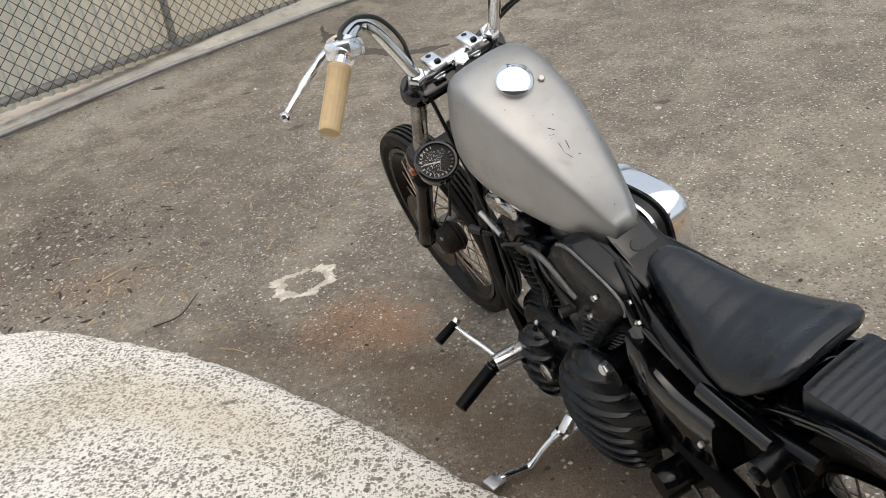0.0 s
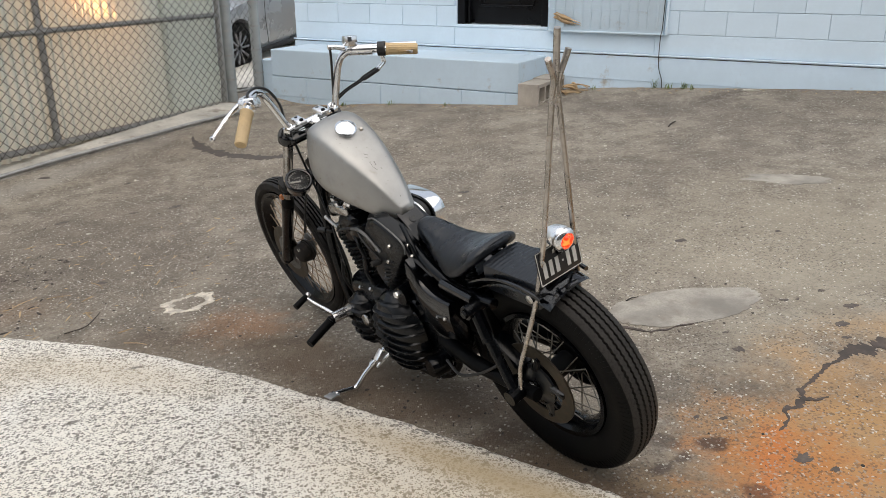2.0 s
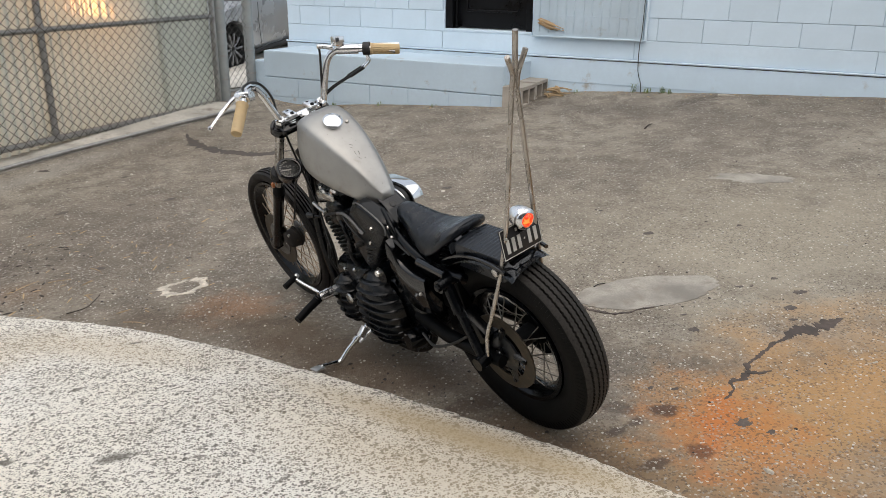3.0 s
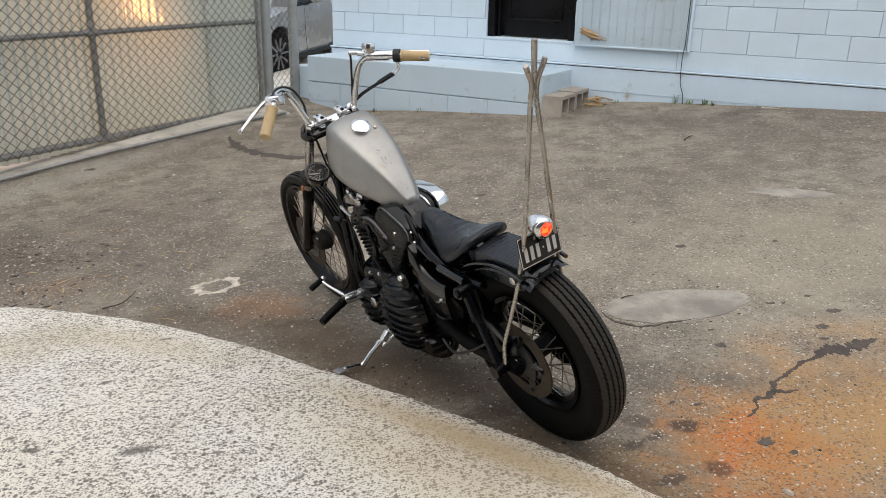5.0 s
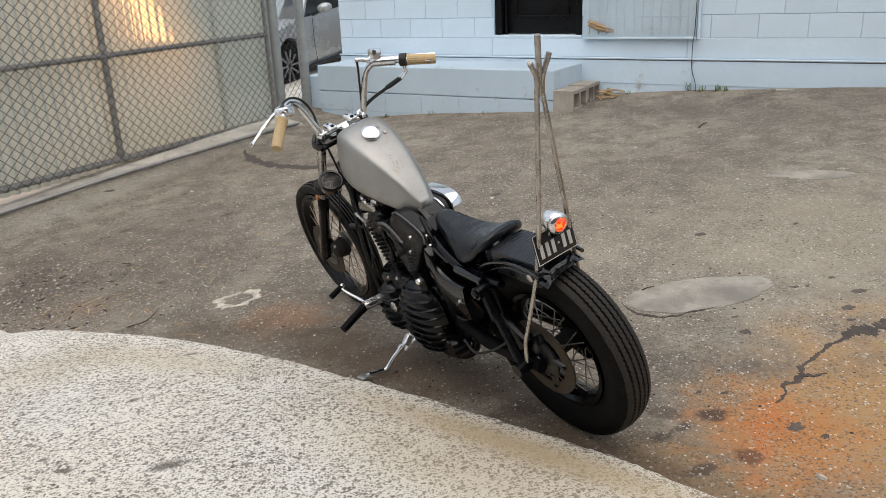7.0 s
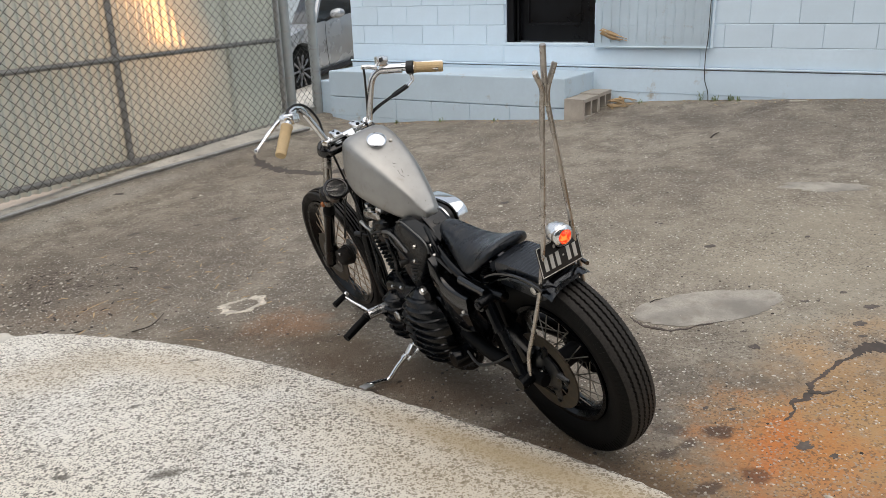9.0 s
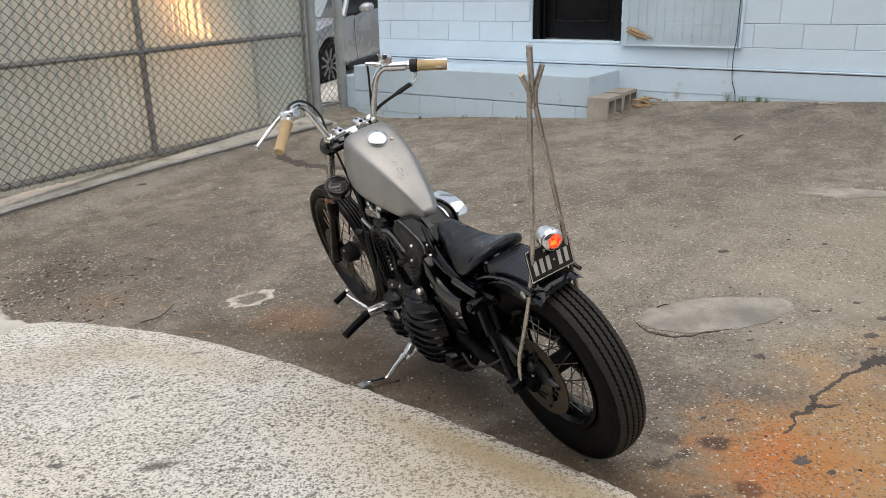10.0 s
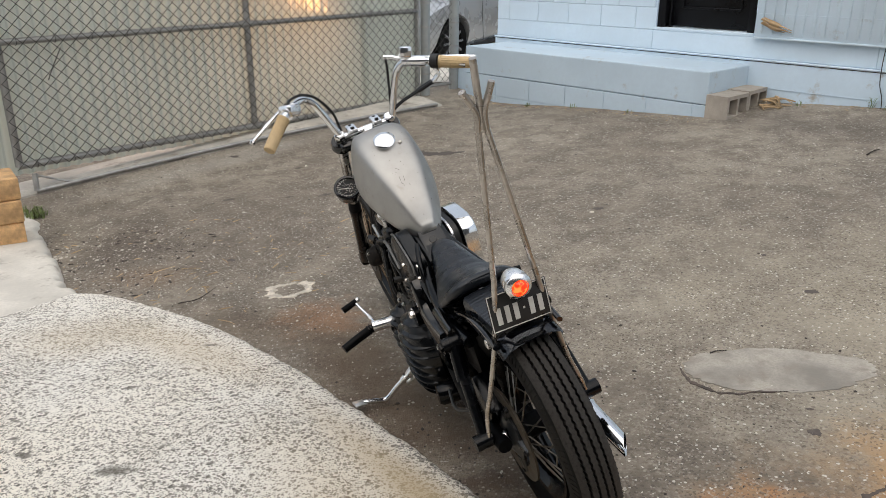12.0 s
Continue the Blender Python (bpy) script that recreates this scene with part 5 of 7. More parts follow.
for k, dz in enumerate((0.0, 0.012)):
    part("perch_bolt", bolt((0.905 + 0.02 * k, 0.272, 1.100 - dz), (-0.3, 0.6, -0.4), 0.009, 0.014), CHROME, perch)
part("clutch_cable", tube(smooth_path([(0.905, 0.246, 1.136), (0.930, 0.229, 1.149), (0.955, 0.185, 1.147), (0.985, 0.137, 1.113), (1.030, 0.096, 1.040), (1.062, 0.083, 0.967), (1.085, 0.06, 0.80), (0.99, 0.08, 0.62), (0.90, 0.12, 0.45)]), 0.0045, 8), CABLE_BLACK, bike, "black clutch cable")
# right: throttle, cables and brake master
thr = part("throttle_housing", tube([(0.899, -0.255, 1.117), (0.881, -0.272, 1.113)], 0.024, 18), CABLE_BLACK, bike, "black throttle housing")
for dx in (0.0, 0.014):
    part("cable_elbow", tube(smooth_path([(0.892 + dx, -0.262, 1.095), (0.890 + dx, -0.262, 1.070), (0.905 + dx, -0.240, 1.050)]), 0.0042, 8), CHROME, thr, "chrome cable elbow")
    part("cable_boot", tube([(0.905 + dx, -0.240, 1.050), (0.945 + dx, -0.195, 1.027)], 0.0068, 8), CABLE_BLACK, thr)
    part("throttle_cable", tube(smooth_path([(0.945 + dx, -0.195, 1.027), (1.000 + dx, -0.125, 0.990), (1.045 + dx, -0.075, 0.930), (1.03, -0.05, 0.82), (0.90, -0.06, 0.68), (0.76, -0.06, 0.62)]), 0.0035, 8), CABLE_BLACK, thr, "black throttle cable")
master = part("brake_master", tube([(0.962, -0.180, 1.135), (0.905, -0.238, 1.122)], 0.0185, 14), POLISHED, bike, "polished brake master cylinder")
part("reservoir", box((0.036, 0.040, 0.034), m=pose(0.950, -0.187, 1.166, 15, 0, 0), bevel=0.004), CHROME, master, "chrome fluid reservoir", 25)
part("brake_lever", tube(smooth_path([(0.985, -0.200, 1.128), (0.985, -0.245, 1.120), (0.960, -0.300, 1.108), (0.920, -0.360, 1.095), (0.880, -0.400, 1.085)]), 0.008, 10, flat=0.7), POLISHED, master, "polished brake lever")
part("banjo", tube([(0.972, -0.172, 1.142), (0.985, -0.148, 1.156), (0.992, -0.122, 1.163)], 0.0085, 10), POLISHED, master)
part("brake_hose", tube(smooth_path([(0.990, -0.128, 1.160), (1.004, -0.122, 1.10), (1.030, -0.098, 0.97), (1.075, -0.06, 0.84), (1.19, 0.03, 0.66), (1.28, 0.07, 0.45)]), 0.0042, 8), CABLE_BLACK, bike, "black brake hose")

# speedometer on the fork
sp = Vector((1.000, 0.138, 0.780))
sax = Vector((-0.62, 0.05, 0.78)).normalized()
speedo = part("speedometer", lathe([(0, -0.045), (0.030, -0.045), (0.042, -0.035), (0.046, -0.008), (0.0485, 0.000), (0.0475, 0.006), (0.044, 0.008), (0.0395, 0.007), (0.0395, 0.0)], sp, sax, 36), BLACK_PAINT, bike, "round black speedometer with pale needle")
part("dial", lathe([(0, 0.001), (0.040, 0.001)], sp, sax, 36), DIAL_FACE, speedo, "dark dial")
e1 = sax.orthogonal().normalized()
e2 = sax.cross(e1)
marks = bmesh.new()
for k in range(20):
    a = 2 * math.pi * k / 24 - 0.9
    d = math.cos(a) * e1 + math.sin(a) * e2
    tube([sp + sax * 0.0022 + d * 0.031, sp + sax * 0.0022 + d * (0.037 if k % 2 else 0.036)], 0.0015 if k % 2 else 0.0010, 4, marks)
tube([sp + sax * 0.003 - e1 * 0.008, sp + sax * 0.003 + (e1 * 0.8 + e2 * 0.6) * 0.030], 0.0016, 4, marks)
part("dial_marks", marks, PLATE_WHITE, speedo, "white dial marks and needle")
part("glass", lathe([(0, 0.0105), (0.02, 0.0092), (0.034, 0.0070), (0.041, 0.0045)], sp, sax, 36), GLASS, speedo, "domed dial glass")
part("speedo_bracket", tube([sp - sax * 0.03, Vector((1.12, 0.09, 0.70))], 0.012, 8), SATIN_BLACK, speedo)
part("switch_box", box((0.06, 0.055, 0.05), m=pose(1.04, 0.035, 0.80, 0, 30, 0), bevel=0.01), SATIN_BLACK, bike, "black wiring box under the bars")

# front caliper
cal = part("front_caliper", lathe([(0, 0.050), (0.026, 0.048), (0.038, 0.038), (0.042, 0.020), (0.042, -0.012), (0.034, -0.020), (0, -0.020)], (1.335, 0.062, 0.345), (0, 1, 0), 28), DIRTY_CALIPER, bike, "dirty black front brake caliper")
for k in range(5):
    part("caliper_fin", lathe([(0.030, -0.002), (0.047 - 0.003 * k, -0.002), (0.048 - 0.003 * k, 0), (0.047 - 0.003 * k, 0.002), (0.030, 0.002)], (1.335, 0.060 + 0.010 * k, 0.345), (0, 1, 0), 28, close=True), DIRTY_CALIPER, cal)
part("caliper_bracket", box((0.10, 0.012, 0.030), m=pose(1.385, 0.085, 0.345, 0, 10, 0), bevel=0.005), DIRTY_CALIPER, cal)
for dx, dz in ((-0.02, 0.03), (0.022, -0.022)):
    part("caliper_bolt", bolt((1.335 + dx, 0.102, 0.345 + dz), (0, 1, 0), 0.008, 0.008), DULL_CHROME, cal, "bright caliper bolt")

# tank
TANK = [  # x, top, bottom, half width
    (0.576, 0.712, 0.690, 0.020), (0.588, 0.735, 0.683, 0.040), (0.62, 0.780, 0.681, 0.058), (0.66, 0.823, 0.690, 0.076), (0.70, 0.860, 0.704, 0.092), (0.75, 0.901, 0.720, 0.108),
    (0.80, 0.935, 0.735, 0.119), (0.85, 0.961, 0.750, 0.125), (0.89, 0.973, 0.764, 0.124), (0.925, 0.972, 0.782, 0.115), (0.948, 0.956, 0.806, 0.098), (0.960, 0.925, 0.846, 0.060)]


HALF = [(0.0, 1.0), (0.28, 0.996), (0.52, 0.978), (0.67, 0.938), (0.755, 0.870), (0.82, 0.765), (0.94, 0.520), (0.99, 0.320), (1.0, 0.210), (0.955, 0.085), (0.82, 0.012), (0.45, 0.0), (0.0, 0.0)]
HALF_FINE = smooth_path([(y, z, 0) for y, z in HALF], 3)
SECTION = [(v.x, v.y) for v in HALF_FINE] + [(-v.x, v.y) for v in HALF_FINE[-2:0:-1]]


def tank_ring(x, top, bot, hw):
    return [Vector((x, hw * y, bot + (top - bot) * z)) for y, z in SECTION]


rings = []
for x in span(TANK[0][0], TANK[-1][0], 60):
    # smooth between the ribs of the table
    acc, wsum = [0, 0, 0], 0
    for dx in (-0.012, -0.006, 0, 0.006, 0.012):
        v = lerp_table(TANK, min(max(x + dx, TANK[0][0]), TANK[-1][0]))
        acc = [a + b for a, b in zip(acc, v)]
        wsum += 1
    rings.append(tank_ring(x, *(a / wsum for a in acc)))
tank = part("fuel_tank", loft(rings), TANK_STEEL, bike, "bare steel peanut fuel tank", 60)
CAP = Vector((0.816, 0.0, 0.9415))
cap_ax = Vector((-0.52, 0.0, 0.86)).normalized()
part("filler_cap", lathe([(0, 0.020), (0.018, 0.0195), (0.030, 0.017), (0.036, 0.012), (0.037, 0.004), (0.034, -0.012), (0, -0.012)], CAP, cap_ax, 40), CHROME, tank, "chrome filler cap")
scr = bmesh.new()
SCRATCH = [[(0.735, 0.020, 0.0), (0.730, 0.010, 0.0), (0.728, 0.004, 0.0)], [(0.741, 0.006, 0), (0.733, -0.003, 0)], [(0.715, 0.008, 0.0), (0.700, 0.010, 0.0), (0.688, 0.004, 0.0)], [(0.712, -0.006, 0), (0.700, -0.002, 0)], [(0.628, -0.026, 0), (0.618, -0.034, 0)]]
specks = random.Random(17)
for k in range(7):
    x, y = specks.uniform(0.61, 0.76), specks.uniform(-0.035, 0.035)
    SCRATCH.append([(x, y, 0), (x + specks.uniform(-0.004, 0.004), y + specks.uniform(-0.003, 0.003), 0)])
for pts in SCRATCH:
    pp = []
    for x, y, _ in pts:
        x, y = x - 0.018, y + 0.006
        top, bot, hw = lerp_table(TANK, x)
        pp.append(Vector((x, y, top - 0.03 * (abs(y) / hw) ** 2)))
    tube(pp, 0.0008, 4, scr)
part("scratches", scr, DARK_BITS, tank, "dark scratches in the steel")
part("key_lock", bolt(CAP + Vector((-0.020, -0.044, -0.014)), cap_ax, 0.007, 0.008, segs=8), BAR_STEEL, tank, "small rusty screw")

# seat
SEAT = [  # x, middle height, half width, side drop, thickness
    (0.508, 0.684, 0.014, 0.004, 0.030), (0.496, 0.696, 0.032, 0.008, 0.044), (0.465, 0.699, 0.046, 0.014, 0.056), (0.42, 0.692, 0.059, 0.022, 0.060), (0.365, 0.682, 0.077, 0.030, 0.062),
    (0.31, 0.678, 0.098, 0.034, 0.060), (0.26, 0.683, 0.111, 0.032, 0.056), (0.22, 0.695, 0.111, 0.026, 0.052), (0.19, 0.709, 0.101, 0.018, 0.048), (0.168, 0.716, 0.084, 0.012, 0.040), (0.156, 0.712, 0.058, 0.004, 0.024)]
SEAT = SEAT[::-1]
rings = []
xs = span(0.156, 0.508, 80)
for x in xs:
    zc, hw, drop, th = lerp_table(SEAT, x)
    roll = 0.0012 * abs(math.sin((x - 0.1) * math.pi / 0.036)) ** 0.6 if 0.17 < x < 0.50 else 0.0
    ring = []
    for k in range(28):
        a = 2 * math.pi * k / 28
        c, s = math.cos(a), math.sin(a)
        y = hw * math.copysign(abs(c) ** 0.6, c)
        f = abs(y) / hw
        z = zc - drop * f ** 2 - th / 2 + (th / 2) * math.copysign(abs(s) ** 0.7, s) + (roll * (1 - f ** 3) if s > 0.2 else 0)
        ring.append(Vector((x, y, z)))
    rings.append(ring)
part("seat", loft(rings), LEATHER, bike, "black vinyl solo seat with faint cross ribs", 70)
for y in (0.062, -0.062):
    path = []
    for k in range(60):
        t = k / 59
        a = t * 5 * 2 * math.pi
        path.append(Vector((0.225 + 0.018 * math.cos(a), y + 0.018 * math.sin(a), 0.575 + 0.065 * t)))
    part("seat_spring", tube(path, 0.0035, 6), SATIN_BLACK, bike, "black seat spring")

# pad behind the seat
rings = []
for x in span(-0.062, 0.150, 44):
    t = (x + 0.062) / 0.212
    zc = 0.682 - 0.006 * t
    roll = 0.0018 * abs(math.sin(x * math.pi / 0.016))
    hw = 0.072 * (0.94 if x in (-0.062, 0.150) else 1.0)
    ring = []
    for y, z in ((-1, 0), (-1.0, 0.85), (-0.94, 0.97), (-0.5, 1.02), (0, 1.03), (0.5, 1.02), (0.94, 0.97), (1.0, 0.85), (1, 0)):
        ring.append(Vector((x, y * hw, (zc - 0.078) + z * 0.078 + (roll if z > 0.96 else 0))))
    rings.append(ring)
part("rear_pad", loft(rings), LEATHER, bike, "black ribbed vinyl pad on the mudguard", 60)

# rear mudguard
def guard(a, b):
    ang = radians(a)
    r = 0.352 - 0.020 * abs(b) ** 3 - (0.012 * abs(b) ** 6)
    return REAR + Vector((r * math.cos(ang), 0.083 * b, r * math.sin(ang)))


bm = sheet(guard, span(8, 110.5, 60), [-1.0, -0.97, -0.85, -0.65, -0.4, -0.15, 0.15, 0.4, 0.65, 0.85, 0.97, 1.0])
bmesh.ops.solidify(bm, geom=bm.faces[:], thickness=0.003)
fender = part("rear_mudguard", bm, GUARD_PAINT, bike, "gloss black rear mudguard")
part("guard_bolt", bolt(REAR + Vector((-0.056, 0.090, 0.326)), (0, 1, 0), 0.013, 0.008, segs=14), DULL_CHROME, fender, "bright mudguard bolt")
for sgn in (1, -1):
    pts = [REAR + Vector((0.336 * math.cos(radians(a)), sgn * 0.086, 0.336 * math.sin(radians(a)) + 0.006)) for a in span(52, 106, 14)]
    part("guard_rail", tube(pts, 0.011, 10, flat=0.6), BLACK_PAINT, fender, "black mudguard rail")
    # rigid strut in place of a damper
    strut = part("strut", tube([(0.150, sgn * 0.128, 0.552), (0.020, sgn * 0.156, 0.350)], [0.0165, 0.0150], 14), SATIN_BLACK, bike, "black rigid strut")
    part("strut_sleeve", tube([(0.150, sgn * 0.128, 0.552), (0.100, sgn * 0.143, 0.474)], 0.0190, 14), SATIN_BLACK, strut)
    part("strut_top_eye", tube([(0.156, sgn * 0.095, 0.560), (0.156, sgn * 0.160, 0.560)], 0.0215, 14), SATIN_BLACK, strut)
    part("strut_foot_eye", tube([(0.010, sgn * 0.138, 0.338), (0.010, sgn * 0.186, 0.338)], 0.022, 14), SATIN_BLACK, strut)
    part("strut_bolt", bolt((0.156, sgn * 0.160, 0.560), (0, sgn, 0), 0.013, 0.010), SATIN_BLACK, strut)
    # swingarm and frame rails
    part("swingarm", tube([(0.43, sgn * 0.085, 0.300), (0.25, sgn * 0.110, 0.300), (0.02, sgn * 0.120, 0.325), (-0.035, sgn * 0.120, 0.327)], [0.026, 0.025, 0.022, 0.020], 12), MATTE_BLACK, bike, "black swingarm")
    part("frame_rail", tube(smooth_path([(0.56, sgn * 0.045, 0.650), (0.46, sgn * 0.072, 0.615), (0.36, sgn * 0.092, 0.590), (0.24, sgn * 0.100, 0.570), (0.10, sgn * 0.096, 0.575)]), 0.017, 10), SATIN_BLACK, bike, "black frame rail")
    part("downtube", tube(smooth_path([(1.07, sgn * 0.020, 0.770), (1.05, sgn * 0.06, 0.60), (1.03, sgn * 0.09, 0.40), (0.985, sgn * 0.10, 0.20), (0.90, sgn * 0.10, 0.120), (0.55, sgn * 0.10, 0.110), (0.40, sgn * 0.08, 0.20), (0.40, sgn * 0.06, 0.40), (0.44, sgn * 0.05, 0.60)]), 0.0165, 10), SATIN_BLACK, bike, "black frame tube")
    # sissy bar legs
    leg = smooth_path([(0.000, sgn * 0.147, 0.345), (0.000, sgn * 0.140, 0.385), (-0.002, sgn * 0.131, 0.425), (-0.018, sgn * 0.114, 0.485), (-0.060, sgn * 0.084, 0.625), (-0.076, sgn * 0.069, 0.700)], 5) + [Vector((-0.105, sgn * 0.052, 0.82)), Vector((-0.185, 0.012 + sgn * 0.009, 1.20))]
    part("sissy_bar_leg", tube(leg, 0.0068, 10), BAR_STEEL, bike, "bare steel backrest bar")
    part("sissy_prong", tube(smooth_path([(-0.185, 0.012 + sgn * 0.009, 1.20), (-0.197, 0.011 + sgn * 0.009, 1.238), (-0.208, 0.011 + sgn * 0.025, 1.275), (-0.213, 0.011 + sgn * 0.032, 1.292)]), 0.0072, 10), BAR_STEEL, bike, "short outer prong")
part("sissy_prong", tube([(-0.185, 0.012, 1.195), (-0.217, 0.006, 1.346)], 0.0076, 12), BAR_STEEL, bike, "long middle prong")
part("backbone", tube(smooth_path([(1.03, 0, 0.86), (0.93, 0, 0.80), (0.75, 0, 0.70), (0.60, 0, 0.65), (0.48, 0, 0.63)]), 0.028, 12), SATIN_BLACK, bike, "black frame backbone")
bm = box((0.115, 0.075, 0.006), m=pose(0.545, 0.0, 0.668, 0, -38, 0), bevel=0.002)
box((0.10, 0.006, 0.05), m=pose(0.545, 0.037, 0.648, 0, -38, 0), bevel=0.002, bm=bm)
part("seat_bracket", bm, BLACK_PAINT, bike, "black tank bracket plate")
part("bracket_hole", lathe([(0, 0.002), (0.011, 0.002), (0.012, 0.0), (0, 0)], (0.553, 0.004, 0.678), (-0.62, 0, 0.79), 18), CABLE_BLACK, bike, "round hole in the bracket")
part("cross_tube", tube([(0.16, -0.10, 0.56), (0.16, 0.10, 0.56)], 0.015, 10), SATIN_BLACK, bike)

# tail light and plate
LAMP = Vector((-0.118, 0.004, 0.806))
lax = Vector((-0.97, 0.05, -0.10)).normalized()
tail = part("tail_light", lathe([(r * 0.90, h * 0.95) for r, h in ((0, -0.052), (0.010, -0.051), (0.022, -0.045), (0.031, -0.030), (0.0355, -0.008), (0.036, 0.010), (0.033, 0.016), (0.024, 0.020), (0.022, 0.016), (0, 0.016))], LAMP, lax, 36), POLISHED, bike, "polished bullet tail light")
part("lens", lathe([(r * 0.82, h * 0.95) for r, h in ((0, 0.030), (0.010, 0.029), (0.018, 0.025), (0.0225, 0.017))], LAMP, lax, 24), LENS_RED, tail, "glowing red lens")
part("lamp_stem", tube([LAMP + Vector((0.0, 0, -0.03)), Vector((-0.078, 0.0, 0.745))], 0.008, 8), SATIN_BLACK, tail)
PL = pose(-0.093, 0.004, 0.737, 0, 0, 0) @ Matrix.Rotation(radians(-90), 4, 'Z') @ Matrix.Rotation(radians(83), 4, 'X') @ Matrix.Rotation(radians(-4.0), 4, 'Z')
plate = part("number_plate", box((0.154, 0.094, 0.002), m=PL, bevel=0.0008), PLATE_BLACK, bike, "black number plate with white border and characters")
border = bmesh.new()
for cx, cy, sx, sy in ((0, 0.0445, 0.149, 0.0022), (0, -0.0445, 0.149, 0.0022), (0.0738, 0, 0.0022, 0.090), (-0.0738, 0, 0.0022, 0.090)):
    box((sx, sy, 0.0014), m=PL @ Matrix.Translation((cx, cy, 0.0012)), bm=border)
part("border", border, PLATE_WHITE, plate, "white painted border", 0)
for cx in (-0.053, -0.031, -0.009, 0.031, 0.054):
    part("character_bar", box((0.0125, 0.042, 0.0016), m=PL @ Matrix.Translation((cx, -0.010, 0.0014)), bevel=0.0004), PLATE_WHITE, plate, "white bar", 0)
part("character_bar", box((0.005, 0.005, 0.0016), m=PL @ Matrix.Translation((0.011, -0.008, 0.0014))), PLATE_WHITE, plate, "white dash", 0)
for cx in (-0.014, 0.0, 0.014):
    part("character_bar", box((0.0065, 0.009, 0.0016), m=PL @ Matrix.Translation((cx, 0.029, 0.0014))), PLATE_WHITE, plate, "small white bar", 0)
part("plate_bracket", box((0.012, 0.10, 0.03), m=pose(-0.078, 0, 0.675, 0, 0, 0), bevel=0.004), SATIN_BLACK, plate)
for y in (0.066, -0.066):
    part("plate_screw", bolt((-0.101, y, 0.764), (-1, 0, 0), 0.004, 0.004, segs=10), DULL_CHROME, plate)

# engine
def finned_cylinder(x0, z0, x1, z1, n, label):
    a, b = Vector((x0, 0, z0)), Vector((x1, 0, z1))
    ax = (b - a).normalized()
    core = part("cylinder", tube([a, b], 0.058, 24), CRINKLE, bike, label)
    rot = ax.to_track_quat('Z', 'Y').to_matrix().to_4x4()
    for k in range(n):
        t = (k + 0.5) / n
        r = 0.088 + 0.012 * t
        m = Matrix.Translation(a + (b - a) * t) @ rot
        bm = lathe([(0.05, -0.0016), (r - 0.002, -0.0016), (r, 0), (r - 0.002, 0.0016), (0.05, 0.0016)], (0, 0, 0), (0, 0, 1), 28)
        for v in bm.verts:
            v.co.y *= 1.06
        bmesh.ops.transform(bm, matrix=m, verts=bm.verts)
        part("fin", bm, FIN_BLACK, core)
    return ax


def rocker_box(c, ax, label):
    rot = ax.to_track_quat('Z', 'Y').to_matrix().to_4x4()
    bm = box((0.135, 0.19, 0.045), m=Matrix.Translation(c) @ rot, bevel=0.016, segs=3)
    rb = part("rocker_cover", bm, CRINKLE, bike, label)
    part("rocker_cover_top", box((0.110, 0.165, 0.03), m=Matrix.Translation(c + ax * 0.035) @ rot, bevel=0.012, segs=3), CRINKLE, rb)
    for dx in (-0.05, 0.05):
        for dy in (-0.08, 0.08):
            part("cover_bolt", bolt(rot @ Vector((dx, dy, 0.02)) + c, ax, 0.007, 0.010), DULL_CHROME, rb)


ax_f = finned_cylinder(0.850, 0.390, 0.915, 0.600, 13, "black finned front cylinder")
rocker_box(Vector((0.928, 0, 0.640)), ax_f, "black front rocker cover")
ax_r = finned_cylinder(0.665, 0.390, 0.590, 0.585, 12, "black finned rear cylinder")
rocker_box(Vector((0.572, 0, 0.628)), ax_r, "black rear rocker cover")
part("crankcase", box((0.46, 0.22, 0.25), m=pose(0.730, 0.0, 0.275, 0, 4, 0), bevel=0.05, segs=3), CRINKLE, bike, "black crankcase")
part("gearbox", box((0.22, 0.20, 0.18), m=pose(0.47, 0.0, 0.29, 0, 0, 0), bevel=0.04, segs=3), CRINKLE, bike, "black gearbox end")
# smooth shield on the left of the rear cylinder
SHIELD = [(0.660, 0.700), (0.700, 0.660), (0.738, 0.590), (0.725, 0.520), (0.690, 0.455), (0.655, 0.415), (0.615, 0.440), (0.560, 0.520), (0.500, 0.600), (0.478, 0.640), (0.495, 0.672), (0.560, 0.700), (0.615, 0.715)]
smooth_shield = [(v.x, v.y) for v in smooth_path([(x, z, 0) for x, z in SHIELD + SHIELD[:1]], 4)[:-1]]
scx, scz = 0.615, 0.585
rings = [[Vector((scx + (x - scx) * k, y, scz + (z - scz) * k)) for x, z in smooth_shield] for y, k in ((0.060, 1.0), (0.092, 1.0), (0.104, 0.96), (0.112, 0.86), (0.116, 0.6), (0.117, 0.25))]
shield = part("cylinder_shield", loft(rings), CRINKLE, bike, "smooth black cover beside the rear cylinder", 50)
for k in range(6):
    part("shield_rib", tube([(0.520 + 0.016 * k, 0.098, 0.590 - 0.021 * k), (0.555 + 0.014 * k, 0.115, 0.572 - 0.020 * k), (0.600 + 0.008 * k, 0.119, 0.568 - 0.020 * k)], 0.0045, 8), CRINKLE, shield)
# raised lip; its grey puts the rim's lit edge into the colour
part("shield_lip", tube([Vector((x, 0.106, z)) for x, z in smooth_shield[34:52]], 0.0030, 8), GREY_CAST, shield, "raised lip, grey to show a lit edge")
for x, z in ((0.629, 0.603), (0.580, 0.570), (0.545, 0.640)):
    part("shield_bolt", bolt((x, 0.114, z), (0, 1, 0.1), 0.007, 0.010), DULL_CHROME, shield, "bright bolt")


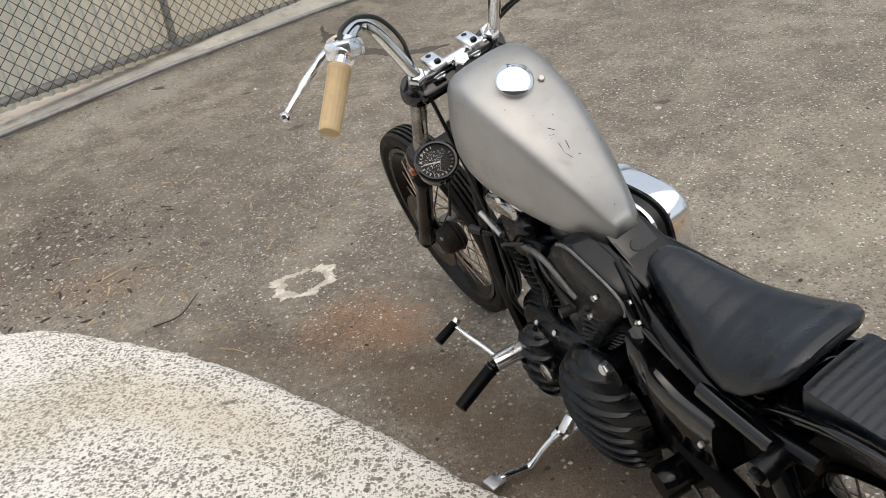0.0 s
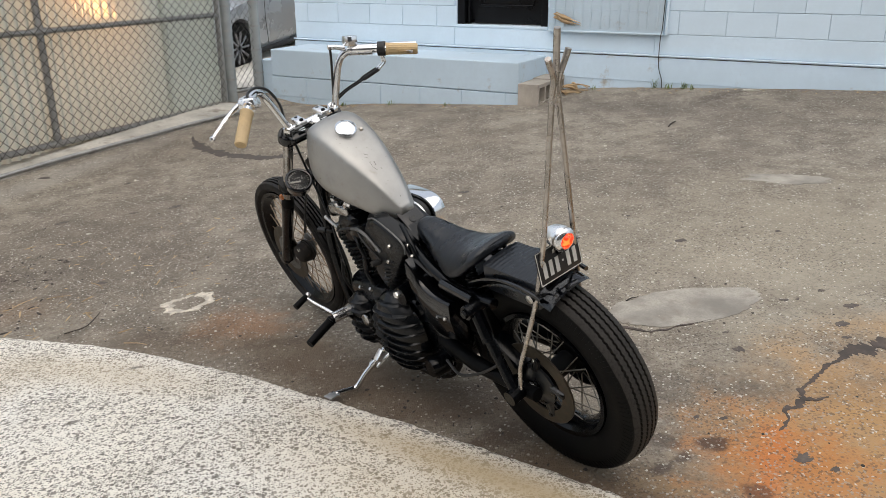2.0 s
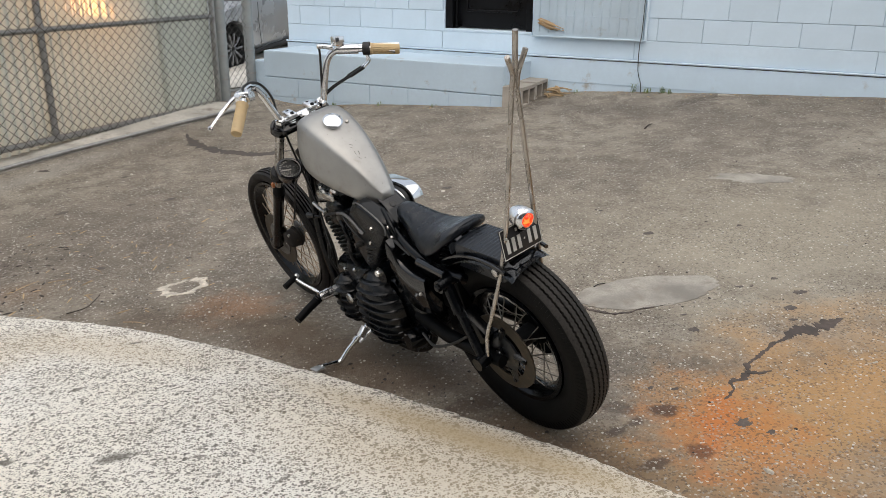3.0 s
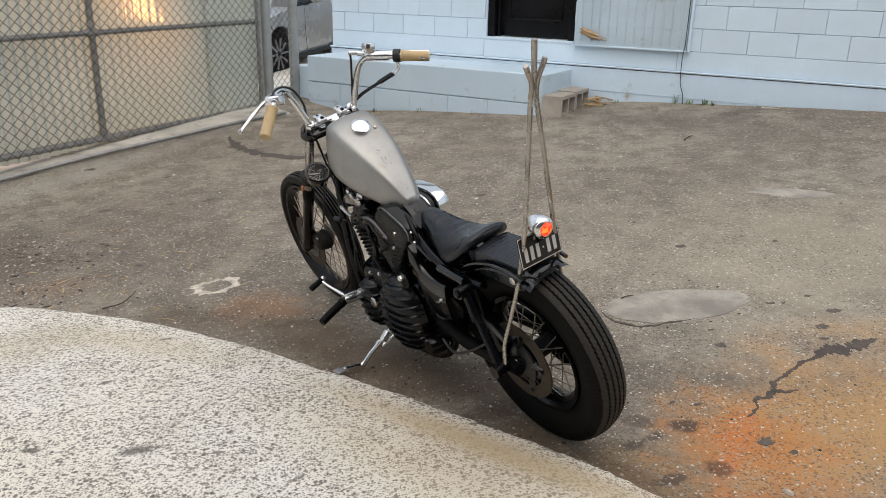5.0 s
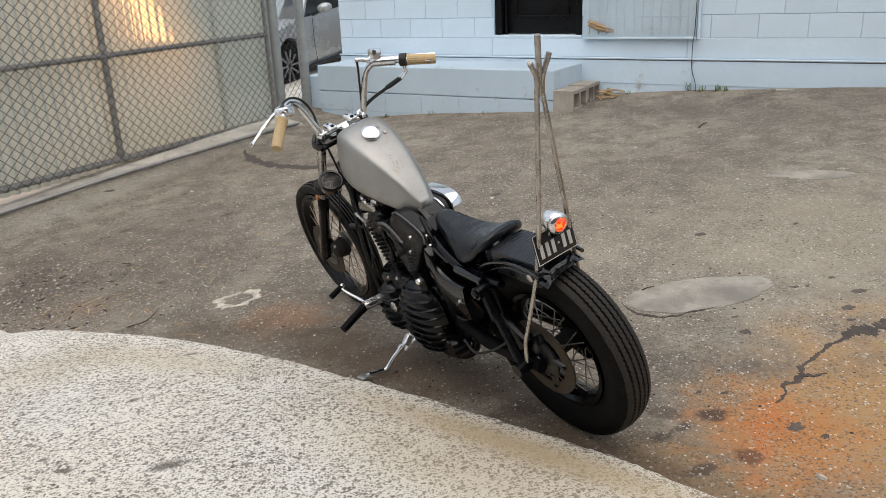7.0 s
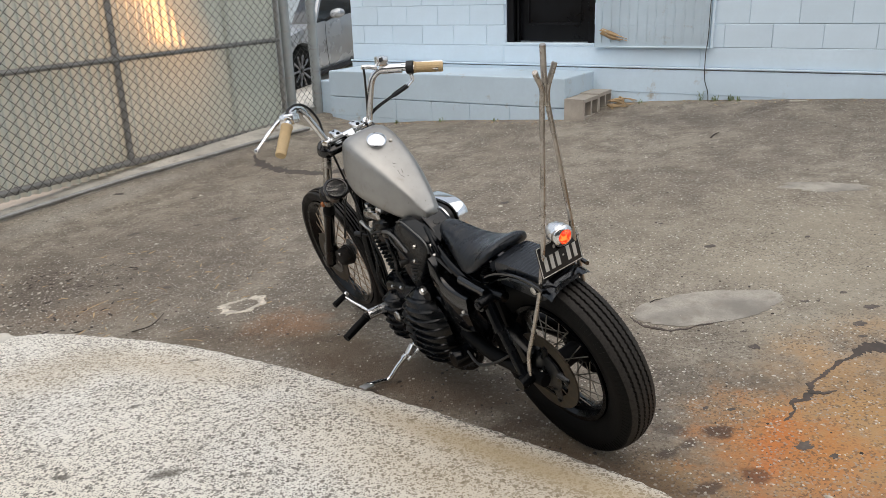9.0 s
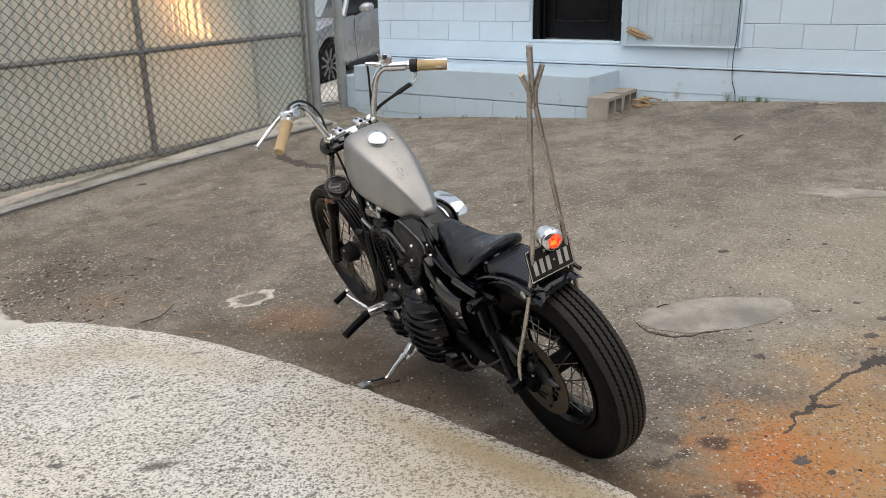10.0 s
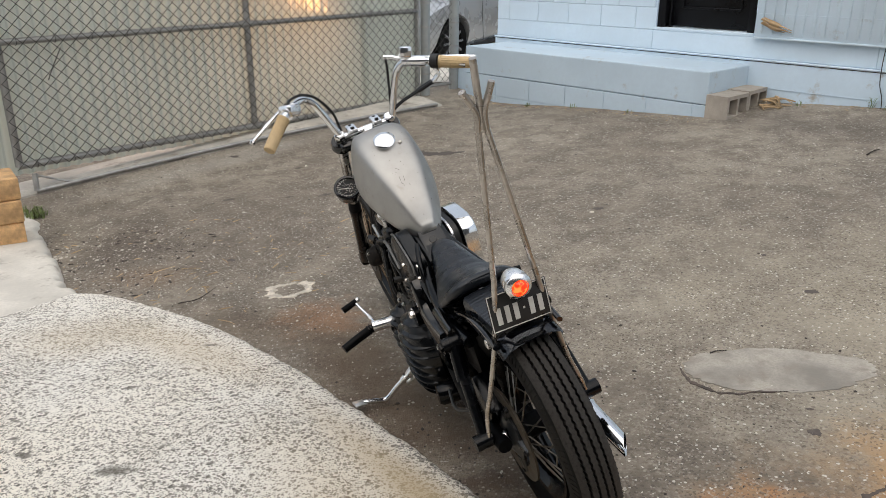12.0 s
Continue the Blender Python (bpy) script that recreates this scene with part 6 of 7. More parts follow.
def ribbed_cover(cx, cz, rx, rz, y0, bulge, ribs, tilt):
    """A domed side cover with stepped, slightly bowed ribs across it."""
    ct, st = math.cos(radians(tilt)), math.sin(radians(tilt))

    def fn(pz, q):
        wide = math.sqrt(max(0.0, 1 - abs(pz) ** 3.0))
        px = q * wide
        t = min(1.0, math.sqrt(px * px + pz * pz))
        h = max(0.0, 1 - t ** 3.0) ** 0.55
        f = (pz * 0.5 + 0.5) * ribs
        f = f - math.floor(f)
        ridge = 0.012 * (f / 0.08 if f < 0.08 else 1.0 if f < 0.24 else max(0.0, 1 - (f - 0.24) / 0.10)) * min(1, (1 - abs(q)) * 6)
        x, z = px * rx, (pz - 0.10 * q * q * wide) * rz
        return Vector((cx + ct * x - st * z, y0 + bulge * h + ridge, cz + st * x + ct * z))
    return sheet(fn, span(-1, 1, ribs * 20 + 1), span(-1, 1, 41))


cov = part("primary_cover", ribbed_cover(0.618, 0.280, 0.130, 0.158, 0.112, 0.074, 10, -6), CRINKLE, bike, "black domed primary cover with horizontal ribs", 22)
front_cov = part("alternator_cover", ribbed_cover(0.866, 0.236, 0.074, 0.112, 0.112, 0.054, 7, -4), CRINKLE, bike, "smaller black ribbed front cover", 22)
part("cover_body", box((0.38, 0.14, 0.23), m=pose(0.740, 0.048, 0.285, 0, 8, 0), bevel=0.035, segs=3), CRINKLE, cov)
part("badge", lathe([(0, 0.010), (0.018, 0.008), (0.022, 0.004), (0.022, 0), (0, 0)], (0.795, 0.160, 0.275), (0.0, 1, 0.1), 24), DULL_CHROME, front_cov, "round dull inspection cap")
for k in range(9):
    a = 2 * math.pi * k / 9 + 0.3
    part("cover_screw", bolt((0.615 + 0.122 * math.cos(a), 0.122, 0.265 + 0.122 * math.sin(a)), (0, 1, 0), 0.006, 0.010), DULL_CHROME if k % 3 == 0 else SATIN_BLACK, cov)
for k in range(6):
    a = 2 * math.pi * k / 6 + 0.5
    part("cover_screw", bolt((0.855 + 0.080 * math.cos(a), 0.122, 0.245 + 0.104 * math.sin(a)), (0, 1, 0), 0.006, 0.009), SATIN_BLACK, front_cov)
st = part("starter_motor", tube([(0.535, 0.02, 0.458), (0.535, 0.140, 0.462)], 0.032, 18), SATIN_BLACK, bike, "black starter motor")
part("starter_bolt", bolt((0.545, 0.138, 0.468), (0, 1, 0.2), 0.013, 0.014), POLISHED, st, "bright bolt")
# intake between the cylinders, and details of the top end
part("intake", tube(smooth_path([(0.87, 0.0, 0.64), (0.77, 0.015, 0.61), (0.66, 0.0, 0.62)]), 0.028, 14), GREY_CAST, bike, "grey intake manifold")
carb = part("carburettor", lathe([(0, 0.06), (0.026, 0.058), (0.034, 0.04), (0.034, 0.0), (0.028, -0.03), (0, -0.04)], (0.76, -0.06, 0.62), (0, 0.2, 1), 24), GREY_CAST, bike, "grey alloy carburettor")
part("float_bowl", lathe([(0, -0.04), (0.022, -0.038), (0.026, 0.0), (0, 0)], (0.76, -0.06, 0.580), (0, 0, 1), 20), GREY_CAST, carb)
mount = part("top_motor_mount", box((0.125, 0.075, 0.040), m=pose(0.895, 0.050, 0.660, 0, 6, 0), bevel=0.012, segs=3), DULL_CHROME, bike, "dull alloy motor mount")
for dx, dy in ((-0.045, 0.02), (0.0, 0.028), (0.045, 0.015)):
    part("mount_bolt", bolt((0.895 + dx, 0.05 + dy, 0.678), (0, 0.1, 1), 0.009, 0.014), POLISHED, mount)
part("mount_strap", tube(smooth_path([(0.84, 0.075, 0.685), (0.82, 0.080, 0.705), (0.80, 0.075, 0.700)]), 0.010, 8), POLISHED, mount)
part("front_head", box((0.12, 0.17, 0.11), m=pose(0.845, 0.012, 0.600, 0, 14, 0), bevel=0.03, segs=3), CRINKLE, bike, "black front cylinder head")
part("ignition_coil", box((0.10, 0.05, 0.055), m=pose(0.775, 0.080, 0.610, 0, 12, 0), bevel=0.012), SATIN_BLACK, bike, "black ignition coil")
for p0, p1 in (((0.79, 0.105, 0.63), (0.90, 0.105, 0.56)), ((0.75, 0.105, 0.63), (0.63, 0.118, 0.56))):
    part("spark_lead", tube(smooth_path([p0, ((p0[0] + p1[0]) / 2, 0.125, (p0[2] + p1[2]) / 2 + 0.02), p1]), 0.0045, 8), CABLE_BLACK, bike, "black spark plug lead")
part("breather_pipe", tube(smooth_path([(0.975, 0.098, 0.622), (0.93, 0.100, 0.606), (0.89, 0.104, 0.602)]), 0.0075, 10), DULL_CHROME, bike, "dull metal breather pipe")
part("breather_pipe", tube(smooth_path([(0.775, 0.112, 0.635), (0.725, 0.116, 0.648), (0.675, 0.119, 0.640), (0.630, 0.120, 0.612), (0.612, 0.120, 0.598)]), 0.0058, 10), GREY_CAST, bike, "dull metal breather pipe")
part("hose", tube(smooth_path([(0.56, 0.070, 0.690), (0.500, 0.090, 0.660), (0.462, 0.100, 0.600), (0.468, 0.102, 0.540)]), 0.0095, 10), BLACK_PAINT, bike, "shiny black hose")
part("hose", tube(smooth_path([(0.535, 0.060, 0.690), (0.480, 0.080, 0.665), (0.445, 0.090, 0.615), (0.445, 0.09, 0.570)]), 0.008, 10), SATIN_BLACK, bike, "black hose")
for x, z in ((0.78, 0.45), (0.97, 0.36)):
    part("oil_line", tube(smooth_path([(x, 0.09, z - 0.08), (x + 0.01, 0.105, z), (x - 0.01, 0.10, z + 0.08)]), 0.006, 8), CABLE_BLACK, bike, "black oil line")

for x, z, ax in ((0.985, 0.560, (0.9, 0.4, 0.1)), (0.640, 0.548, (0.2, 1, 0.1))):
    plug = part("spark_plug", tube([Vector((x, 0.100, z)) - 0.02 * Vector(ax), Vector((x, 0.100, z)) + 0.02 * Vector(ax)], 0.006, 8), SATIN_BLACK, bike, "spark plug with black boot")
    part("plug_boot", tube([Vector((x, 0.100, z)) + 0.012 * Vector(ax), Vector((x, 0.100, z)) + 0.045 * Vector(ax)], 0.0105, 10), CABLE_BLACK, plug)
for k in range(4):
    z = 0.42 + 0.052 * k
    part("pushrod_clip", bolt((0.795 + 0.006 * k, 0.085, z), (0, 1, 0), 0.008, 0.008), DULL_CHROME if k % 2 else SATIN_BLACK, bike)
part("head_strap", tube(smooth_path([(0.80, 0.095, 0.600), (0.760, 0.112, 0.575), (0.745, 0.112, 0.520), (0.770, 0.105, 0.470)]), 0.0085, 10), SATIN_BLACK, bike, "black hose between the cylinders")
part("case_stud", bolt((0.760, 0.120, 0.395), (0, 0.6, 0.8), 0.008, 0.010), DULL_CHROME, bike)
part("case_stud", bolt((0.840, 0.118, 0.372), (0, 0.6, 0.8), 0.007, 0.010), DULL_CHROME, bike)

# oil tank on the left, battery tray behind
OIL = [(0.490, 0.572), (0.470, 0.580), (0.430, 0.572), (0.380, 0.556), (0.325, 0.538), (0.275, 0.520), (0.248, 0.500), (0.262, 0.462), (0.32, 0.420), (0.39, 0.405), (0.450, 0.430), (0.482, 0.490)]
cx, cz = 0.38, 0.49
TANK_EDGE = smooth_path([(0.455, 0.624, 0), (0.432, 0.598, 0), (0.415, 0.556, 0), (0.375, 0.532, 0), (0.330, 0.524, 0), (0.278, 0.524, 0)], 6)
rings = []
for v in TANK_EDGE:
    drop = 0.155 + 0.02 * math.sin((v.x - 0.28) * 17)
    rings.append([Vector((v.x, 0.062, v.y - 0.006)), Vector((v.x, 0.100, v.y - 0.001)), Vector((v.x, 0.126, v.y)), Vector((v.x, 0.131, v.y - 0.003)), Vector((v.x, 0.134, v.y - 0.010)),
                  Vector((v.x + 0.004, 0.137, v.y - 0.06)), Vector((v.x + 0.010, 0.128, v.y - drop + 0.02)), Vector((v.x + 0.012, 0.110, v.y - drop)), Vector((v.x, 0.062, v.y - drop))])
part("oil_tank", loft(rings), BLACK_PAINT, bike, "gloss black oil tank", 40)
rings = [[Vector((cx + (x - cx) * k, -y, cz + (z - cz) * k)) for x, z in OIL] for y, k in ((0.035, 0.98), (0.10, 1.0), (0.125, 0.92))]
part("battery_cover", loft(rings), BLACK_PAINT, bike, "gloss black battery cover", 50)
part("frame_post", tube([(0.415, 0.0, 0.30), (0.47, 0.0, 0.62)], 0.05, 12), MATTE_BLACK, bike, "black frame post")
# added black filler, stands in for the deep shade under the seat
part("dark_filler_box", box((0.20, 0.15, 0.17), m=pose(0.275, 0.0, 0.470, 0, 8, 0), bevel=0.012), MATTE_BLACK, bike, "matt black box added to keep the space under the seat dark")
part("side_rail", tube([(0.310, 0.110, 0.578), (0.160, 0.120, 0.582)], 0.0155, 10), BLACK_PAINT, bike, "gloss black side rail")
wires = bmesh.new()
for k in range(5):
    tube(smooth_path([(0.53 - 0.01 * k, 0.045 + 0.008 * k, 0.65 - 0.006 * k), (0.47, 0.075 + 0.006 * k, 0.62), (0.40 - 0.01 * k, 0.088 + 0.005 * k, 0.585)]), 0.0035, 6, wires)
part("wiring", wires, CABLE_BLACK, bike, "black wiring under the seat")
for k, (x, y, z) in enumerate(((0.478, 0.088, 0.650), (0.455, 0.098, 0.622), (0.300, 0.139, 0.470))):
    part("clip", bolt((x, y, z), (0, 1, 0.2), 0.006, 0.008), DULL_CHROME, bike)
part("filter_can", lathe([(0, 0.03), (0.030, 0.028), (0.036, 0.015), (0.036, -0.04), (0, -0.04)], (0.430, 0.140, 0.225), (0.1, 1, 0.1), 24), SATIN_BLACK, bike, "black canister below the swingarm pivot")
part("rear_cable", tube(smooth_path([(0.36, 0.14, 0.28), (0.28, 0.155, 0.27), (0.19, 0.14, 0.31), (0.12, 0.12, 0.36)]), 0.005, 8), CABLE_BLACK, bike, "black brake line")

# forward controls and side stand
ctrl = part("foot_control", tube([(0.89, 0.11, 0.275), (0.905, 0.235, 0.284)], 0.021, 14), POLISHED, bike, "polished left foot control")
part("footpeg", tube([(0.903, 0.225, 0.285), (0.900, 0.255, 0.279), (0.889, 0.305, 0.272), (0.876, 0.362, 0.262)], [0.012, 0.0165, 0.0165, 0.0155], 16), RUBBER, ctrl, "black rubber footpeg")
for t in (0.15, 0.28):
    p = Vector((0.903, 0.232, 0.284)).lerp(Vector((0.889, 0.305, 0.272)), t)
    part("peg_ring", lathe([(0.016, -0.002), (0.0185, -0.002), (0.0185, 0.002), (0.016, 0.002)], p, (-0.15, 0.97, -0.17), 20, close=True), SATIN_BLACK, ctrl)
part("shift_lever", tube(smooth_path([(0.905, 0.220, 0.290), (0.955, 0.228, 0.300), (1.005, 0.240, 0.315), (1.045, 0.252, 0.335)]), 0.0062, 10), POLISHED, ctrl, "polished shift lever")
part("shift_peg", tube([(1.045, 0.246, 0.335), (1.035, 0.305, 0.325)], [0.0115, 0.0125], 14), RUBBER, ctrl, "black rubber shift peg")
part("lever_end", bolt((1.045, 0.243, 0.336), (0.1, -0.8, 0.3), 0.010, 0.012, segs=12), POLISHED, ctrl)
stand = part("side_stand", tube(smooth_path([(0.735, 0.150, 0.170), (0.752, 0.195, 0.132), (0.772, 0.245, 0.092), (0.780, 0.282, 0.062), (0.783, 0.300, 0.057), (0.786, 0.326, 0.066), (0.790, 0.372, 0.080)]), [0.0105] * 24 + [0.0095] * 12 + [0.008], 12), CHROME, bike, "chrome side stand")
part("stand_foot", box((0.040, 0.045, 0.007), m=pose(0.791, 0.386, 0.082, 14, 0, 10), bevel=0.003), DULL_CHROME, stand, "flat stand foot")
part("stand_pivot", box((0.026, 0.045, 0.026), m=pose(0.743, 0.180, 0.146, -38, 0, 0), bevel=0.005), POLISHED, stand)
part("stand_collar", tube([(0.754, 0.200, 0.128), (0.760, 0.214, 0.117)], 0.0150, 12), CHROME, stand)
part("stand_spring", tube([(0.720, 0.140, 0.150), (0.745, 0.205, 0.110)], 0.0065, 8), POLISHED, stand)

# right side: air cleaner and exhaust
def oval_ring(y, k, dz=0.0, n=48):
    return [Vector((0.698 + 0.112 * k * math.copysign(abs(math.cos(2 * math.pi * j / n)) ** 0.55, math.cos(2 * math.pi * j / n)), y, 0.594 + dz + 0.088 * k * math.copysign(abs(math.sin(2 * math.pi * j / n)) ** 0.55, math.sin(2 * math.pi * j / n)))) for j in range(n)]


air = part("air_cleaner", loft([oval_ring(y, k) for y, k in ((-0.104, 0.97), (-0.106, 1.0), (-0.148, 1.0), (-0.152, 0.98), (-0.155, 0.92), (-0.156, 0.6), (-0.156, 0.3))]), CHROME, bike, "chrome oval air cleaner cover", 40)
part("filter_ring", loft([oval_ring(y, k) for y, k in ((-0.078, 0.90), (-0.097, 0.90))]), CABLE_BLACK, air)
part("backplate", loft([oval_ring(y, k) for y, k in ((-0.070, 0.96), (-0.077, 0.96))]), POLISHED, air)
part("cleaner_bolt", bolt((0.690, -0.155, 0.594), (0, -1, 0), 0.008, 0.010), DULL_CHROME, air)
pipe = smooth_path([(0.90, -0.10, 0.52), (0.93, -0.14, 0.42), (0.88, -0.16, 0.29), (0.70, -0.165, 0.225), (0.40, -0.165, 0.215), (0.12, -0.165, 0.235), (0.05, -0.164, 0.238)], 6)
ex = part("exhaust_pipe", tube(pipe, [0.022] * 3 + [0.026] * 2, 18, ends=False), SATIN_BLACK, bike, "black exhaust pipe with chrome end")
rings = []
for x, r, cut in ((0.060, 0.0290, 0), (0.056, 0.0296, 0), (0.046, 0.0255, 0), (-0.02, 0.0250, 0), (-0.129, 0.0235, -0.034), (-0.131, 0.0222, -0.034), (-0.127, 0.0212, -0.034), (0.0, 0.0212, 0)):
    rings.append([Vector((x + cut * math.cos(2 * math.pi * k / 28), -0.164 + r * math.cos(2 * math.pi * k / 28), 0.238 + r * math.sin(2 * math.pi * k / 28))) for k in range(28)])
part("slash_tip", loft(rings, ends=False), CHROME, ex, "slash-cut chrome end", 50)
part("exhaust_bore", lathe([(0, 0), (0.0212, 0)], (-0.01, -0.164, 0.238), (-1, 0, 0), 20), CABLE_BLACK, ex)
part("rear_exhaust", tube(smooth_path([(0.53, -0.09, 0.52), (0.50, -0.14, 0.42), (0.52, -0.16, 0.30), (0.45, -0.165, 0.220)]), 0.022, 14), SATIN_BLACK, ex)
part("timing_cover", lathe([(0, 0.03), (0.06, 0.028), (0.085, 0.015), (0.09, 0.0), (0, 0)], (0.66, -0.12, 0.33), (0, -1, 0), 28), CRINKLE, bike, "black timing cover")
part("right_control", tube([(0.89, -0.11, 0.275), (0.905, -0.23, 0.284)], 0.018, 12), POLISHED, bike)
part("footpeg", tube([(0.903, -0.225, 0.285), (0.88, -0.36, 0.27)], 0.0155, 12), RUBBER, bike, "black rubber footpeg")


# ---- clutter ----
def in_yard(x, y):
    for (ax, ay), (bx, by) in zip(EDGE, EDGE[1:]):
        if ax <= x <= bx:
            return y > ay + (by - ay) * (x - ax) / (bx - ax) + 0.05
    return x > EDGE[-1][0]


def outside_fence(x, y):
    return FENCE_N.x * (x - FENCE_P.x) + FENCE_N.y * (y - FENCE_P.y) < 0.05


rng = random.Random(5)


def scatter(count, size, seed, flat, region=(-3.0, 4.6, 0.2, 6.8), long=1.0):
    """Many small chips lying on the yard, as one mesh."""
    r = random.Random(seed)
    verts, faces = [], []
    made = 0
    while made < count:
        x, y = r.uniform(*region[:2]), r.uniform(*region[2:])
        if not in_yard(x, y) or outside_fence(x, y) or WALL_N.x * x + WALL_N.y * y > WALL_C - 0.1 or (WALL_N.x * x + WALL_N.y * y > WALL_C - 0.74 and WALL_U.x * x + WALL_U.y * y < -1.70):
            continue
        s = size * r.choice((0.45, 0.6, 0.8, 1.0, 1.0, 1.5))
        a = r.uniform(0, 6.28)
        z = ground_z(x, y) + rough_ground(x, y)
        ln = r.uniform(0.7, 1.6 * long)
        n0 = len(verts)
        for k in range(5):
            b = a + k * 1.2566
            q = s * r.uniform(0.7, 1.2)
            dx, dy = q * ln * math.cos(b - a), q * math.sin(b - a)
            verts.append((x + dx * math.cos(a) - dy * math.sin(a), y + dx * math.sin(a) + dy * math.cos(a), z - 0.002))
        for k in range(5):
            vx, vy, _ = verts[n0 + k]
            verts.append((x + (vx - x) * 0.6, y + (vy - y) * 0.6, z + s * flat))
        for k in range(5):
            faces.append((n0 + k, n0 + (k + 1) % 5, n0 + 5 + (k + 1) % 5, n0 + 5 + k))
        faces.append(tuple(n0 + 5 + k for k in range(5)))
        made += 1
    me = bpy.data.meshes.new("chips")
    me.from_pydata(verts, [], faces)
    return me


tagged(part("gravel", scatter(1500, 0.0036, 3, 0.6, (-2.6, 3.4, 0.2, 4.6)), PEBBLE, None), "scattered pale gravel chips on the asphalt", "gravel", kind="stuff")
tagged(part("gravel", scatter(800, 0.0052, 15, 0.5), PEBBLE, None), "pale gravel chips all over the asphalt", "gravel", kind="stuff")
tagged(part("gravel", scatter(90, 0.009, 13, 0.5), PEBBLE, None), "larger pale stone chips on the asphalt", "gravel", kind="stuff")
tagged(part("debris", scatter(200, 0.0060, 31, 0.35, (-2.5, -1.2, 2.2, 3.4), 3.0), DARK_BITS, None), "dark crumbs and dirt beside the broken slab edge", "debris", kind="stuff")
tagged(part("debris", scatter(110, 0.0055, 37, 0.5, (0.05, 0.95, 0.65, 1.45)), DARK_BITS, None), "dark dirt crumbs on the asphalt along the slab", "debris", kind="stuff")
tagged(part("gravel", scatter(120, 0.0085, 23, 0.4, (-2.5, -1.5, 2.3, 3.6)), PEBBLE, None), "crumbled concrete chips beside the broken slab edge", "gravel", kind="stuff")
tagged(part("gravel", scatter(45, 0.0055, 29, 0.5, (-1.2, 0.5, 0.9, 2.4)), PEBBLE, None), "pale crumbs on the asphalt beside the slab", "gravel", kind="stuff")
tagged(part("straw", scatter(170, 0.0042, 41, 0.4, (-2.4, -0.3, 2.0, 3.6), 7.0), STRAW, None), "dry straw and leaf slivers strewn on the asphalt", "debris", kind="stuff")
tagged(part("debris", scatter(1300, 0.0052, 4, 0.25), DARK_BITS, None), "small dark grit and tar crumbs on the asphalt", "debris", kind="stuff")
SPOTS = [(1.556, 1.109, 2.0), (1.376, 0.502, 2.4), (1.431, 0.431, 1.2), (1.579, 1.241, 0.9), (1.937, 1.387, 1.4), (1.987, 1.375, 0.9), (2.118, 1.402, 1.2), (2.006, 1.137, 2.2), (1.953, 1.044, 1.2), (2.138, 1.246, 2.6), (1.196, 0.79, 1.0), (1.273, 0.755, 1.0), (1.869, 2.114, 2.4),
         (1.792, 2.54, 1.1), (-0.69, 3.934, 3.2), (-1.385, 3.952, 3.6), (-0.942, 3.936, 2.4), (-0.503, 2.783, 1.2), (-0.96, 2.821, 2.6), (-1.075, 4.673, 2.4), (-1.711, 4.997, 3.0), (1.97, 3.395, 1.3), (1.085, 3.348, 2.4), (1.487, 1.566, 0.7), (1.714, 1.47, 0.7), (2.35, 2.03, 1.4)]
gum = bmesh.new()
for k, (x, y, r) in enumerate(SPOTS):
    blob_sheet(x, y, 0.0120 * r, 0.0072 * r, (k * 47) % 60 - 30, 0.0016, 0.7, k * 3.1, n=26, rings=2, bm=gum)
tagged(part("debris", gum, GUM, None, smooth=0), "dark flattened gum and tar spots on the asphalt", "debris", kind="stuff")


def twig(name, pts, r, label, material=STRAW, category="twig", group=""):
    path = smooth_path([(x, y, ground_z(x, y) + 0.006 + h) for x, y, h in pts], 5)
    ob = part(name, tube(path, [r * (1 - 0.5 * i / (len(path) - 1)) for i in range(len(path))], 6), material, None)
    return tagged(ob, label, category, group)


for pts in ([(-0.46, 1.72, 0.01), (-0.40, 1.69, 0.012), (-0.34, 1.65, 0.008)], [(-1.348, 2.671, 0), (-1.312, 2.703, 0.004), (-1.258, 2.760, 0)], [(-1.202, 2.715, 0), (-1.15, 2.71, 0.004), (-1.09, 2.711, 0)], [(-1.015, 2.835, 0), (-0.966, 2.775, 0.004), (-0.941, 2.725, 0)],
            [(-0.75, 2.061, 0.006), (-0.693, 2.035, 0.008), (-0.65, 2.008, 0.006)], [(-0.985, 2.456, 0), (-0.97, 2.459, 0.003), (-0.945, 2.459, 0)], [(-1.56, 2.895, 0), (-1.54, 2.897, 0.003), (-1.51, 2.892, 0)]):
    twig("twig", pts, 0.0026, "thin dry twig lying on the asphalt", group="twigs on the yard")
for pts in ([(-1.033, 2.272, 0), (-0.944, 2.305, 0.004), (-0.908, 2.442, 0)], [(1.345, 1.619, 0), (1.375, 1.628, 0.003), (1.407, 1.632, 0)]):
    twig("twig", pts, 0.003, "thin dark stick lying on the asphalt", material=DARK_BITS, group="twigs on the yard")
W = lambda u, d, z: WALL_M @ Vector((u, d, z))
for k in range(26):
    u0, d0 = rng.uniform(-1.70, -1.60), rng.uniform(-0.34, -0.08)
    a, ln = rng.uniform(-1.0, 1.0), rng.uniform(0.08, 0.20)
    p = W(u0, d0, 0)
    q = W(u0 + ln * math.cos(a), d0 + ln * math.sin(a), 0)
    m = (p + q) / 2
    h = 0.045 * rng.random()
    twig("twig", [(p.x, p.y, h + 0.01), (m.x, m.y, h + 0.008), (q.x, q.y, 0.3 * h)], rng.choice((0.005, 0.007, 0.010)), "dry brown palm twig heaped beside the concrete blocks", group="twigs beside the blocks")


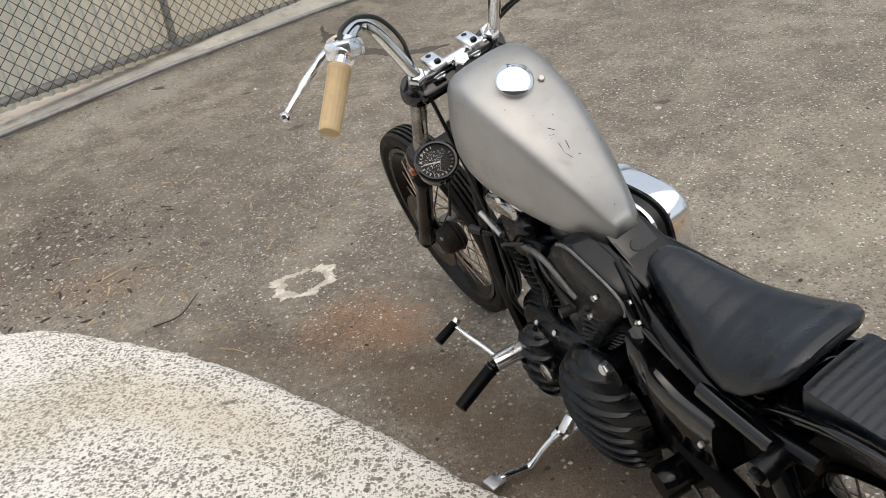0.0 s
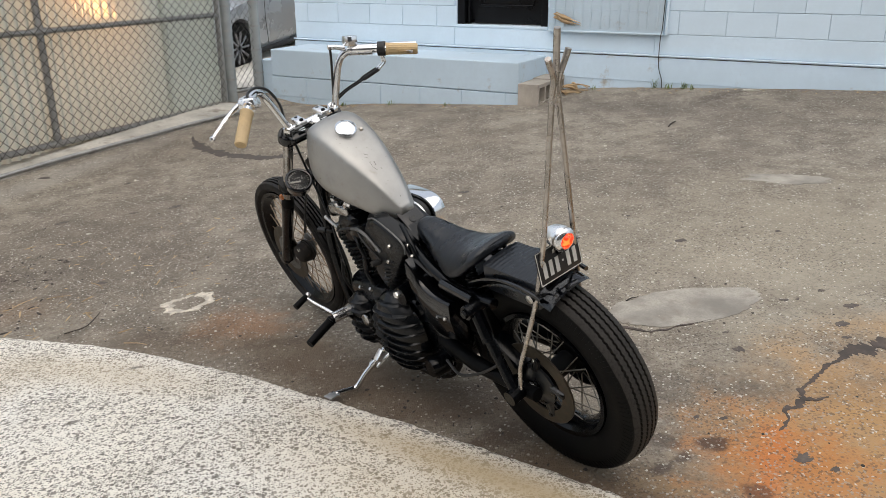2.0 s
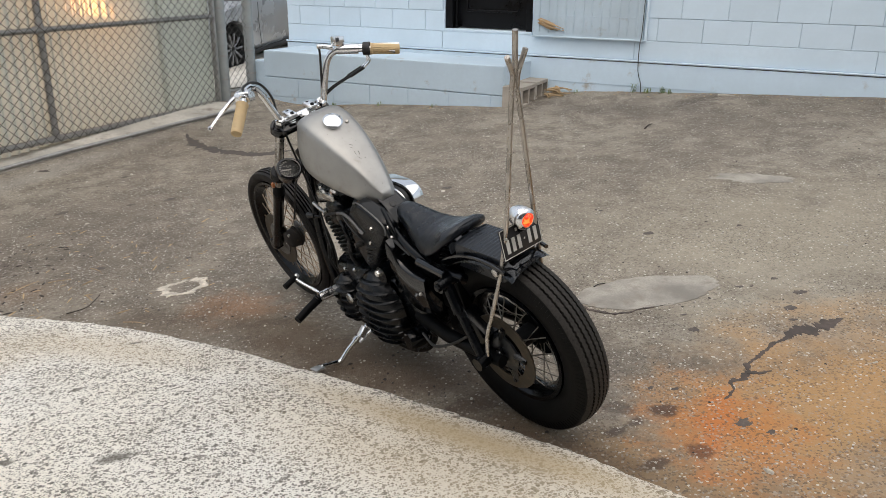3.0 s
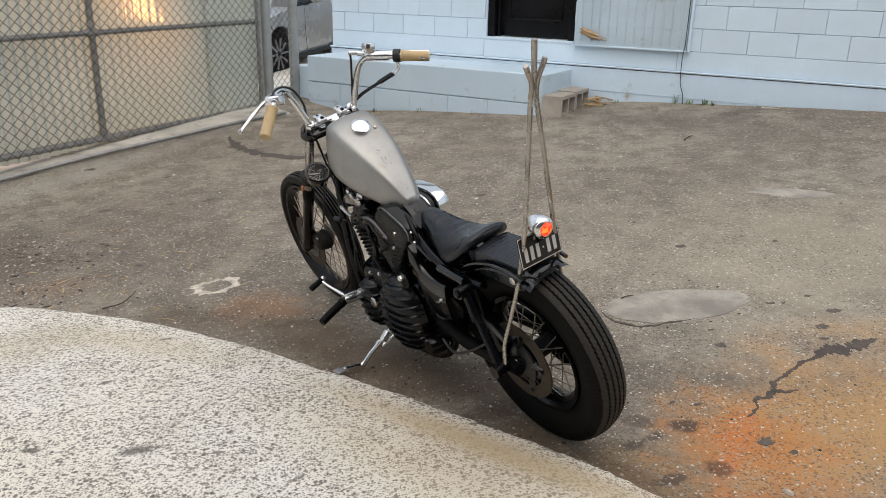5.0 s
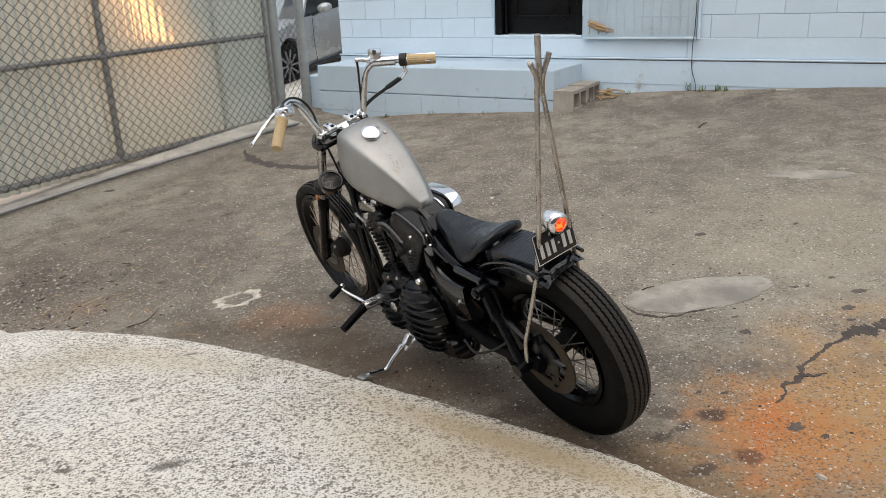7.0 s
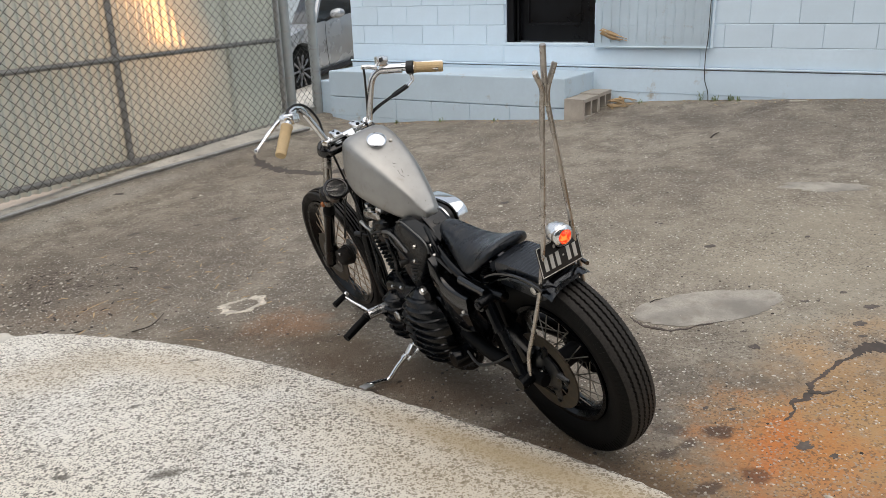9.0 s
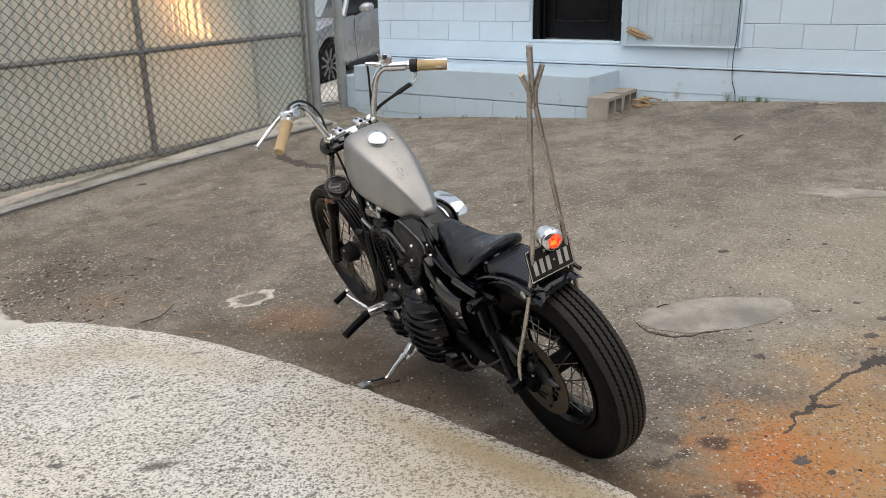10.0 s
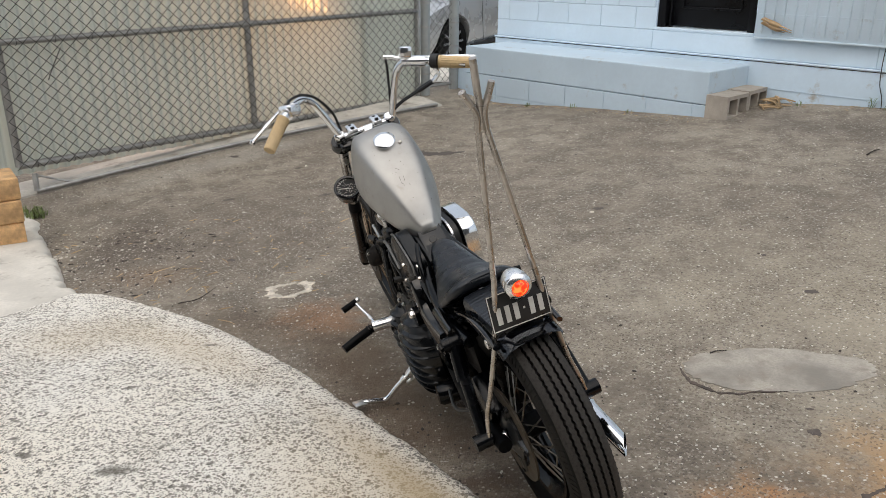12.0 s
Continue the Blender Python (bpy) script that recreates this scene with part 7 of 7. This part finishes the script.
def litter(count, seed):
    """Dry leaf scraps blown against the foot of the wall and the landing."""
    r = random.Random(seed)
    bm = bmesh.new()
    for k in range(count):
        u = r.uniform(-4.6, 2.2)
        d = (-0.76 if u < -1.93 else -0.05) - abs(r.gauss(0, 0.07))
        p = W(u, d, 0)
        s, a = r.uniform(0.006, 0.022), r.uniform(0, 6.28)
        z = ground_z(p.x, p.y) + rough_ground(p.x, p.y) + 0.004
        e, f = Vector((math.cos(a), math.sin(a), r.uniform(-0.3, 0.3))) * s, Vector((-math.sin(a), math.cos(a), r.uniform(-0.3, 0.3))) * s * 0.4
        c = Vector((p.x, p.y, z))
        v = [bm.verts.new(c - e), bm.verts.new(c + f + Vector((0, 0, 0.003))), bm.verts.new(c + e), bm.verts.new(c - f + Vector((0, 0, 0.002)))]
        bm.faces.new(v)
    return bm


tagged(part("leaf_litter", litter(420, 8), STRAW, None, smooth=0), "dry brown leaf scraps along the foot of the wall", "leaf litter", kind="stuff")
p = W(-0.12, -0.13, 0)
twig("twig", [(p.x, p.y, 0.0), (p.x + 0.05, p.y - 0.05, 0.004), (p.x + 0.11, p.y - 0.09, 0.0)], 0.010, "pale dry leaf stalk lying near the wall", material=PEBBLE, group="twigs on the yard")
twig("twig", [(2.86, 4.09, 0.0), (2.92, 4.154, 0.004), (2.98, 4.20, 0.0)], 0.006, "short dark stick lying on the asphalt", material=DARK_BITS, group="twigs on the yard")


def tuft(x, y, z, n, h, seed, label):
    r = random.Random(seed)
    bm = bmesh.new()
    for k in range(n):
        a, lean = r.uniform(0, 6.28), r.uniform(0.2, 1.0)
        L, w = h * r.uniform(0.6, 1.4), 0.0035
        d = Vector((math.cos(a), math.sin(a), 0))
        s = Vector((-d.y, d.x, 0)) * w
        b = Vector((x + r.uniform(-0.03, 0.03), y + r.uniform(-0.03, 0.03), z - 0.005))
        p = [b, b + d * L * 0.3 * lean + Vector((0, 0, L * 0.55)), b + d * L * 0.75 * lean + Vector((0, 0, L * (1 - 0.45 * lean)))]
        v = [bm.verts.new(p[0] - s), bm.verts.new(p[0] + s), bm.verts.new(p[1] - s * 0.9), bm.verts.new(p[1] + s * 0.9), bm.verts.new(p[2])]
        bm.faces.new((v[0], v[1], v[3], v[2]))
        bm.faces.new((v[2], v[3], v[4]))
    tagged(part("weed", bm, LEAF_GREEN, None, smooth=80), label, "weed", "weeds along the wall")


for k, (u, d, h) in enumerate(((-0.88, -0.07, 0.11), (-0.76, -0.08, 0.06), (-0.62, -0.07, 0.08), (-0.55, -0.09, 0.05), (-1.42, -0.1, 0.05), (-2.6, -0.77, 0.035), (-3.75, -0.77, 0.045), (-3.2, -0.77, 0.05))):
    p = W(u, d, 0)
    tuft(p.x, p.y, ground_z(p.x, p.y), 14 if h > 0.05 else 7, h, k, "small green weed at the foot of the wall")
for k, (x, y) in enumerate(((-2.70, 3.80), (-2.64, 3.74), (-2.76, 3.76), (-2.68, 3.70))):
    tuft(x, y, ground_z(x, y), 36, 0.065, 30 + k, "patch of grass at the broken slab edge")

# brick stack by the fence
BR = finish(box((0.31, 0.15, 0.132), (0, 0, 0), 0.010, segs=2), "brick", 30)
BR.materials.append(BRICK)
stack = thing("brick_stack", "small stack of large tan-orange bricks on the slab", "bricks", m=Matrix.Translation((-2.56, 3.16, slab_z(-2.56, 3.16))) @ Matrix.Rotation(radians(-52), 4, 'Z'))
for j in range(3):
    for k in range(2):
        ob = part("brick", BR, BRICK, stack)
        ob.matrix_local = pose(0.012 * ((j * 7 + k) % 3 - 1), -0.08 + 0.158 * k, 0.067 + 0.1345 * j, 0, 0, (j * 37 % 5 - 2) * 1.2)

# dark skid mark
tagged(part("ground_mark", ribbon([(-0.70, 5.85), (-0.62, 5.55), (-0.50, 5.28), (-0.34, 5.07), (-0.12, 4.88), (0.06, 4.84), (0.2, 4.86)], [0.01, 0.04, 0.055, 0.06, 0.045, 0.05, 0.01], 0.002, 0.9, 3.0, 0.8), TYRE_MARK, None, smooth=0), "dark curved tyre mark on the asphalt", "mark", kind="structure")

# wall blocks last
z, tall = 0.626, 0.173
row = 0
while z < 1.75:
    u = -4.890 + (0.0 if row % 2 == 0 else -0.1985)
    while u < 3.2:
        long = 1.985 if row == 0 else 0.3967
        a, b = max(u, U0), u + long - 0.0028
        pieces = [(a, b)] if b - a > 0.03 else []
        if z + 0.1 > SILL and z < HEAD:
            pieces = [(p, q) for p, q in ((a, min(b, DOOR_A)), (max(a, DOOR_B), b)) if q - p > 0.03]
        for p, q in pieces:
            ob = part("block", wall_block(round(q - p, 3), tall), WALL_PAINT, wall)
            ob.matrix_local = Matrix.Translation((p, 0.0, z))
        u += long
    z = 0.802 + 0.2 * row
    tall = 0.1965
    row += 1
part("upper_wall", cells([U0, DOOR_A, DOOR_B, U1], [z, HEAD, TOP], -0.004, 0.004, {(1, 0)}), WALL_PAINT, wall, "painted upper wall", 0)
